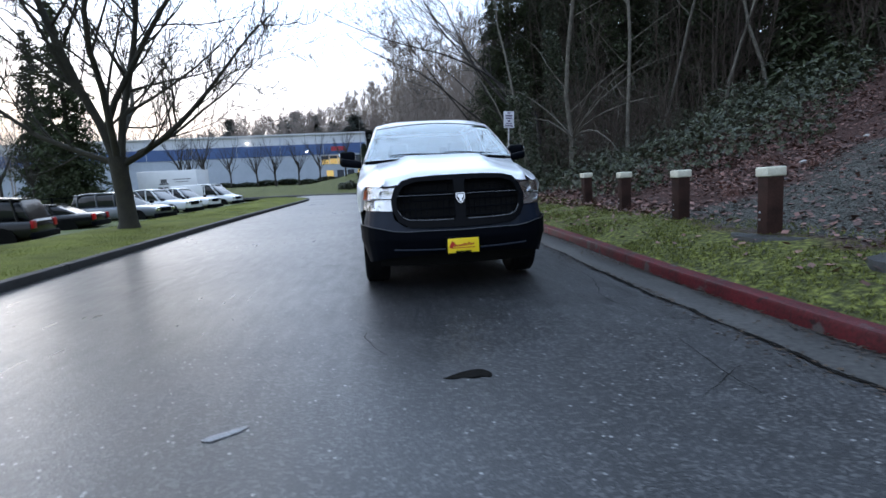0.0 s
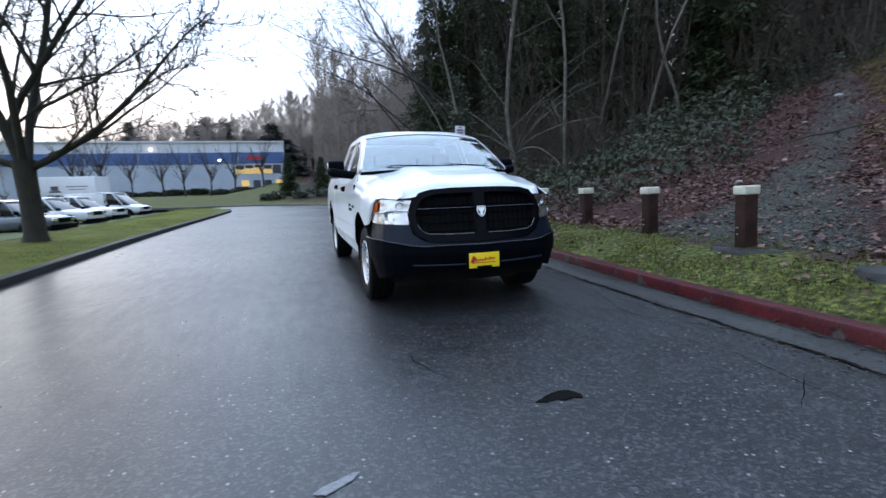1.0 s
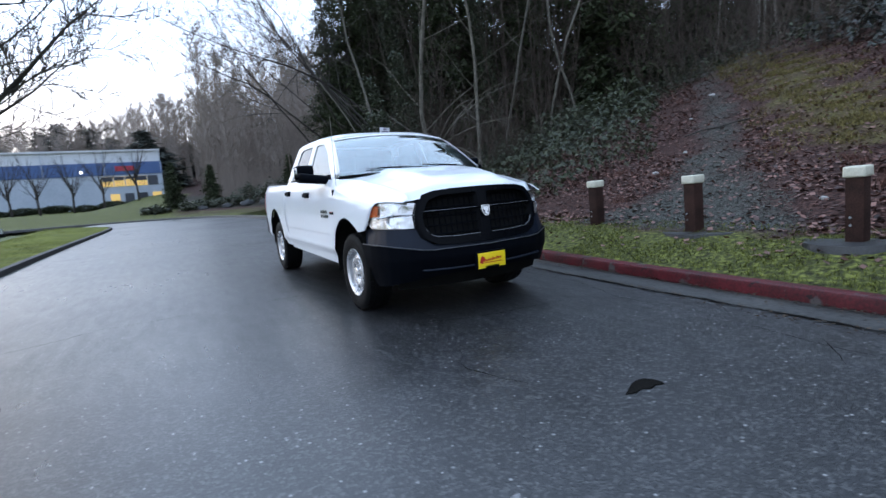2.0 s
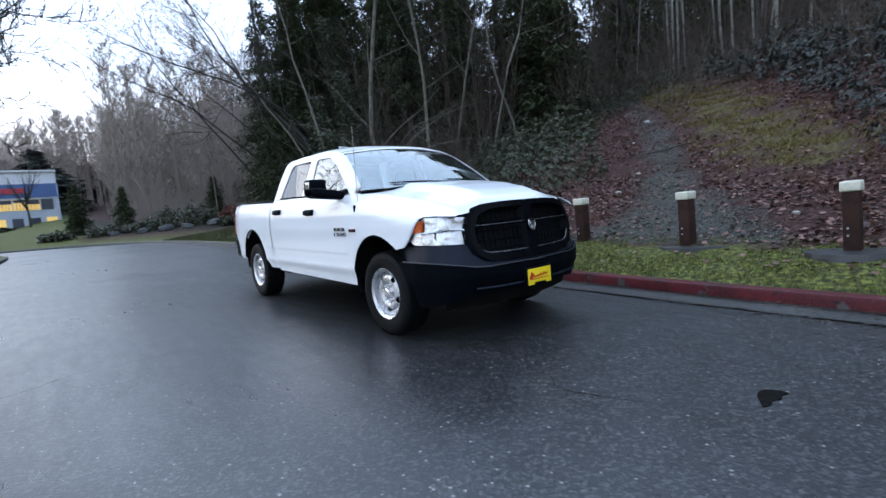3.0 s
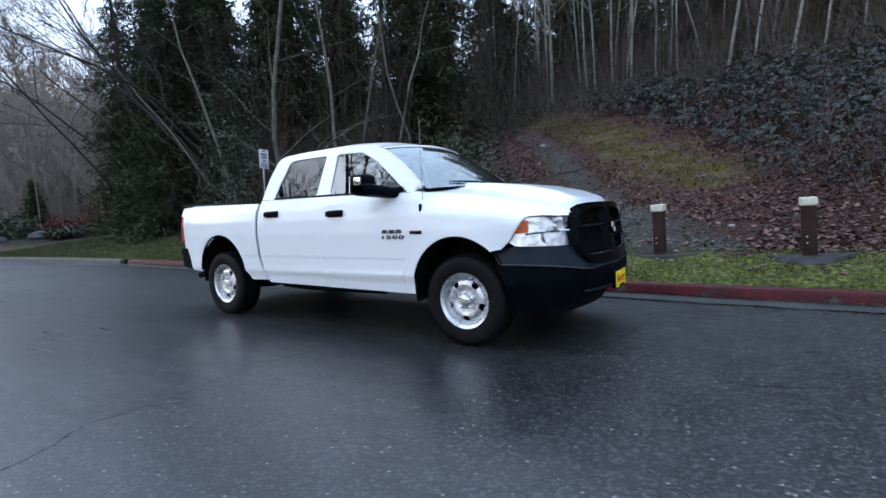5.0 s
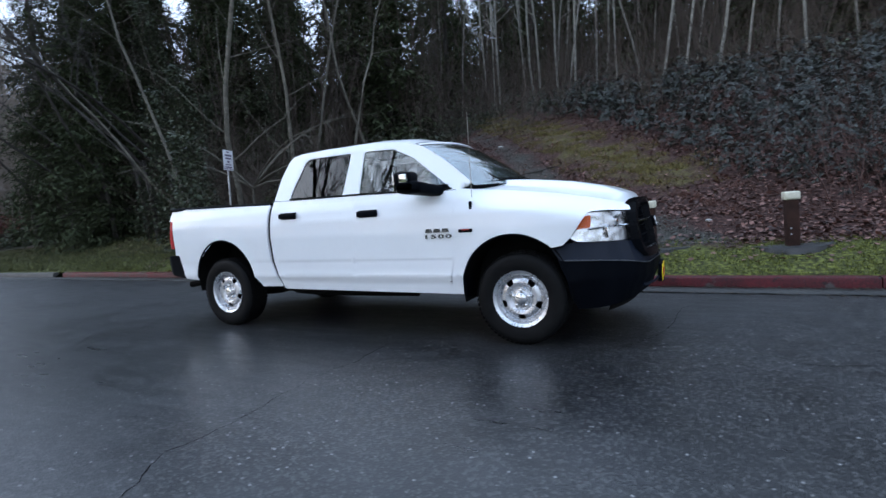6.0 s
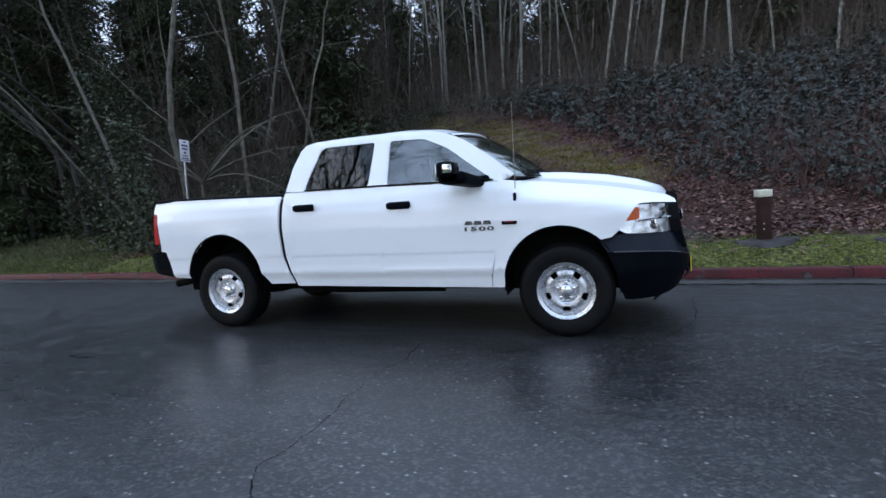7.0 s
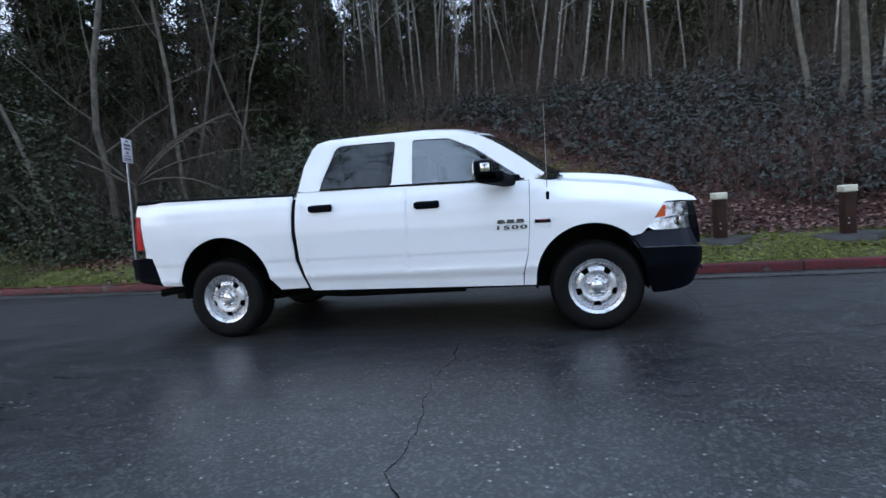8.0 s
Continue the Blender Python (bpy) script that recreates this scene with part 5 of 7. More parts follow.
# the large bare maple on the lawn strip
mw = Wood(5)
mp = [Vector((0, 0, -0.1)), Vector((0.02, 0, 0.25)), Vector((0.0, 0.02, 0.9)), Vector((-0.02, 0.0, 1.55)), Vector((-0.02, 0.0, 1.95))]
mw.limb(mp, [0.34, 0.235, 0.21, 0.215, 0.235], 14)
maple = put_tree("maple_tree", "large bare spreading maple on the lawn strip, no leaves", mw, M_MOSSBARK, (-7.4, 8.35, 0.12), group="maples on the lawn strip")
for k, (p, d, r, ln, up) in enumerate((((-0.06, 0, 1.85), (-0.22, 0.05, 1.0), 0.125, 9.4, 0.06), ((0.04, 0.05, 1.9), (0.06, 0.15, 1.0), 0.10, 9.0, 0.08), ((0.10, -0.02, 1.75), (0.85, -0.1, 0.40), 0.085, 5.4, 0.22), ((-0.12, 0, 1.8), (-0.95, 0.1, 0.55), 0.08, 5.6, 0.14), ((0.02, -0.1, 1.9), (0.10, -0.4, 0.95), 0.09, 8.0, 0.08), ((-0.05, 0.1, 1.8), (-0.35, 0.6, 0.8), 0.08, 7.0, 0.1), ((-0.25, 0.05, 2.6), (0.35, -0.1, 1.0), 0.085, 8.0, 0.05), ((-0.35, 0.05, 2.9), (-0.6, -0.3, 0.9), 0.07, 5.0, 0.08), ((0.5, -0.05, 2.05), (0.95, 0.2, 0.5), 0.045, 4.6, 0.10))):
    lw = Wood(50 + k)
    lw.floor = 0.0105
    lw.grow(p, d, r * 1.0, ln * 1.1, 3, up, 0.085, (6, 9, 19), 8, 0.10, (28, 62), 0.40, 0.12, (0.30, 0.50))
    raw("limb", lw.v, lw.f, M_MOSSBARK, maple, smooth=True)
copy_thing(maple, pose(-9.3, 1.6, 0.1, 0, 0, 150))


# pale alders at the wood's edge
def alder(seed, h, r, lean=(0, 0), kids=(5, 7, 13), start=0.35, ang=(35, 75), up=0.09):
    w = Wood(seed)
    w.grow((0, 0, -0.3), (lean[0], lean[1], 1), r * 0.66, h, 3, up, 0.09, kids, 8, start, ang, 0.27, 0.2, (0.16, 0.36))
    return w


for k, (x, y, h, r, lean) in enumerate(((6.5, 11.9, 17, 0.145, (-0.03, 0.17)), (4.9, 11.4, 12, 0.10, (-0.10, 0.30)), (8.3, 11.0, 16, 0.11, (0.02, 0.16)), (10.2, 12.2, 16, 0.09, (0.03, 0.05)), (12.8, 12.0, 16, 0.09, (0.0, -0.03)), (15.6, 12.9, 17, 0.11, (0, 0.02)), (14.3, -9.4, 15, 0.17, (0.02, 0.03)), (14.0, -10.2, 17, 0.19, (0.0, 0.01)), (11.8, -9.8, 16, 0.165, (0.01, -0.04)), (5.6, 12.4, 9, 0.07, (-0.15, 0.75)))):
    w = alder(20 + k, h, r, lean, start=0.14 if k < 3 or k > 8 else 0.3)
    put_tree("alder_tree", "slender bare alder with pale grey bark", w, M_PALE, (x, y, height(x, y)), group="pale alders at the wood's edge")

# low arching bare branches beside the sign
aw = Wood(61)
for d, ln in (((0.3, -0.75, 0.95), 4.0), ((0.2, -0.9, 0.75), 3.6), ((0.4, -0.6, 1.1), 4.4), ((-0.5, 0.6, 1.0), 4.4), ((-0.3, 0.9, 0.9), 4.5), ((0.1, -0.85, 0.45), 3.4), ((-0.1, -0.8, 1.0), 3.6)):
    aw.grow((0, 0, 1.5), d, 0.034, ln, 2, -0.50, 0.05, (3, 5), 6, 0.35, (25, 55), 0.34, 0.2)
aw.limb([Vector((0, 0, -0.2)), Vector((0.03, 0.05, 1.5))], [0.06, 0.04], 7)
put_tree("arching_sapling", "bare sapling with long arching pale branches", aw, M_PALE, (6.2, 10.9, height(6.2, 10.9)))

# bare trees that reach over the road behind the truck
for k, (x, y, ln, d) in enumerate(((6.4, 16.2, 11, (-0.80, 0.12, 0.75)), (6.9, 17.6, 12, (-0.55, 0.2, 0.95)), (6.6, 15.2, 10, (-0.95, 0.05, 0.55)), (6.3, 21.5, 11, (-0.8, 0.1, 0.85)), (6.4, 18.9, 11, (-0.85, 0.1, 0.8)), (6.3, 24.5, 12, (-0.75, 0.0, 0.9)))):
    w = Wood(70 + k)
    w.floor = 0.006
    w.limb([Vector((0, 0, -0.3)), Vector((-0.1, 0, 1.4)), Vector((-0.25, 0.05, 2.9))], [0.11, 0.09, 0.07], 8)
    for j in range(2 - k % 2):
        w.grow((-0.22 + 0.05 * j, 0.05 * j, 2.6 - 0.5 * j), (d[0] * (1 - 0.5 * j), d[1] + 0.2 * j, d[2] + 0.12), 0.055 - 0.015 * j, ln, 3, 0.03, 0.11, (8, 10, 11), 7, 0.25, (25, 65), 0.42, 0.14, (0.38, 0.55))
    put_tree("leaning_tree", "bare dark branchy tree leaning out over the road", w, M_BARK, (x, y, height(x, y)), group="leaning bare trees")

# dark conifers wrapped in ivy behind them
con = []
for k, (h, r, dn, size, spray, asp) in enumerate(((17, 2.7, 1.15, (0.16, 0.36), 7, 0.17), (14, 2.2, 1.1, (0.16, 0.36), 7, 0.17), (19, 3.2, 1.1, (0.16, 0.38), 7, 0.17), (18, 3.4, 0.8, (0.3, 0.6), 4, 0.24), (15, 2.8, 0.8, (0.3, 0.6), 4, 0.24))):
    con.append(conifer(100 + k, h, r, dn, size, 0.24, 0.02, spray, asp))
first = {}
spots = [(6.5, 19.6, 1), (7.0, 24.3, 1), (8.6, 20.0, 0), (9.6, 22.0, 2), (15, 22, 3), (18, 24.5, 3), (20, 28, 4), (16, 29, 3), (23.5, 25, 3), (26, 28, 3), (20.5, 22.5, 4), (28, 14, 4), (10.3, 17.2, 1), (12.5, 19.2, 0), (11.6, 24.5, 3), (14.6, 16.8, 1), (16.8, 19.5, 3), (19.5, 16.0, 3), (22.0, 20.0, 3), (24.8, 16.5, 4), (10.6, 27.5, 4), (12.0, 31.0, 3), (8.9, 20.2, 1), (28.0, 20.5, 3), (13.5, 27.0, 3), (32, 16.5, 3), (18.5, 13.4, 4), (36, 12, 3), (38, 4, 4), (40, -5, 3), (37, -13, 4), (34, -20, 3), (42, -28, 4), (30, 24, 3), (33, 9, 4), (35, 18, 3), (36, -1, 3), (33, -6, 4), (31, -16, 3), (44, 10, 3), (45, -12, 4), (46, 0, 3), (39, 22, 3), (43, 17, 4), (28, -22, 3), (24, -26, 4), (30, -30, 3), (33, 1.5, 4), (30.5, -10.5, 4)]
g = random.Random(33)
spots += [(g.uniform(40, 62), -42 + 2.6 * k, 3 + k % 2) for k in range(32)]
for k, (x, y, v) in enumerate(spots):
    if v not in first:
        first[v] = put_tree("conifer_tree", "dense dark green conifer at the wood's edge", con[v][0], M_BARK, (x, y, height(x, y)), con[v][1], M_NEEDLE, group="dark conifers of the wood")
    else:
        copy_thing(first[v], Matrix.LocRotScale((x, y, height(x, y)), Euler((0, 0, k * 1.9)), None))

# thin pale birches along the top of the bank
birch = []
for k in range(5):
    w = Wood(140 + k)
    w.grow((0, 0, -0.5), (w.rng.gauss(0, 0.06), w.rng.gauss(0, 0.08), 1), 0.058 + 0.012 * (k % 3), 15 + k, 2, 0.10, 0.035, (4, 13), 6, 0.32, (28, 60), 0.16, 0.35)
    birch.append(w)
g = random.Random(3)
rows = [(26, 12.3), (25, 9.2), (26, 7.2), (24.5, 4.8), (26, 3.4), (26.5, 2.3), (25.5, -1.3), (25, -2.8), (24, -4.0), (25.5, 5.6), (27.5, 8.2), (28.5, 10.4), (24.5, -0.2), (27, 0.9), (22.5, -6.2), (24, -8.4), (22, -10.2), (19.5, -12.2), (20.5, -13.6), (18.6, -14.4), (27.5, 14.5), (29, 6.5), (31, 3.5), (30.5, -2), (29, -6), (25.2, 9.6), (26.4, 6.9), (24.9, 4.5)]
rows += [(g.uniform(28, 40), g.uniform(-24, 18)) for _ in range(34)]
bf = {}
for k, (x, y) in enumerate(rows):
    v = k % 5
    m = Matrix.LocRotScale((x, y, height(x, y)), Euler((g.gauss(0, 0.05), g.gauss(0, 0.04), k * 2.1)), None)
    if v not in bf:
        bf[v] = put_tree("birch_tree", "thin straight birch with a pale bare trunk", birch[v], M_BIRCH, (0, 0, 0), group="birches above the bank")
        bf[v].matrix_world = m
    else:
        copy_thing(bf[v], m)

# brown bare saplings that fill the wood between the trunks
sapling = []
for k in range(4):
    w = Wood(170 + k)
    for j in range(3):
        w.grow((0.3 * j, 0.2 * (j % 2), -0.3), (w.rng.gauss(0, 0.14), w.rng.gauss(0, 0.14), 1), 0.036, w.rng.uniform(6, 9.5), 2, 0.06, 0.07, (7, 16), 4, 0.12, (25, 60), 0.3, 0.2)
    sapling.append(w)
g = random.Random(17)
places = [(g.uniform(8.5, 17), g.uniform(13.5, 19)) for _ in range(26)] + [(g.uniform(23, 34), g.uniform(-22, 19)) for _ in range(56)] + [(g.uniform(7.2, 9.5), g.uniform(14.5, 26)) for _ in range(12)] + [(g.uniform(18, 24), g.uniform(10.5, 16)) for _ in range(10)]
bf = {}
for k, (x, y) in enumerate(places):
    v = k % 4
    m = Matrix.LocRotScale((x, y, height(x, y)), Euler((0, 0, k * 2.3)), None)
    if v not in bf:
        bf[v] = put_tree("bare_sapling", "brown bare many-stemmed sapling in the wood", sapling[v], M_TWIG, (0, 0, 0), group="bare saplings of the wood")
        bf[v].matrix_world = m
    else:
        copy_thing(bf[v], m)


# undergrowth: dark twiggy thicket behind and among the trunks
def thicket(name, label, spots_, seed, h, mat_, twigs=14):
    w = Wood(seed)
    for x, y in spots_:
        z = height(x, y)
        for _ in range(twigs):
            a = w.rng.uniform(0, 6.28)
            s = w.rng.uniform(0.1, 0.7)
            w.grow((x + w.rng.gauss(0, 0.5), y + w.rng.gauss(0, 0.5), z - 0.1), (math.cos(a) * s, math.sin(a) * s, 1), 0.012, h * w.rng.uniform(0.5, 1.2), 1, 0, 0.12, (3,), 3, 0.3, (20, 60), 0.5, 0.3)
    return tagged(raw(name, w.v, w.f, mat_), label, "undergrowth", kind="stuff")


g = random.Random(8)
thicket("wood_undergrowth", "tangled dark bare undergrowth between the trunks", [(g.uniform(16, 38), g.uniform(-24, 24)) for _ in range(260)], 200, 3.6, M_TWIG)
thicket("edge_undergrowth", "tangled bare twigs at the wood's edge", [(g.uniform(6.4, 11), g.uniform(9.5, 24)) for _ in range(80)], 201, 3.4, M_TWIG, 10)


def mound(name, label, inside_fn, box_, n, h, size, mat_, seed, kind="stuff", category="shrubs", lump=0.7, whorl=1, flat=0.55):
    """A low cover of leaves over the ground, denser outside."""
    g = np.random.default_rng(seed)
    pts = []
    while len(pts) < n:
        x, y = g.uniform(box_[0], box_[1]), g.uniform(box_[2], box_[3])
        s = inside_fn(x, y)
        if s <= 0:
            continue
        bush = noise.noise(Vector((x * 0.8, y * 0.8, seed))) + 0.25 + 0.55 * abs(noise.noise(Vector((x * 1.7, y * 1.7, seed + 4))))
        top = h * min(1.0, s / 0.9) ** 0.6 * (0.55 + lump * 0.9 * bush + 0.22 * noise.noise(Vector((x * 3.6, y * 3.6, seed))))
        top = max(0.12, top)
        z = height(x, y) + top * (1 - 0.75 * g.random() ** 2.6) + 0.04 * g.normal()
        pts.append((x, y, z))
    pts = [p for p in pts for _ in range(whorl)]
    v, f = leaf_quads(pts, size, seed, flat, 0.2, 0.5)
    return tagged(raw(name, v, f, mat_), label, category, kind=kind)


def whorls(p, axis, size, per, g, aspect=0.42):
    """Rosettes of pointed leaves: each shoot spreads some leaves round its own axis."""
    n = len(p)
    axis = axis / np.linalg.norm(axis, axis=1)[:, None]
    t = np.cross(axis, g.normal(0, 1, (n, 3)))
    t /= np.linalg.norm(t, axis=1)[:, None] + 1e-9
    b = np.cross(axis, t)
    out = []
    for k in range(per):
        a = (6.283 * k / per + g.normal(0, 0.35, n))[:, None]
        d = (t * np.cos(a) + b * np.sin(a)) + axis * g.normal(0.30, 0.30, n)[:, None] - np.array([0, 0, 0.25])
        d /= np.linalg.norm(d, axis=1)[:, None]
        w = np.cross(d, axis + 0.35 * g.normal(0, 1, (n, 3)))
        w /= np.linalg.norm(w, axis=1)[:, None] + 1e-9
        s = (size * g.uniform(0.65, 1.2, n))[:, None]
        dip = np.array([0, 0, 0.10]) * s
        out.append(np.stack([p, p + d * s * 0.5 + w * s * aspect * 0.5, p + d * s - dip, p + d * s * 0.5 - w * s * aspect * 0.5], 1))
    v = np.concatenate(out, 0).reshape(-1, 3)
    return v, np.arange(len(v)).reshape(-1, 4)


def shrubbery(name, label, inside_fn, box_, count, radius, tall, size, shoots, mat_, seed, gap=0.55):
    """A bank of many rounded, ragged bushes that grow into one another."""
    g = np.random.default_rng(seed)
    spots_, tries = [], 0
    while len(spots_) < count and tries < 40000:
        tries += 1
        x, y = g.uniform(box_[0], box_[1]), g.uniform(box_[2], box_[3])
        s = inside_fn(x, y)
        if s < 0.12:
            continue
        r = g.uniform(*radius) * min(1.0, 0.45 + 0.55 * s)
        if all((x - q[0]) ** 2 + (y - q[1]) ** 2 > (gap * (r + q[2])) ** 2 for q in spots_):
            spots_.append((x, y, r))
    vs, fs, base = [], [], 0
    for x, y, r in spots_:
        far = min(1.0, max(0.0, (x - 9) / 9))
        m = int(shoots * r * r * (1 - 0.55 * far))
        u = g.normal(0, 1, (m, 3))
        u[:, 2] = np.abs(u[:, 2]) * 1.15 - 0.25
        u /= np.linalg.norm(u, axis=1)[:, None]
        ph = g.uniform(0, 6.28, 6)
        lumps = 1 + 0.16 * np.sin(3.1 * u[:, 0] * 2 + ph[0]) * np.sin(2.7 * u[:, 1] * 2 + ph[1]) + 0.10 * np.sin(7 * u[:, 0] + ph[2]) * np.sin(8 * u[:, 1] + ph[3]) * np.sin(6 * u[:, 2] + ph[4])
        depth = np.where(g.random(m) < 0.72, g.uniform(0.90, 1.06, m), g.uniform(0.45, 0.9, m))
        h = tall * g.uniform(0.75, 1.25)
        p = u * (r * lumps * depth)[:, None] * np.array([1.15, 1.15, h]) + np.array([x, y, height(x, y) + 0.22 * r * h])
        v, f = whorls(p, u + np.array([0, 0, 0.55]) + g.normal(0, 0.25, (m, 3)), np.full(m, g.uniform(*size) * (1 + 0.7 * far)), 5, g)
        vs.append(v)
        fs.append(f + base)
        base += len(v)
    return tagged(raw(name, np.concatenate(vs).tolist(), np.concatenate(fs).tolist(), mat_), label, "shrubs", kind="stuff")


def right_of(x, y):
    """Inside the bramble bank on the far side of the path."""
    line = run(x, [(4.6, -4.2), (6.3, -3.4), (7.2, -2.8), (9.4, -1.7), (13, -0.5), (17, 1.8), (22, 6.2), (30, 12)])
    low = run(y, [(-22, 5.3), (-8, 5.3), (-2, 5.5), (20, 5.5)])
    return min(line - y, (x - low) * 0.8, (25.5 - x) * 0.6) + 0.25 * noise.noise(Vector((x * 1.4, y * 1.4, 8)))


def left_of(x, y):
    line = run(x, [(4.2, 6.2), (5.0, 4.7), (6.5, 3.6), (9.0, 4.0), (12.0, 6.2), (16, 9.4)])
    return min(y - line, (x - 4.7) * 0.8, 13.5 - y, 17 - x) + 0.25 * noise.noise(Vector((x * 1.4, y * 1.4, 9)))


shrubbery("bramble_bank", "sprawling grey-green bramble and shrub bank on the slope", right_of, (4.6, 25, -20, 12), 330, (0.55, 1.15), 1.15, (0.085, 0.125), 200, M_BRAMBLE, 11)
shrubbery("salal_bank", "low glossy evergreen shrubs beside the path", left_of, (4.6, 17, 4, 14), 90, (0.45, 1.0), 1.15, (0.09, 0.13), 210, M_SALAL, 12, 0.68)
mound("ivy_floor", "dark ivy covering the floor of the wood", lambda x, y: min(x - 4.3 - 2.6 * ease(11.5, 14, y), y - 8.5, 27 - y, 24 - x), (4, 24, 8.5, 27), 30000, 0.5, (0.07, 0.14), M_IVY, 13)
mound("wood_floor_shrubs", "dark fern and shrub floor under the birches", lambda x, y: min(x - 18, 42 - x, 22 - y, y + 26), (18, 42, -26, 22), 26000, 1.0, (0.10, 0.24), M_IVY, 14)
mound("roadside_shrubs", "shrubs along the foot of the bank", lambda x, y: min(x - 5.0, 12 - x, -8 - y, y + 40), (4.6, 12, -40, -8), 9000, 1.6, (0.09, 0.18), M_BRAMBLE, 15, whorl=2)
g = random.Random(9)
canes = []
while len(canes) < 80:
    x, y = g.uniform(5, 20), g.uniform(-16, 4)
    if right_of(x, y) > 0.1:
        canes.append((x, y))
canes += [(g.uniform(5.8, 9.0), g.uniform(-11, -4.5)) for _ in range(46)]
thicket("bramble_canes", "thin reddish brown canes among the bramble leaves", canes, 202, 1.7, M_STEM, 7)

# ivy climbing the trunks at the wood's edge
g = np.random.default_rng(4)
ivy = []
for x, y, hh in ((4.6, 11.2, 3.5), (5.2, 13.0, 5), (7.3, 14.5, 6), (8.8, 18.2, 8), (9.0, 15.5, 5), (10.3, 17.2, 8), (6.4, 16.2, 2), (12.5, 15.5, 9), (8.4, 17.0, 9)):
    k = int(700 * hh)
    a, z = g.uniform(0, 6.28, k), g.uniform(0, hh, k)
    rr = (0.25 + 0.5 * g.random(k)) * (1.15 - z / hh * 0.7)
    zz = np.array([height(x, y)] * k) + z
    ivy += np.stack([x + rr * np.cos(a) + z * (-0.05), y + rr * np.sin(a) + z * 0.12, zz], -1).tolist()
v, f = leaf_quads(ivy, (0.06, 0.12), 5, 0.7, 0.5, 0.8)
tagged(raw("climbing_ivy", v, f, M_IVY), "dark ivy climbing the trunks", "ivy", kind="stuff")

# fallen leaves over the slope
g = np.random.default_rng(6)
pts = []
while len(pts) < 62000:
    x, y = 2.7 + 16.5 * g.random() ** 1.3, g.uniform(-14, 12)
    d = x - 2.45
    if (d < 1.2 + 0.5 * noise.noise(Vector((x, y, 0))) and g.random() > 0.10) or (path_in(x, y) > -0.1 and g.random() > 0.30) or noise.noise(Vector((x * 0.7, y * 0.7, 5))) < -0.25 and g.random() > 0.3:
        continue
    if meadow(x, y) < 1.2 and g.random() > 0.50:
        continue
    pts.append((x, y, height(x, y) + 0.012 + 0.02 * g.random()))
v, f = leaf_quads(pts, (0.045, 0.11), 7, 0.35, 0.0, 0.75)
tagged(raw("fallen_leaves", v, f, M_FALLEN), "reddish brown fallen leaves on the slope", "leaves", kind="stuff")


# grass and moss on the verge
def blades(name, label, n, place, hgt, seed, mat_=None, wide=0.006):
    g = np.random.default_rng(seed)
    p = np.array([place(g) for _ in range(n)])
    a = g.uniform(0, 6.28, n)
    h = g.uniform(hgt[0], hgt[1], n)
    s = np.stack([np.cos(a), np.sin(a), np.zeros(n)], -1) * wide
    lean = np.stack([g.normal(0, 0.5, n), g.normal(0, 0.5, n), np.ones(n)], -1) * h[:, None]
    v = np.stack([p - s, p + s, p + lean], 1).reshape(-1, 3)
    return tagged(raw(name, v.tolist(), np.arange(3 * n).reshape(-1, 3).tolist(), mat_ or M_BLADE), label, "grass", kind="stuff")


EDGE = [(p.y, p.x) for p in KERB[::6] if -40 < p.y < 33]


def verge(g):
    while True:
        y = g.uniform(-16, 15)
        d = 0.17 + 1.6 * g.random() ** 1.3
        x = run(y, EDGE) + d
        if noise.noise(Vector((x * 1.3, y * 1.3, 2))) + 0.5 * noise.noise(Vector((x * 5, y * 5, 2))) > 0.06 - 0.35 * g.random():
            return (x, y, height(x, y) - 0.004)


blades("verge_grass", "short mossy grass along the kerb", 42000, verge, (0.015, 0.055), 21)
def on_meadow(g):
    while True:
        q = GRASSLINE[g.integers(len(GRASSLINE))]
        x, y = q[0] + g.normal(0, 0.8), q[1] + g.normal(0, 0.8)
        if path_in(x, y) < -0.1 and noise.noise(Vector((x * 1.5, y * 1.5, 4))) > -0.05 + 0.35 * g.random():
            return (x, y, height(x, y) - 0.004)


def on_bank(g):
    y = g.uniform(11, 30)
    x = run(y, EDGE) + 0.2 + 4.2 * g.random() ** 1.2
    return (x, y, height(x, y) - 0.004)


M_DRY = leafy("dry_grass", (0.046, 0.040, 0.014), (0.195, 0.158, 0.058), 0.7, 0.15)
blades("hill_grass", "yellowish tufts of grass on the slope", 17000, on_meadow, (0.04, 0.12), 22, M_DRY, 0.010)
blades("bank_grass", "rough dull green grass on the roadside bank", 24000, on_bank, (0.05, 0.14), 24, leafy("rough_bank_grass", (0.03, 0.034, 0.012), (0.095, 0.10, 0.035), 0.7), 0.012)


def on_lawn(g):
    y = g.uniform(-2, 32)
    xr = run(y, edge_r) - 0.16
    t = g.random() ** 1.2
    x = xr + (-12.4 - xr) * t
    z = 0.115 + 0.10 * math.sin(math.pi * min(1, t * 1.6)) - 0.68 * ease(0.35, 1.0, t)
    return (x, y, z - 0.01)


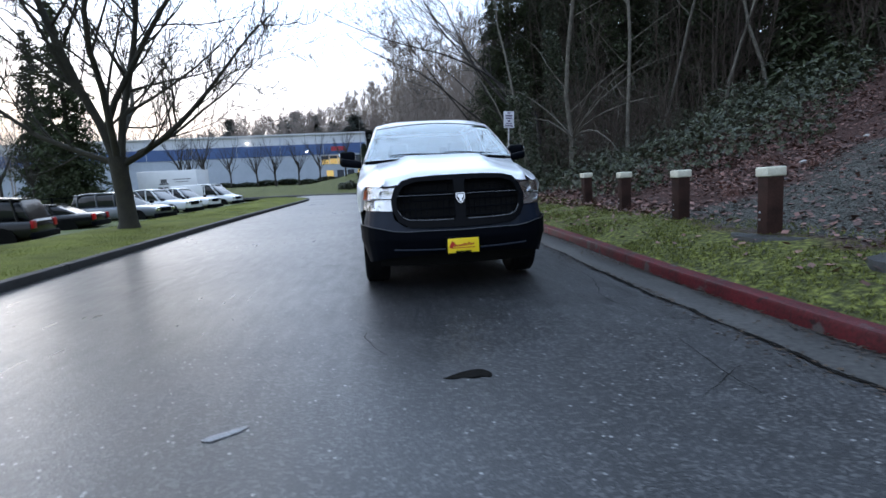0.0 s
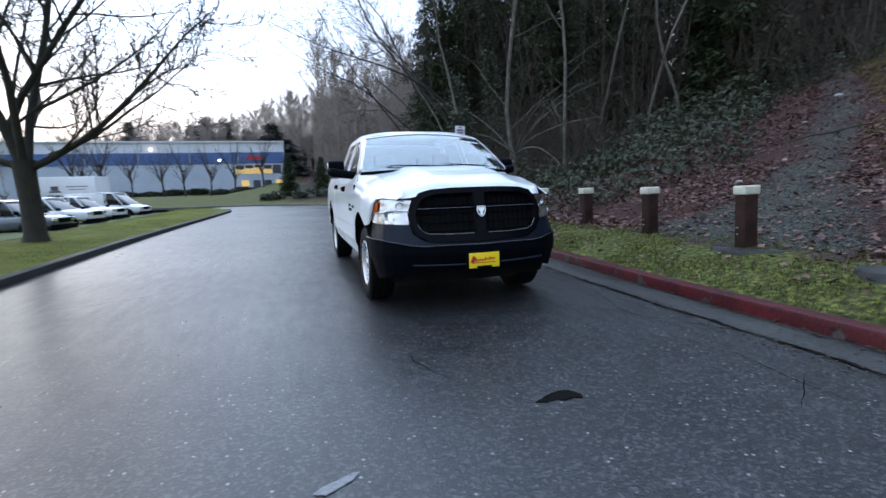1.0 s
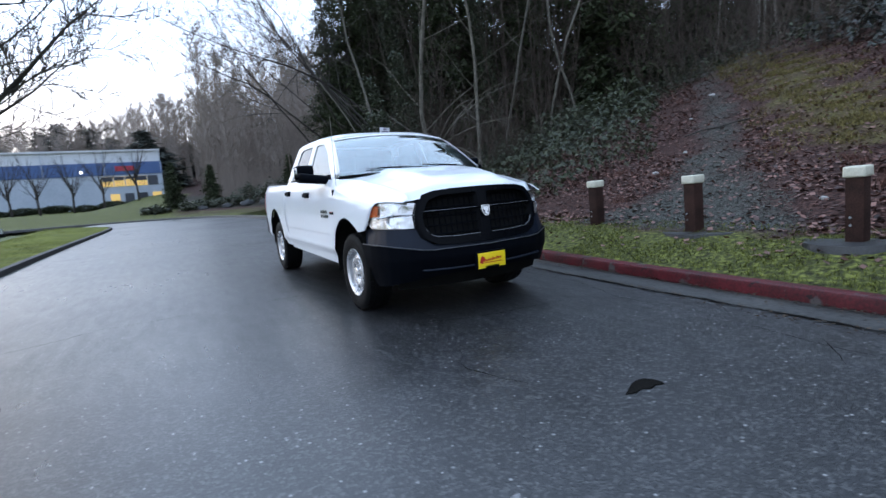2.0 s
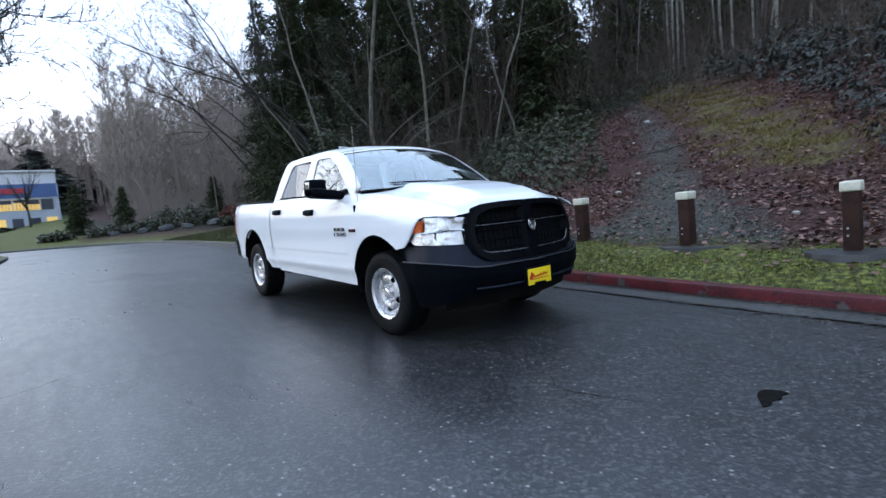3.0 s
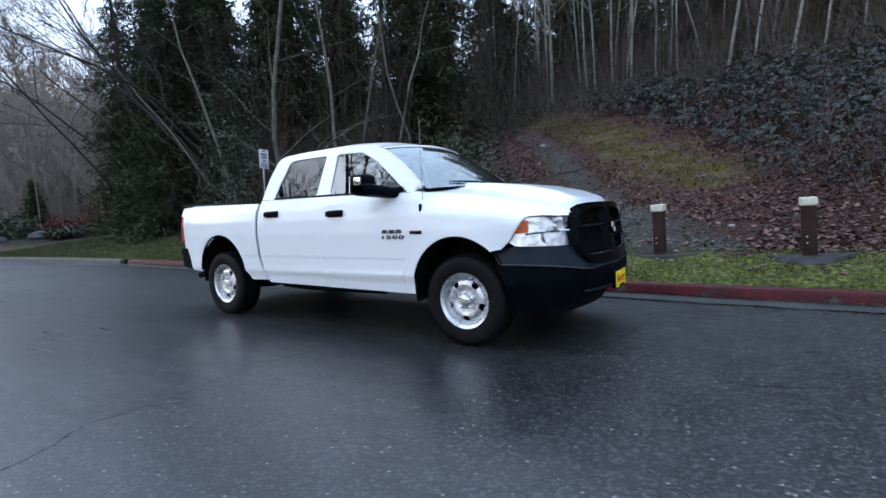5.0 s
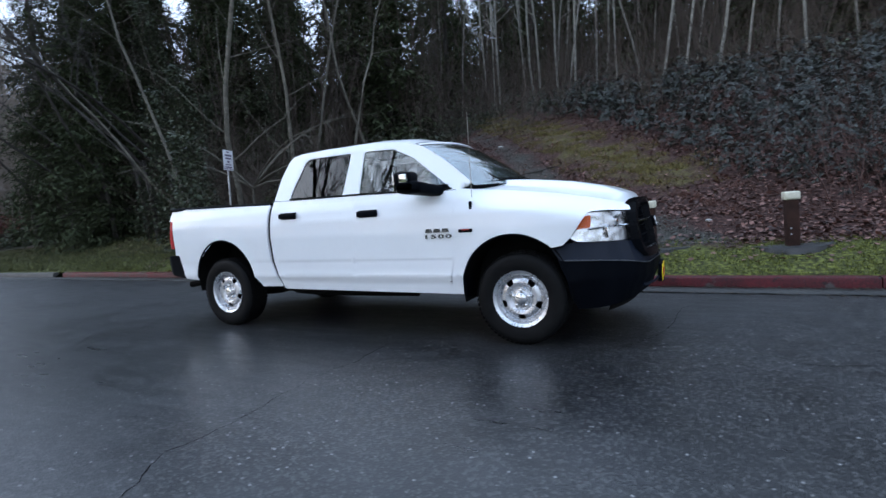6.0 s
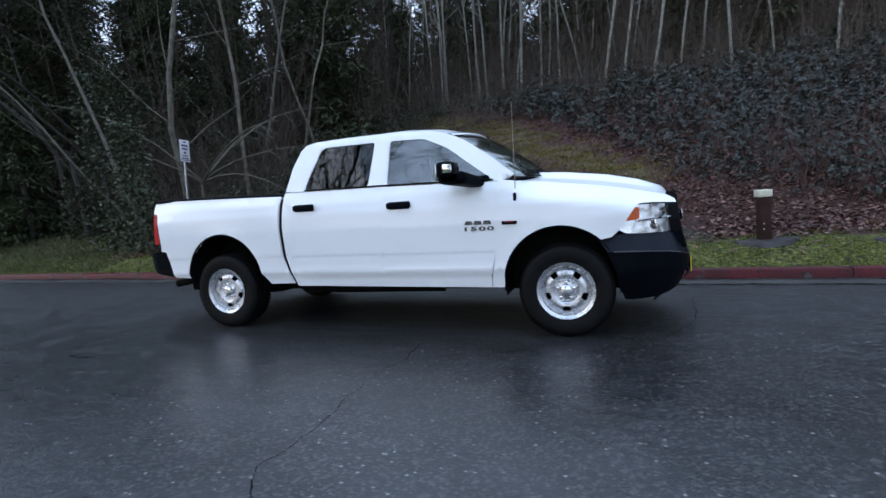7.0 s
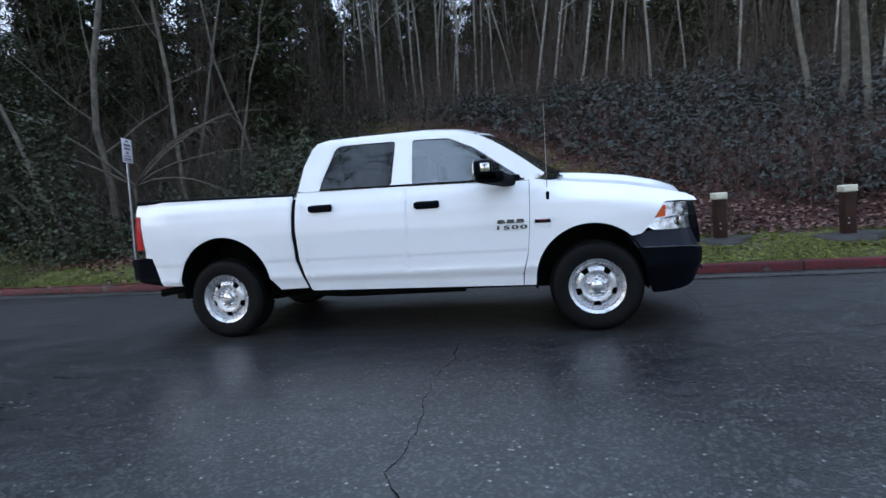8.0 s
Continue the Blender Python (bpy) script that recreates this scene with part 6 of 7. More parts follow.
blades("lawn_grass", "short green lawn grass on the strip", 60000, on_lawn, (0.015, 0.035), 23, leafy("lawn_blades", (0.075, 0.088, 0.018), (0.19, 0.20, 0.042), 0.85, 0.1), 0.005)
for k in range(26):
    g2 = random.Random(300 + k)
    y, d = g2.uniform(-9, 8), g2.uniform(1.3, 6)
    x = 2.45 + d
    if path_in(x, y) > -0.2 or right_of(x, y) > 0.2 or left_of(x, y) > 0.2:
        continue
    tuft = blades("dry_tuft", "small dead grass tuft", 160, lambda g, x=x, y=y: (lambda a, b: (a, b, height(a, b)))(x + g.normal(0, 0.09), y + g.normal(0, 0.09)), (0.05, 0.14), 400 + k, M_FALLEN, 0.006)

# ---- things along the kerb ----
M_POST = material("weathered_brown_timber", (0.012, 0.006, 0.0045), (0.050, 0.024, 0.018), 0.8, 5, 70, 0.6, gap=0.006, spread=0.15, spec=0.15)
M_CAP = material("cream_painted_cap", (0.42, 0.40, 0.31), (0.62, 0.60, 0.48), 0.6, 9, 70, 0.4, gap=0.004, spread=0.06)
M_PAD = material("wet_concrete_pad", (0.016, 0.0165, 0.017), (0.052, 0.053, 0.054), 0.4, 5, 60, 0.3, gap=0.004)
M_STEEL = material("galvanised_steel", (0.30, 0.31, 0.32), (0.46, 0.47, 0.48), 0.45, 12, 90, 0.15, metal=0.7)
M_SIGN = material("white_sign_sheet", (0.62, 0.62, 0.66), (0.75, 0.75, 0.79), 0.45, 6, 60, 0.05)
M_INK = material("dark_sign_print", (0.10, 0.08, 0.14), (0.17, 0.13, 0.2), 0.6, 8, 60, 0.05)


def bollard(pad):
    root = tagged(new("bollard"), "square brown timber bollard with a cream cap" + (" on a concrete pad" if pad else ""), "bollard", "bollards along the verge")
    part("post", boxed(-0.098, 0.098, -0.076, 0.076, -0.25, 0.665, bevel=0.016), M_POST, root)
    part("cap", boxed(-0.118, 0.118, -0.092, 0.092, 0.655, 0.765, bevel=0.020, seg=3), M_CAP, root)
    for z in (0.18, 0.26):
        part("bolt", lathe(bmesh.new(), [(-0.110, 0.0), (-0.110, 0.011), (-0.094, 0.013)], 10, "x", (0, 0.03, z)), M_STEEL, root)
    if pad:
        g = random.Random(int(pad * 10))
        bm = bmesh.new()
        ring = [(0.34 + 0.14 * g.random()) for _ in range(14)]
        top = [bm.verts.new((r * math.cos(6.283 * k / 14) * 0.9, r * 1.15 * math.sin(6.283 * k / 14), 0.016)) for k, r in enumerate(ring)]
        low = [bm.verts.new((v.co.x * 1.05, v.co.y * 1.05, -0.10)) for v in top]
        bm.faces.new(top)
        for k in range(14):
            bm.faces.new((top[k], low[k], low[(k + 1) % 14], top[(k + 1) % 14]))
        part("pad", bm, M_PAD, root, "damp concrete footing")
    return root


for k, (x, y, z, pad) in enumerate(((3.25, -4.35, 0.335, 1), (3.43, -2.57, 0.33, 2), (3.57, -0.75, 0.32, 3), (3.70, 1.05, 0.31, 0), (3.86, 3.0, 0.30, 0), (4.02, 5.0, 0.30, 0))):
    b = bollard(pad)
    b.matrix_world = pose(x, y, min(z, height(x, y) + 0.01), -1.6, -0.6, (-6, 3, -2, 4, 1, 5)[k])

# parking sign
sg = tagged(new("parking_sign"), "small white notice sign on a steel post", "sign")
sg.matrix_world = pose(3.10, 8.31, height(3.10, 8.31) + 0.10, 1.5, 0.5, 14)
part("post", boxed(-0.02, 0.02, -0.012, 0.012, -0.3, 2.55, bevel=0.004), M_STEEL, sg)
plate_ = part("sign_plate", boxed(-0.17, 0.17, -0.021, -0.017, 2.16, 2.62, bevel=0.002), M_SIGN, sg, "white notice plate with dark lines of print")
for z, w, h in ((2.575, 0.10, 0.03), (2.50, 0.22, 0.045), (2.43, 0.19, 0.04), (2.35, 0.08, 0.05), (2.285, 0.20, 0.025), (2.23, 0.24, 0.03)):
    part("print_line", boxed(-w / 2, w / 2, -0.0235, -0.0215, z - h / 2, z + h / 2), M_INK, plate_, smooth=False)
part("print_line", boxed(-0.155, 0.155, -0.0235, -0.0215, 2.185, 2.20), M_INK, plate_, smooth=False)

# fallen branch across the path, a stone or two
bm = bmesh.new()
bp = [(10.04, 3.7), (10.3, 3.35), (10.52, 3.0), (10.75, 2.65), (10.94, 2.3)]
tube(bm, [(x, y, height(x, y) + 0.05 + 0.03 * (k % 2)) for k, (x, y) in enumerate(bp)], [0.012, 0.022, 0.026, 0.02, 0.01], 7)
tagged(part("fallen_branch", bm, M_BARK), "dark fallen branch lying across the gravel path", "branch")
M_STONE = material("pale_stone", (0.2, 0.2, 0.19), (0.42, 0.41, 0.39), 0.8, 8, 50, 0.5)


def rock(name, label, x, y, z, s, seed, mat_, flat=0.7):
    bm = bmesh.new()
    bmesh.ops.create_icosphere(bm, subdivisions=3, radius=1)
    for v in bm.verts:
        v.co *= 1 + 0.35 * noise.noise(v.co * 1.1 + Vector((seed, 0, 0))) + 0.12 * noise.noise(v.co * 3 + Vector((0, seed, 0)))
        v.co.z *= flat
    bmesh.ops.scale(bm, verts=bm.verts, vec=(s, s * 1.2, s))
    ob = tagged(part(name, bm, mat_), label, "rock")
    ob.location = (x, y, z)
    return ob


# loose gravel on the path
gg = np.random.default_rng(41)
c = []
while len(c) < 9000:
    x, y = 3.3 + 11 * gg.random() ** 1.5, gg.uniform(-2.2, 6.5)
    q = path_in(x, y) + 0.5 * noise.noise(Vector((x * 1.3, y * 1.3, 6)))
    if q > 0.05 * gg.normal() and x - 2.45 > 1.25:
        c.append((x, y, height(x, y) + 0.006))
c, r = np.array(c), gg.uniform(0.006, 0.020, (9000, 1))
axes = np.array([(1, 0, 0), (-0.9, 0.2, 0), (0.1, 1, 0), (0, -1, 0.1), (0, 0, 0.7), (0, 0, -0.5)])
spin = gg.uniform(0, 6.28, 9000)
co_, si_ = np.cos(spin)[:, None], np.sin(spin)[:, None]
vx = axes[:, 0] * co_ - axes[:, 1] * si_
vy = axes[:, 0] * si_ + axes[:, 1] * co_
v = np.stack([vx, vy, np.broadcast_to(axes[:, 2], vx.shape)], -1) * r[:, :, None] * gg.uniform(0.7, 1.2, (9000, 6, 1)) + c[:, None, :]
f = (np.arange(9000)[:, None, None] * 6 + np.array([(0, 2, 4), (2, 1, 4), (1, 3, 4), (3, 0, 4), (2, 0, 5), (1, 2, 5), (3, 1, 5), (0, 3, 5)])).reshape(-1, 3)
tagged(raw("path_gravel", v.reshape(-1, 3).tolist(), f.tolist(), leafy("loose_gravel", (0.020, 0.020, 0.017), (0.120, 0.121, 0.106), 0.8)), "loose grey gravel on the footpath", "gravel", kind="stuff")

for k, (x, y, s) in enumerate(((7.0, 2.35, 0.06), (8.9, 2.9, 0.05), (14.5, 5.6, 0.09), (5.1, -1.6, 0.045), (11.9, 4.7, 0.05))):
    rock("pale_stone", "small pale stone lying on the slope", x, y, height(x, y) + s * 0.3, s, k, M_STONE)

# ---- road marks ----
M_TAR = material("black_patch", (0.004, 0.004, 0.0035), (0.011, 0.010, 0.009), 0.9, 20, 90, 0.6, gap=0.006, spec=0.05)
pts = [(-0.49, -2.945), (-0.43, -2.915), (-0.36, -2.875), (-0.30, -2.86), (-0.24, -2.872), (-0.215, -2.905), (-0.20, -2.955), (-0.215, -2.985), (-0.27, -2.968), (-0.32, -2.982), (-0.37, -2.955), (-0.43, -2.965)]
hole = part("road_patch", sheet(pts, lambda x, y: Vector((x, y, road_z(x - 2.42) + 0.006 + 0.006 * noise.noise(Vector((x * 14, y * 14, 0)))) ), 0.03, flange=(0, 0, -0.02)), M_TAR, road, "small ragged black tar patch")


def crack(pts_, wide, seed):
    """A fine crooked crack, as a sunken dark line."""
    g = random.Random(seed)
    line = smooth_line(pts_, 0.06)
    v, f = [], []
    for i, p in enumerate(line):
        d = (line[min(i + 1, len(line) - 1)] - line[max(i - 1, 0)]).normalized()
        n_ = Vector((-d.y, d.x))
        c = p + n_ * 0.035 * noise.noise(Vector((p.x * 5, p.y * 5, seed))) + n_ * g.gauss(0, 0.006)
        w = wide * (0.35 + 1.0 * g.random()) * math.sin(math.pi * min(0.97, max(0.03, i / len(line))))
        for s in (-1, 1):
            q = c + n_ * w * s
            v.append((q.x, q.y, road_z(q.x - 2.42) + 0.003))
    f = [(2 * i, 2 * i + 1, 2 * i + 3, 2 * i + 2) for i in range(len(line) - 1)]
    return raw("crack", v, f, M_TAR, road)


for k, (pts_, w) in enumerate((([(-2.1, 1.27), (-1.7, 1.18), (-1.22, 1.2)], 0.003), ([(-2.1, 1.27), (-2.73, 1.21), (-3.05, 1.21), (-3.36, 1.21), (-3.75, 1.0), (-4.6, 0.8)], 0.0035), ([(1.2, -2.6), (1.07, -3.28), (1.09, -3.6)], 0.004), ([(1.25, -3.15), (0.78, -3.5)], 0.003), ([(1.3, -2.3), (1.25, -1.4), (1.5, -0.6), (1.45, 0.4)], 0.003), ([(-0.9, -0.75), (-0.2, -1.1), (0.7, -1.2), (1.4, -1.6)], 0.0025), ([(-6, 9), (-3, 9.4), (0, 9.1), (2.2, 9.5)], 0.006), ([(-0.7, -1.6), (-0.95, -2.0), (-0.8, -2.5)], 0.0025))):
    crack(pts_, w, k)
M_SCUFF = material("pale_scuff", (0.11, 0.11, 0.114), (0.28, 0.28, 0.285), 0.5, 30, 140, 0.5, gap=0.004)
scuff = [(-1.70, -3.36), (-1.66, -3.325), (-1.60, -3.30), (-1.53, -3.265), (-1.50, -3.27), (-1.53, -3.315), (-1.58, -3.345), (-1.65, -3.385)]
raw("scuff_mark", [(x, y, road_z(x - 2.42) + 0.004) for x, y in scuff[::-1]], [tuple(range(len(scuff)))], M_SCUFF, road, "pale scraped mark")
# the open joint between asphalt and gutter
seam = [(p.x - n_.x * 0.49, p.y - n_.y * 0.49) for p, n_ in zip(KERB, KN) if -14 < p.y < 26 and p.x > 0]
for k in range(0, len(seam) - 1, 16):
    c_ = crack(seam[k:k + 18], 0.020, 50 + k)
    for v in c_.data.vertices:
        v.co.z = GUTTER + 0.017
# debris lying in the gutter
gg = np.random.default_rng(31)
pts = []
for _ in range(6500):
    y = gg.uniform(-12, 14)
    x = run(y, EDGE) - abs(gg.normal(0, 0.07 + 0.05 * math.sin(y * 1.7))) - (0.45 if gg.random() < 0.4 else 0.0)
    pts.append((x, y, GUTTER + 0.016))
v, f = leaf_quads(pts, (0.012, 0.05), 9, 0.15, 0, 0.6)
tagged(raw("gutter_litter", v, f, leafy("gutter_debris", (0.01, 0.008, 0.006), (0.06, 0.04, 0.025), 0.7)), "dark wet leaf litter lying in the gutter", "litter", kind="stuff")

# ---- the long industrial building beyond the bend ----
M_WALL = material("white_metal_cladding", (0.55, 0.57, 0.60), (0.66, 0.68, 0.71), 0.6, 0.3, 4, 0.1)
M_WALLLOW = material("pale_blue_grey_wall", (0.36, 0.41, 0.48), (0.46, 0.51, 0.58), 0.6, 0.3, 4, 0.1)
M_BLUE = material("blue_band", (0.05, 0.10, 0.24), (0.07, 0.13, 0.30), 0.5, 0.3, 4, 0.05)
M_SIGNRED = material("red_sign", (0.35, 0.03, 0.05), (0.45, 0.04, 0.06), 0.5, 1, 5, 0.05)
M_LIT = glow("lit_window", (0.80, 0.52, 0.16), 0.45)
M_FARGLASS = material("dark_far_glass", (0.03, 0.035, 0.045), (0.06, 0.07, 0.09), 0.15, 0.5, 5, 0.0)
hall = tagged(new("industrial_building"), "long low white hall with a blue band and lit yellow windows", "building")
hall.location = (-2.0, 92.0, 1.6)
X0 = -78.0
part("wall", boxed(X0, 0, 0, 30, -2.0, 8.6), M_WALL, hall)
part("lower_wall", boxed(X0, -0.02, -0.15, 0, -2.0, 4.8), M_WALLLOW, hall)
part("band", boxed(X0, 0.10, -0.25, 0.0, 4.8, 6.8), M_BLUE, hall, "deep blue band")
part("roof_edge", boxed(X0 - 0.1, 0.1, -0.3, 30.1, 8.6, 8.85), M_WALL, hall)
for k in range(10):
    part("panel_joint", boxed(-0.12 - 8.0 * k, 0.0 - 8.0 * k - 0.02, -0.30, -0.2, 4.8, 8.6), M_WALLLOW, hall)
for k in range(5):
    x = -8.6 + 1.6 * k
    w = part("window", boxed(x, x + 1.45, -0.2, -0.1, 2.9, 4.5), M_LIT if k not in (4,) else M_FARGLASS, hall, "warmly lit window")
    for j in range(3):
        part("window_bar", boxed(x + 0.36 * (j + 1) - 0.03, x + 0.36 * (j + 1) + 0.03, -0.23, -0.19, 2.9, 4.5), M_FARGLASS, w)
    part("blind", boxed(x + 0.02, x + 1.43, -0.215, -0.195, 3.75 + 0.15 * (k % 3), 4.48), M_FARGLASS, w)
    part("window_frame", boxed(x - 0.07, x - 0.01, -0.24, -0.1, 2.8, 4.6), M_WALLLOW, w)
for k in range(4):
    x = -7.8 + 2.0 * k
    part("door", boxed(x, x + 1.3, -0.2, -0.1, -0.4, 1.7), M_LIT if k in (0, 3) else M_FARGLASS, hall, "lit entrance door")
part("name_sign", boxed(-6.6, -3.9, -0.36, -0.26, 5.4, 6.2), M_SIGNRED, hall, "red sign lettering as a plain bar")
M_LAMPGLOW = glow("wall_lamp_glow", (1.0, 0.93, 0.85), 10.0)
for x, z in ((-11.2, 5.4), (-22.0, 7.4)):
    lampo = part("wall_lamp", lathe(bmesh.new(), [(-0.25, 0.0), (-0.2, 0.13), (-0.1, 0.17), (0.1, 0.12), (0.15, 0.0)], 14, "y", (x, -0.4, z)), M_LAMPGLOW, hall, "bright wall lamp")
# hedge and street trees in front
for k in range(9):
    x = -38 + 3.6 * k
    gg = np.random.default_rng(500 + k)
    p = gg.normal(0, 1, (1600, 3))
    p /= np.linalg.norm(p, axis=1)[:, None]
    p = p * np.array([1.9, 0.9, 0.5]) * gg.uniform(0.7, 1.05, (1600, 1)) + (0, 0, 0.4)
    v, f = leaf_quads(p, (0.22, 0.42), k, 0.6)
    hd = tagged(raw("hedge_shrub", v, f, M_IVY), "dark clipped shrub before the building", "shrub", "hedge shrubs by the building")
    hd.location = (x, 86.5, height_at(x, 86.5))
st = None
for k, (x, y, s) in enumerate(((-30, 78, 1.0), (-23.9, 78, 1.0), (-19.9, 79, 0.9), (-16.8, 78, 0.95), (-13.1, 78, 1.0), (-9.6, 77, 0.95), (-22, 60, 1.25), (-36, 62, 1.2), (-33, 46, 1.1), (-40, 52, 1.2), (-27, 66, 1.1), (-5.5, 80, 0.8))):
    m = Matrix.LocRotScale((x, y, height_at(x, y)), Euler((0, 0, k * 1.3)), (s, s, s))
    if st is None:
        w = Wood(600)
        w.grow((0, 0, -0.2), (0.02, 0, 1), 0.16, 4.2, 1, 0.1, 0.03, (2,), 6, 0.7, (20, 40), 0.4, 0.6)
        for j in range(9):
            a = j * 0.7
            w.grow((0, 0, 1.7 + 0.25 * j), (0.55 * math.cos(a), 0.55 * math.sin(a), 1), 0.07, 4.6, 2, 0.12, 0.06, (5, 6), 5, 0.2, (20, 45), 0.45, 0.2)
        st = put_tree("street_tree", "small bare street tree on the grass bank", w, M_BARK, (0, 0, 0), group="bare street trees")
        st.matrix_world = m
    else:
        copy_thing(st, Matrix.LocRotScale((x, y, height_at(x, y)), Euler((0, 0, k * 1.3)), None))

# ---- far woods ----
fw = Wood(700)
g = fw.rng


def far_tree(x, y, h, q=1.0):
    """A bare tree far off: stem, boughs, and a haze of fine twigs."""
    z = height_at(x, y)
    fw.limb([Vector((x, y, z - 1)), Vector((x + g.gauss(0, 0.3), y, z + h * 0.5)), Vector((x + g.gauss(0, 0.5), y, z + h))], [0.095 * q, 0.065 * q, 0.015 * q], 3)
    for _ in range(20):
        t = g.uniform(0.2, 0.97)
        a, s = g.uniform(0, 6.28), h * 0.24 * (1.15 - t) + 0.4
        p = Vector((x, y, z + h * t))
        e = p + Vector((math.cos(a) * s * 0.7, math.sin(a) * s * 0.7, s * g.uniform(0.6, 1.2)))
        fw.limb([p, e], [0.028 * q, 0.010 * q], 3)
        for _ in range(16):
            b = p.lerp(e, g.uniform(0.2, 1.0))
            c = b + Vector((g.gauss(0, 0.5), g.gauss(0, 0.5), g.uniform(0.2, 1.4)))
            k = len(fw.v)
            wd = g.uniform(0.012, 0.026) * q
            fw.v += [(b.x - wd, b.y, b.z), (b.x + wd, b.y, b.z), tuple(c)]
            fw.f.append((k, k + 1, k + 2))


for _ in range(170):
    far_tree(g.uniform(-70, 45), g.uniform(126, 190), g.uniform(8, 14), 1.7)
for _ in range(560):
    x, y = g.uniform(2, 52), g.uniform(48, 100)
    if x > 2 + (y - 50) * 0.05:
        far_tree(x, y, g.uniform(9, 19), 0.95)
for _ in range(150):
    far_tree(g.uniform(8, 30), g.uniform(33, 52), g.uniform(8, 15), 0.6)
for _ in range(190):
    x = g.uniform(-42, 14)
    far_tree(x, g.uniform(124, 150), 11 + (x + 42) * 0.16 + g.uniform(0, 4), 1.3)
for _ in range(50):
    far_tree(g.uniform(-90, -45), g.uniform(60, 120), g.uniform(10, 15))
for _ in range(15000):
    # brush at the foot of the far trees
    x, y = g.uniform(3, 46), g.uniform(45, 78)
    b = Vector((x, y, height_at(x, y) - 0.1))
    c = b + Vector((g.gauss(0, 0.5), g.gauss(0, 0.5), g.uniform(1.2, 4.6)))
    k = len(fw.v)
    fw.v += [(b.x - 0.022, b.y, b.z), (b.x + 0.022, b.y, b.z), tuple(c)]
    fw.f.append((k, k + 1, k + 2))
tagged(raw("far_woods", fw.v, fw.f, M_HAZETWIG), "bare woods on the far hillside, greyed by painted haze", "woods", kind="stuff")
w, c = conifer(800, 19, 4.6, 0.42, (0.7, 1.5), 0.25, 0.10)
fc = None
for k in range(70):
    if k < 8:
        x, y = ((-39.6, 140), (-33, 141), (-25.5, 142), (-21.5, 139), (-16, 140), (-11, 138), (-4.4, 118), (-1.5, 121))[k]
    elif k < 50:
        x, y = g.uniform(-70, 40), g.uniform(140, 178)
    elif k < 62:
        x, y = g.uniform(14, 60), g.uniform(60, 115)
    else:
        x, y = g.uniform(-95, -60), g.uniform(60, 110)
    m = Matrix.LocRotScale((x, y, height_at(x, y) - 0.5), Euler((0, 0, k)), (1.25, 1.25, g.uniform(0.45, 0.72)) if k >= 8 else (1.25, 1.25, (0.88, 0.74, 0.95, 1.06, 1.0, 0.86, 0.78, 0.55)[k]))
    if fc is None:
        fc = put_tree("far_conifer", "tall dark conifer in the far woods, paled by painted haze", w, M_BARK, (0, 0, 0), c, M_HAZENEEDLE, group="far conifers")
        fc.matrix_world = m
    else:
        copy_thing(fc, m)
w, c = conifer(801, 17.5, 3.3, 0.9, (0.3, 0.65), 0.3, 0.05)
big = put_tree("lot_conifer", "tall dark conifer behind the car park", w, M_BARK, (-26, 40, -0.4), c, M_NEEDLE)
copy_thing(big, pose(-33, 48, -0.4, 0, 0, 70))

# ---- planted corner at the bend ----
w, c = conifer(810, 4.2, 1.15, 1.0, (0.12, 0.3), 0.08, 0.03)
gc = put_tree("garden_conifer", "small dark cone-shaped conifer in the planted corner", w, M_BARK, (-1.6, 46.0, height_at(-1.6, 46)), c, M_NEEDLE, group="small garden conifers")
for x, y, r in ((1.6, 45.2, 40), (8.6, 44.0, 80), (12.5, 41, 10)):
    copy_thing(gc, pose(x, y, height_at(x, y) - 0.4 * (x == 1.6), 0, 0, r))
M_ROCK = material("grey_boulder", (0.012, 0.012, 0.012), (0.05, 0.05, 0.05), 0.8, 2, 20, 0.6, gap=0.02, spread=0.2)
for k, (x, y, s) in enumerate(((2.2, 40.5, 0.42), (3.6, 39.6, 0.5), (5.0, 38.6, 0.45), (0.4, 41.5, 0.4), (6.8, 37.2, 0.6), (7.6, 38.0, 0.4), (8.6, 36.0, 0.45), (4.2, 41.2, 0.35))):
    rock("boulder", "grey boulder edging the planted corner", x, y, height_at(x, y) + s * 0.2, s, k + 10, M_ROCK)
for k, (x, y, rx, h, mt, nm) in enumerate(((0.0, 42.6, 1.3, 0.7, 0, "green"), (2.8, 42.2, 1.5, 0.8, 0, "dark green"), (4.6, 43.5, 1.2, 1.5, 0, "dark green"), (6.3, 41.0, 1.6, 1.3, 0, "green"), (9.0, 39.5, 1.5, 1.2, 1, "reddish"), (10.6, 37.6, 1.4, 1.8, 1, "reddish"), (7.5, 43.5, 1.6, 1.9, 0, "dark green"), (-3.2, 43.0, 1.0, 0.6, 0, "green"), (9.4, 34.0, 1.3, 0.9, 0, "green"), (11.5, 33.0, 1.6, 1.5, 0, "dark green"), (7.2, 35.0, 0.9, 0.6, 0, "green"))):
    gg = np.random.default_rng(900 + k)
    p = gg.normal(0, 1, (1500, 3))
    p /= np.linalg.norm(p, axis=1)[:, None]
    p = p * np.array([rx, rx * 0.9, h * 0.6]) * gg.uniform(0.6, 1.08, (1500, 1)) * (1 + 0.25 * np.sin(p[:, :1] * 7 + k)) + (0, 0, h * 0.45)
    v, f = leaf_quads(p, (0.12, 0.26), k, 0.6)
    sh = tagged(raw("garden_shrub", v, f, M_REDSHRUB if mt else M_SALAL), f"rounded {nm} shrub in the planted corner", "shrub", "garden shrubs")
    sh.location = (x, y, height_at(x, y))

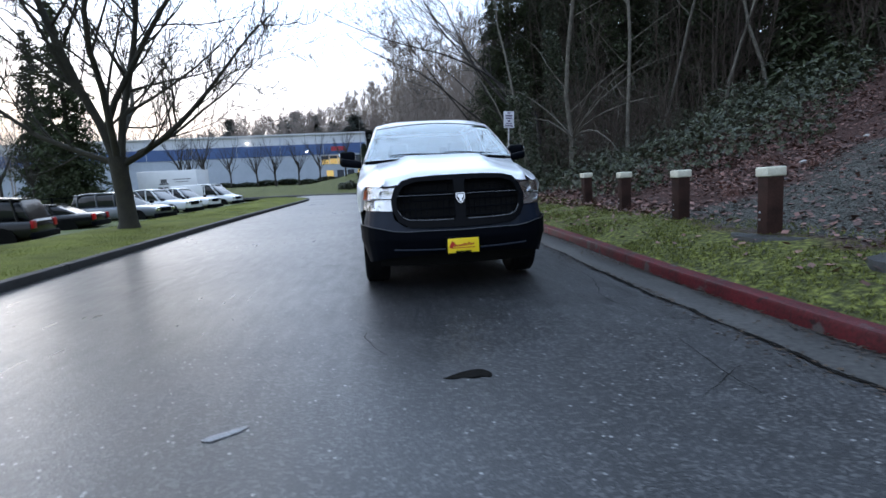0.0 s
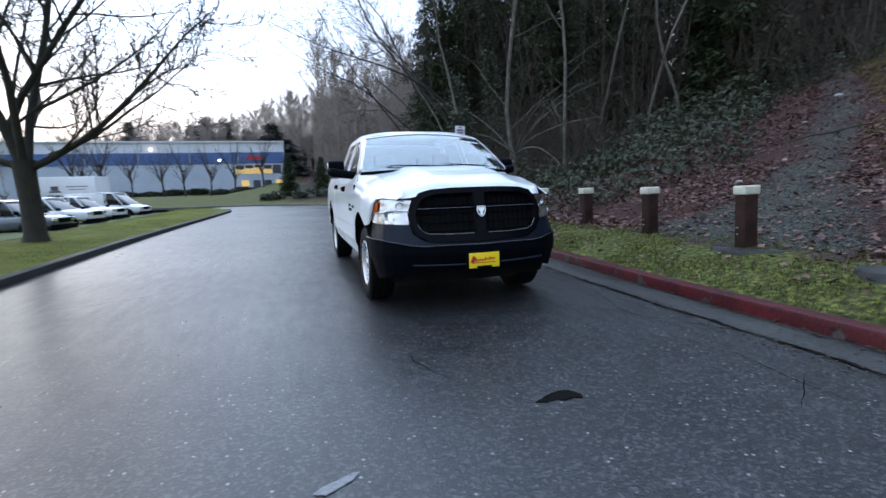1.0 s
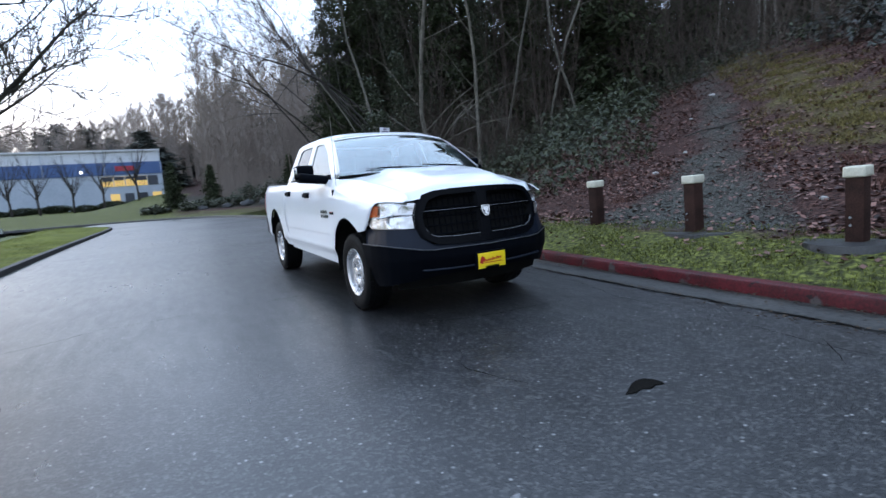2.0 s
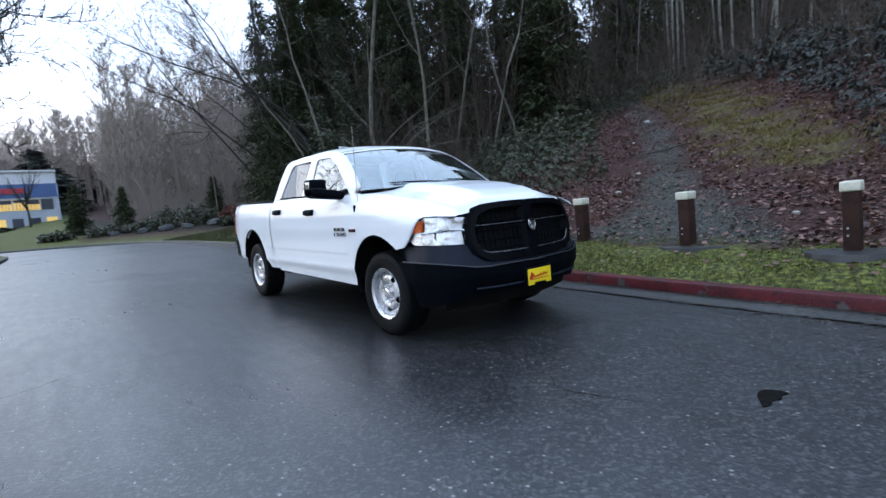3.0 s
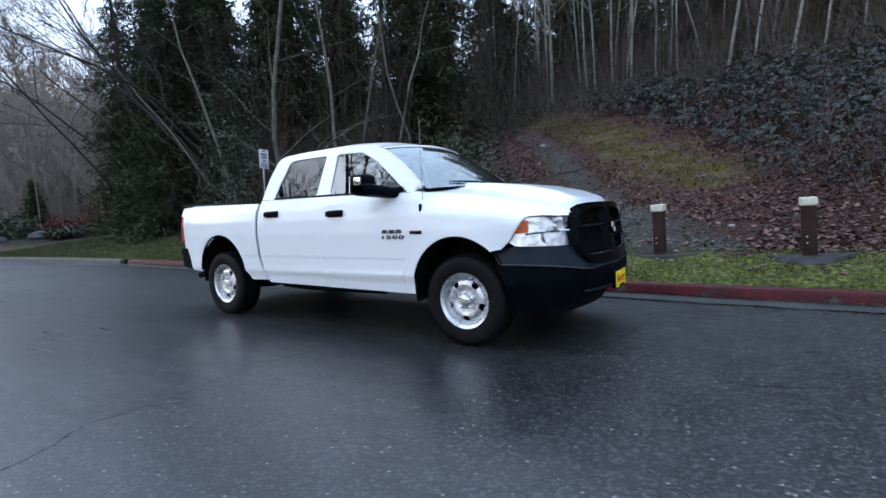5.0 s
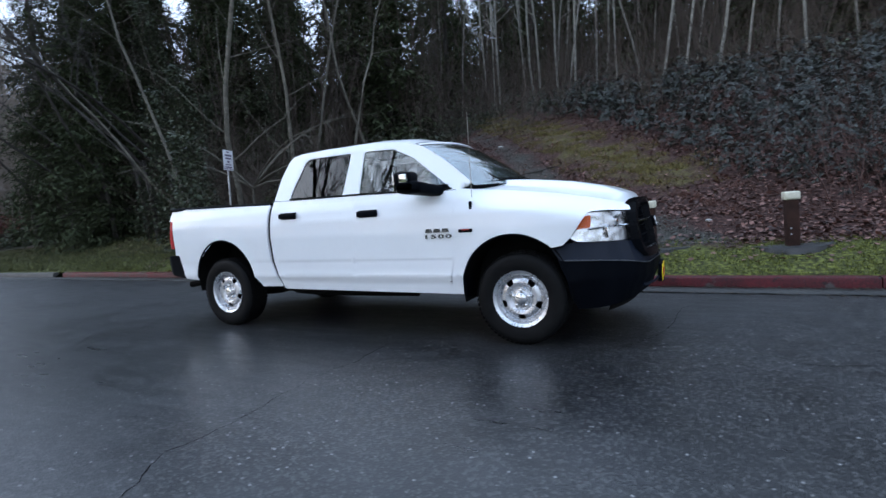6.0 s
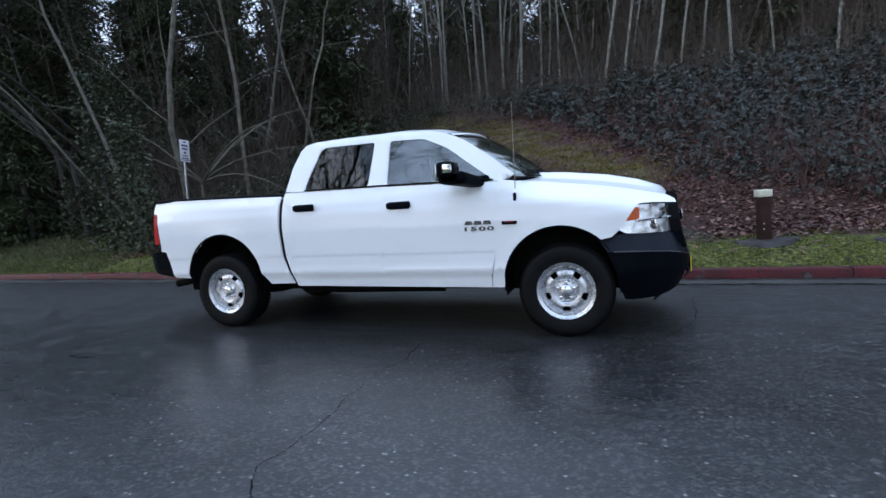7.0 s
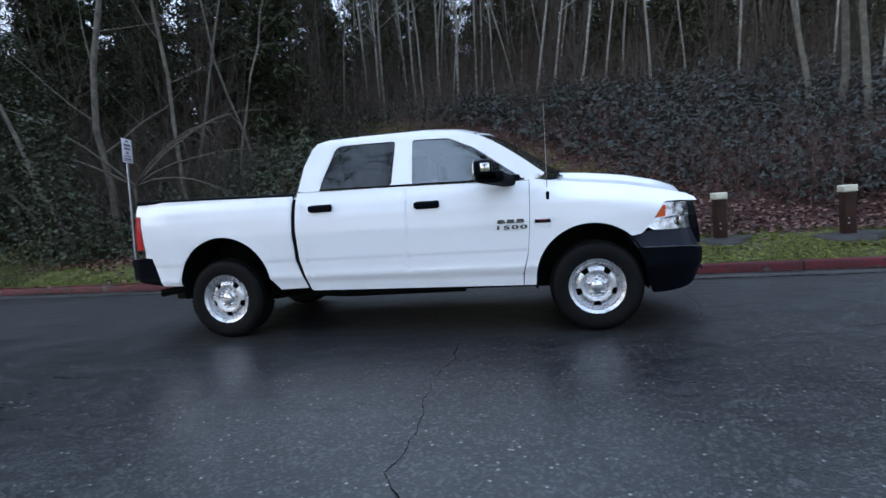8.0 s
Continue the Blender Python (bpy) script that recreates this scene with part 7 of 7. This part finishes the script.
# ---- parked vehicles ----
M_CARBLACK = material("black_car_paint", (0.003, 0.003, 0.0035), (0.006, 0.006, 0.007), 0.25, 2, 9, 0.0, coat=0.35, spec=0.3)
M_CARGREY = material("blue_grey_car_paint", (0.09, 0.10, 0.115), (0.12, 0.135, 0.15), 0.3, 2, 9, 0.0, coat=1.0, metal=0.3)
M_CARWHITE = material("white_fleet_paint", (0.66, 0.67, 0.68), (0.74, 0.75, 0.76), 0.35, 2, 9, 0.0, coat=0.6)
M_CARGLASS = material("dark_car_glass", (0.006, 0.007, 0.008), (0.012, 0.014, 0.016), 0.06, 2, 9, 0.0, coat=0.0)
M_STRIPE = material("red_door_mark", (0.4, 0.03, 0.04), (0.5, 0.04, 0.05), 0.5, 2, 9, 0.0)


def loft(stations, n=24, power=5.0):
    """A closed skin through rounded sections (x, half width, low z, high z)."""
    bm = bmesh.new()
    rings = []
    for x, w, z0, z1 in stations:
        ring = []
        for k in range(n):
            a = 2 * math.pi * (k + 0.5) / n
            c, s = math.cos(a), math.sin(a)
            ring.append(bm.verts.new((x, w * math.copysign(abs(c) ** (2 / power), c), (z0 + z1) / 2 + (z1 - z0) / 2 * math.copysign(abs(s) ** (2 / power), s))))
        rings.append(ring)
    for a, b in zip(rings, rings[1:]):
        for k in range(n):
            bm.faces.new((a[k], a[(k + 1) % n], b[(k + 1) % n], b[k]))
    bm.faces.new(rings[0])
    bm.faces.new(rings[-1])
    bmesh.ops.recalc_face_normals(bm, faces=bm.faces[:])
    return bm


def vehicle(name, label, paint, body, cabin, wheels_at, width, wheel_r=0.36, pillars=(), tail=None, nose=None, trim=M_BLACK):
    """A parked vehicle, its front towards +x."""
    root = tagged(new(name), label, "vehicle", "vehicles in the car park")
    part("body", loft(body), paint, root)
    for c in cabin:
        cab = part("window_glass", loft([(x, w, z0, z1 - 0.05) for x, w, z0, z1 in c]), M_CARGLASS, root, "dark window glass")
        part("roof_panel", loft([(x, w * 0.97, z1 - 0.09, z1) for x, w, z0, z1 in c[1:-1]]), paint, root)
        hi = max(q[3] for q in c)
        for px, lean in pillars:
            for s in (-1, 1):
                wl = run(px, [(q[0], q[1]) for q in sorted(c)])
                part("pillar", tube(bmesh.new(), [(px, s * wl * 1.005, c[0][2] + 0.02), (px + lean, s * wl * 0.97, hi - 0.06)], 0.045, 6), paint, root)
    for x in wheels_at:
        for s in (-1, 1):
            wh = new("wheel")
            wh.parent = root
            wh.location = (x, s * (width / 2 - 0.12), wheel_r)
            part("tyre", lathe(bmesh.new(), [(-0.11, 0.6 * wheel_r), (-0.115, wheel_r * 0.92), (-0.07, wheel_r), (0.07, wheel_r), (0.115, wheel_r * 0.92), (0.11, 0.6 * wheel_r)], 28, "y"), M_TYRE, wh)
            part("rim", lathe(bmesh.new(), [(-0.10 * s * -1, 0.62 * wheel_r), (0.09 * s, 0.60 * wheel_r), (0.06 * s, 0.45 * wheel_r), (0.08 * s, 0.15 * wheel_r), (0.085 * s, 0.0)], 20, "y"), M_RIM, wh)
            part("arch", lathe(bmesh.new(), [(s * 0.128, wheel_r * 1.18), (s * 0.131, wheel_r * 1.18), (s * 0.131, 0.0)], 28, "y"), M_DARK, wh)
    x1, x0 = body[-1][0], body[0][0]
    zf = nose or 0.75
    zr = tail or 0.85
    part("front_bumper", boxed(x1 - 0.12, x1 + 0.06, -width / 2 + 0.05, width / 2 - 0.05, 0.34, 0.58, bevel=0.04), trim, root)
    part("rear_bumper", boxed(x0 - 0.06, x0 + 0.12, -width / 2 + 0.05, width / 2 - 0.05, 0.38, 0.60, bevel=0.04), trim, root)
    part("grille", boxed(x1 - 0.03, x1 + 0.025, -0.45, 0.45, zf - 0.10, zf + 0.12, bevel=0.02), M_BLACK, root)
    for s in (-1, 1):
        part("headlight", boxed(x1 - 0.10, x1 + 0.02, s * (width / 2 - 0.30) - 0.15, s * (width / 2 - 0.30) + 0.15, zf - 0.03, zf + 0.12, bevel=0.03), M_LAMP, root)
        part("tail_lamp", boxed(x0 - 0.02, x0 + 0.08, s * (width / 2 - 0.18) - 0.12, s * (width / 2 - 0.18) + 0.12, zr - 0.12, zr + 0.14, bevel=0.03), M_RED, root)
        part("mirror", boxed(x1 - 1.45, x1 - 1.30, s * (width / 2 + 0.05) - 0.09, s * (width / 2 + 0.05) + 0.09, 1.08, 1.24, bevel=0.03), M_BLACK, root)
    return root


def stand(ob, x, y, yaw):
    ob.matrix_world = pose(x, y, LOT - 0.0, 0, 0, yaw)
    return ob


suv_body = [(-2.35, 0.72, 0.5, 0.95), (-2.28, 0.90, 0.40, 1.02), (-1.2, 0.94, 0.32, 1.06), (0.4, 0.94, 0.32, 1.05), (1.1, 0.92, 0.34, 1.04), (2.0, 0.88, 0.38, 0.98), (2.28, 0.78, 0.42, 0.90), (2.36, 0.62, 0.46, 0.80)]
suv_cab = [(-2.25, 0.80, 0.98, 1.10), (-2.02, 0.74, 0.98, 1.72), (-1.2, 0.72, 0.98, 1.79), (0.0, 0.70, 0.98, 1.77), (0.30, 0.69, 0.98, 1.70), (1.05, 0.78, 0.98, 1.08)]
stand(vehicle("black_suv", "black sport utility car parked tail to the lawn", M_CARBLACK, suv_body, [suv_cab], (-1.45, 1.4), 1.88, 0.37, ((-1.9, 0.1), (-0.85, 0.0), (0.1, 0.0), (0.85, -0.55))), -14.4, 12.3, 190)
sed_body = [(-2.4, 0.66, 0.55, 0.88), (-2.30, 0.86, 0.42, 0.95), (-1.2, 0.90, 0.28, 0.98), (0.6, 0.90, 0.28, 0.94), (1.6, 0.88, 0.32, 0.88), (2.25, 0.78, 0.36, 0.78), (2.4, 0.60, 0.42, 0.68)]
sed_cab = [(-1.75, 0.70, 0.90, 0.98), (-1.0, 0.60, 0.90, 1.38), (-0.1, 0.60, 0.90, 1.42), (0.35, 0.60, 0.90, 1.36), (1.15, 0.72, 0.90, 0.95)]
stand(vehicle("black_sedan", "black saloon car with red tail lamps parked tail out", M_CARBLACK, sed_body, [sed_cab], (-1.4, 1.45), 1.8, 0.33, ((-0.9, 0.2), (-0.1, 0.0), (0.7, -0.4)), tail=0.78, nose=0.6), -15.2, 17.3, 188)
stand(vehicle("grey_suv", "blue-grey estate car parked nose to the lawn", M_CARGREY, suv_body, [suv_cab], (-1.45, 1.4), 1.88, 0.38, ((-1.9, 0.1), (-0.85, 0.0), (0.1, 0.0), (0.85, -0.55))), -14.2, 22.4, -10)


def white_pickup(label, mark):
    body = [(-2.75, 0.86, 0.55, 1.0), (-2.7, 0.96, 0.48, 1.12), (-0.9, 0.98, 0.42, 1.14), (0.9, 0.98, 0.42, 1.12), (1.5, 0.97, 0.44, 1.12), (2.5, 0.94, 0.46, 1.06), (2.75, 0.86, 0.50, 1.0), (2.82, 0.70, 0.54, 0.92)]
    cab = [(-0.95, 0.84, 1.05, 1.15), (-0.8, 0.76, 1.05, 1.80), (0.1, 0.74, 1.05, 1.86), (0.55, 0.73, 1.05, 1.80), (1.35, 0.86, 1.05, 1.14)]
    p = vehicle("white_pickup", label, M_CARWHITE, body, [cab], (-1.7, 1.85), 1.98, 0.40, ((-0.75, 0.05), (0.15, 0.0), (1.1, -0.6)), tail=0.95, nose=0.86)
    part("bed_hollow", boxed(-2.6, -1.05, -0.80, 0.80, 1.10, 1.16, bevel=0.02), M_DARK, p)
    if mark:
        part("door_mark", boxed(0.2, 0.75, -0.99, -0.978, 0.86, 0.98, bevel=0.002), M_STRIPE, p, "red mark on the door")
    return p


stand(white_pickup("white work pickup parked nose to the lawn", False), -14.9, 27.6, -12)
stand(white_pickup("white work pickup with a red mark on its door", True), -15.0, 32.0, -12)
van_body = [(-2.7, 0.90, 0.45, 1.0), (-2.65, 0.99, 0.40, 1.15), (1.2, 1.0, 0.38, 1.15), (2.0, 0.98, 0.40, 1.12), (2.6, 0.92, 0.42, 0.98), (2.75, 0.78, 0.46, 0.88)]
van_cab = [(-2.68, 0.92, 1.05, 1.20), (-2.62, 0.90, 1.05, 2.02), (0.2, 0.90, 1.05, 2.08), (0.9, 0.86, 1.05, 2.02), (1.95, 0.90, 1.05, 1.16)]
van = stand(vehicle("white_van", "white panel van parked nose to the lawn", M_CARWHITE, van_body, [van_cab], (-1.75, 1.9), 2.0, 0.37, ((0.35, 0.0), (1.55, -0.75)), tail=1.0, nose=0.80), -15.0, 38.2, -12)
part("side_panel", boxed(-2.55, 0.25, -0.93, 0.93, 1.1, 1.98, bevel=0.05), M_CARWHITE, van)
stand(vehicle("white_suv", "white sport utility car parked behind a grey one", M_CARWHITE, suv_body, [suv_cab], (-1.45, 1.4), 1.88, 0.37, ((-1.9, 0.1), (-0.85, 0.0), (0.1, 0.0), (0.85, -0.55))), -17.5, 29.6, -10)
# box lorry
bt = tagged(new("box_truck"), "white box lorry with a plain grey logo shape", "lorry", "vehicles in the car park")
part("box_body", boxed(-3.2, 2.2, -1.15, 1.15, 0.95, 3.45, bevel=0.04), M_CARWHITE, bt)
part("chassis", boxed(-3.2, 4.2, -0.5, 0.5, 0.55, 0.95, bevel=0.02), M_DARK, bt)
part("cab", loft([(2.25, 0.95, 0.5, 2.05), (3.0, 0.98, 0.45, 2.1), (3.4, 0.96, 0.45, 1.95), (4.1, 0.95, 0.45, 1.25), (4.6, 0.85, 0.5, 1.1)]), M_CARWHITE, bt)
part("cab_window", boxed(2.7, 3.4, -0.99, 0.99, 1.3, 1.8, bevel=0.03), M_CARGLASS, bt)
M_LOGO = material("grey_print", (0.06, 0.06, 0.065), (0.11, 0.11, 0.115), 0.6, 3, 20, 0.0)
for x0, x1, z0, z1 in ((-1.1, -0.55, 2.35, 2.7), (-1.25, -0.4, 2.2, 2.33), (0.0, 1.6, 2.62, 2.68), (0.2, 1.4, 2.40, 2.45), (-1.4, -0.95, 1.5, 2.0), (-0.85, -0.45, 1.5, 2.0), (-0.35, 0.05, 1.5, 2.0), (0.6, 1.9, 1.9, 1.96)):
    part("print_bar", boxed(x0, x1, -1.162, -1.152, z0, z1), M_LOGO, bt, smooth=False)
for x in (-2.2, 3.6):
    for s in (-1, 1):
        part("tyre", lathe(bmesh.new(), [(-0.13, 0.0), (-0.13, 0.38), (-0.1, 0.42), (0.1, 0.42), (0.13, 0.38), (0.13, 0.0)], 26, "y", (x, s * 0.92, 0.42)), M_TYRE, bt)
stand(bt, -18.6, 42.5, -8)
for k in range(9):
    y = 12.5 + 3.6 * k
    ws = tagged(part("wheel_stop", boxed(-0.09, 0.09, -0.9, 0.9, 0.0, 0.13, bevel=0.03), M_CONC), "low concrete wheel stop at the lawn's edge", "wheel stop", "wheel stops")
    ws.location = (-12.75, y, LOT)
# fence behind the car park
fence = tagged(new("metal_fence"), "dark metal fence behind the car park", "fence", kind="structure")
for k in range(13):
    part("post", boxed(-0.04, 0.04, -0.04, 0.04, 0, 1.6), M_BLACK, fence).location = (-24.5, 10 + 3.0 * k, LOT)
for z in (0.15, 0.85, 1.5):
    part("rail", boxed(-24.53, -24.47, 10, 46, LOT + z - 0.03, LOT + z + 0.03), M_BLACK, fence)
field = tagged(raw("lawn_beyond", [(-24.2, -60, LOT + 0.05), (-24.2, 48, LOT + 0.05), (-110, 48, 0.6), (-110, -60, 0.6)], [(0, 1, 2, 3)], M_LAWN), "green field beyond the fence", "lawn", kind="structure")
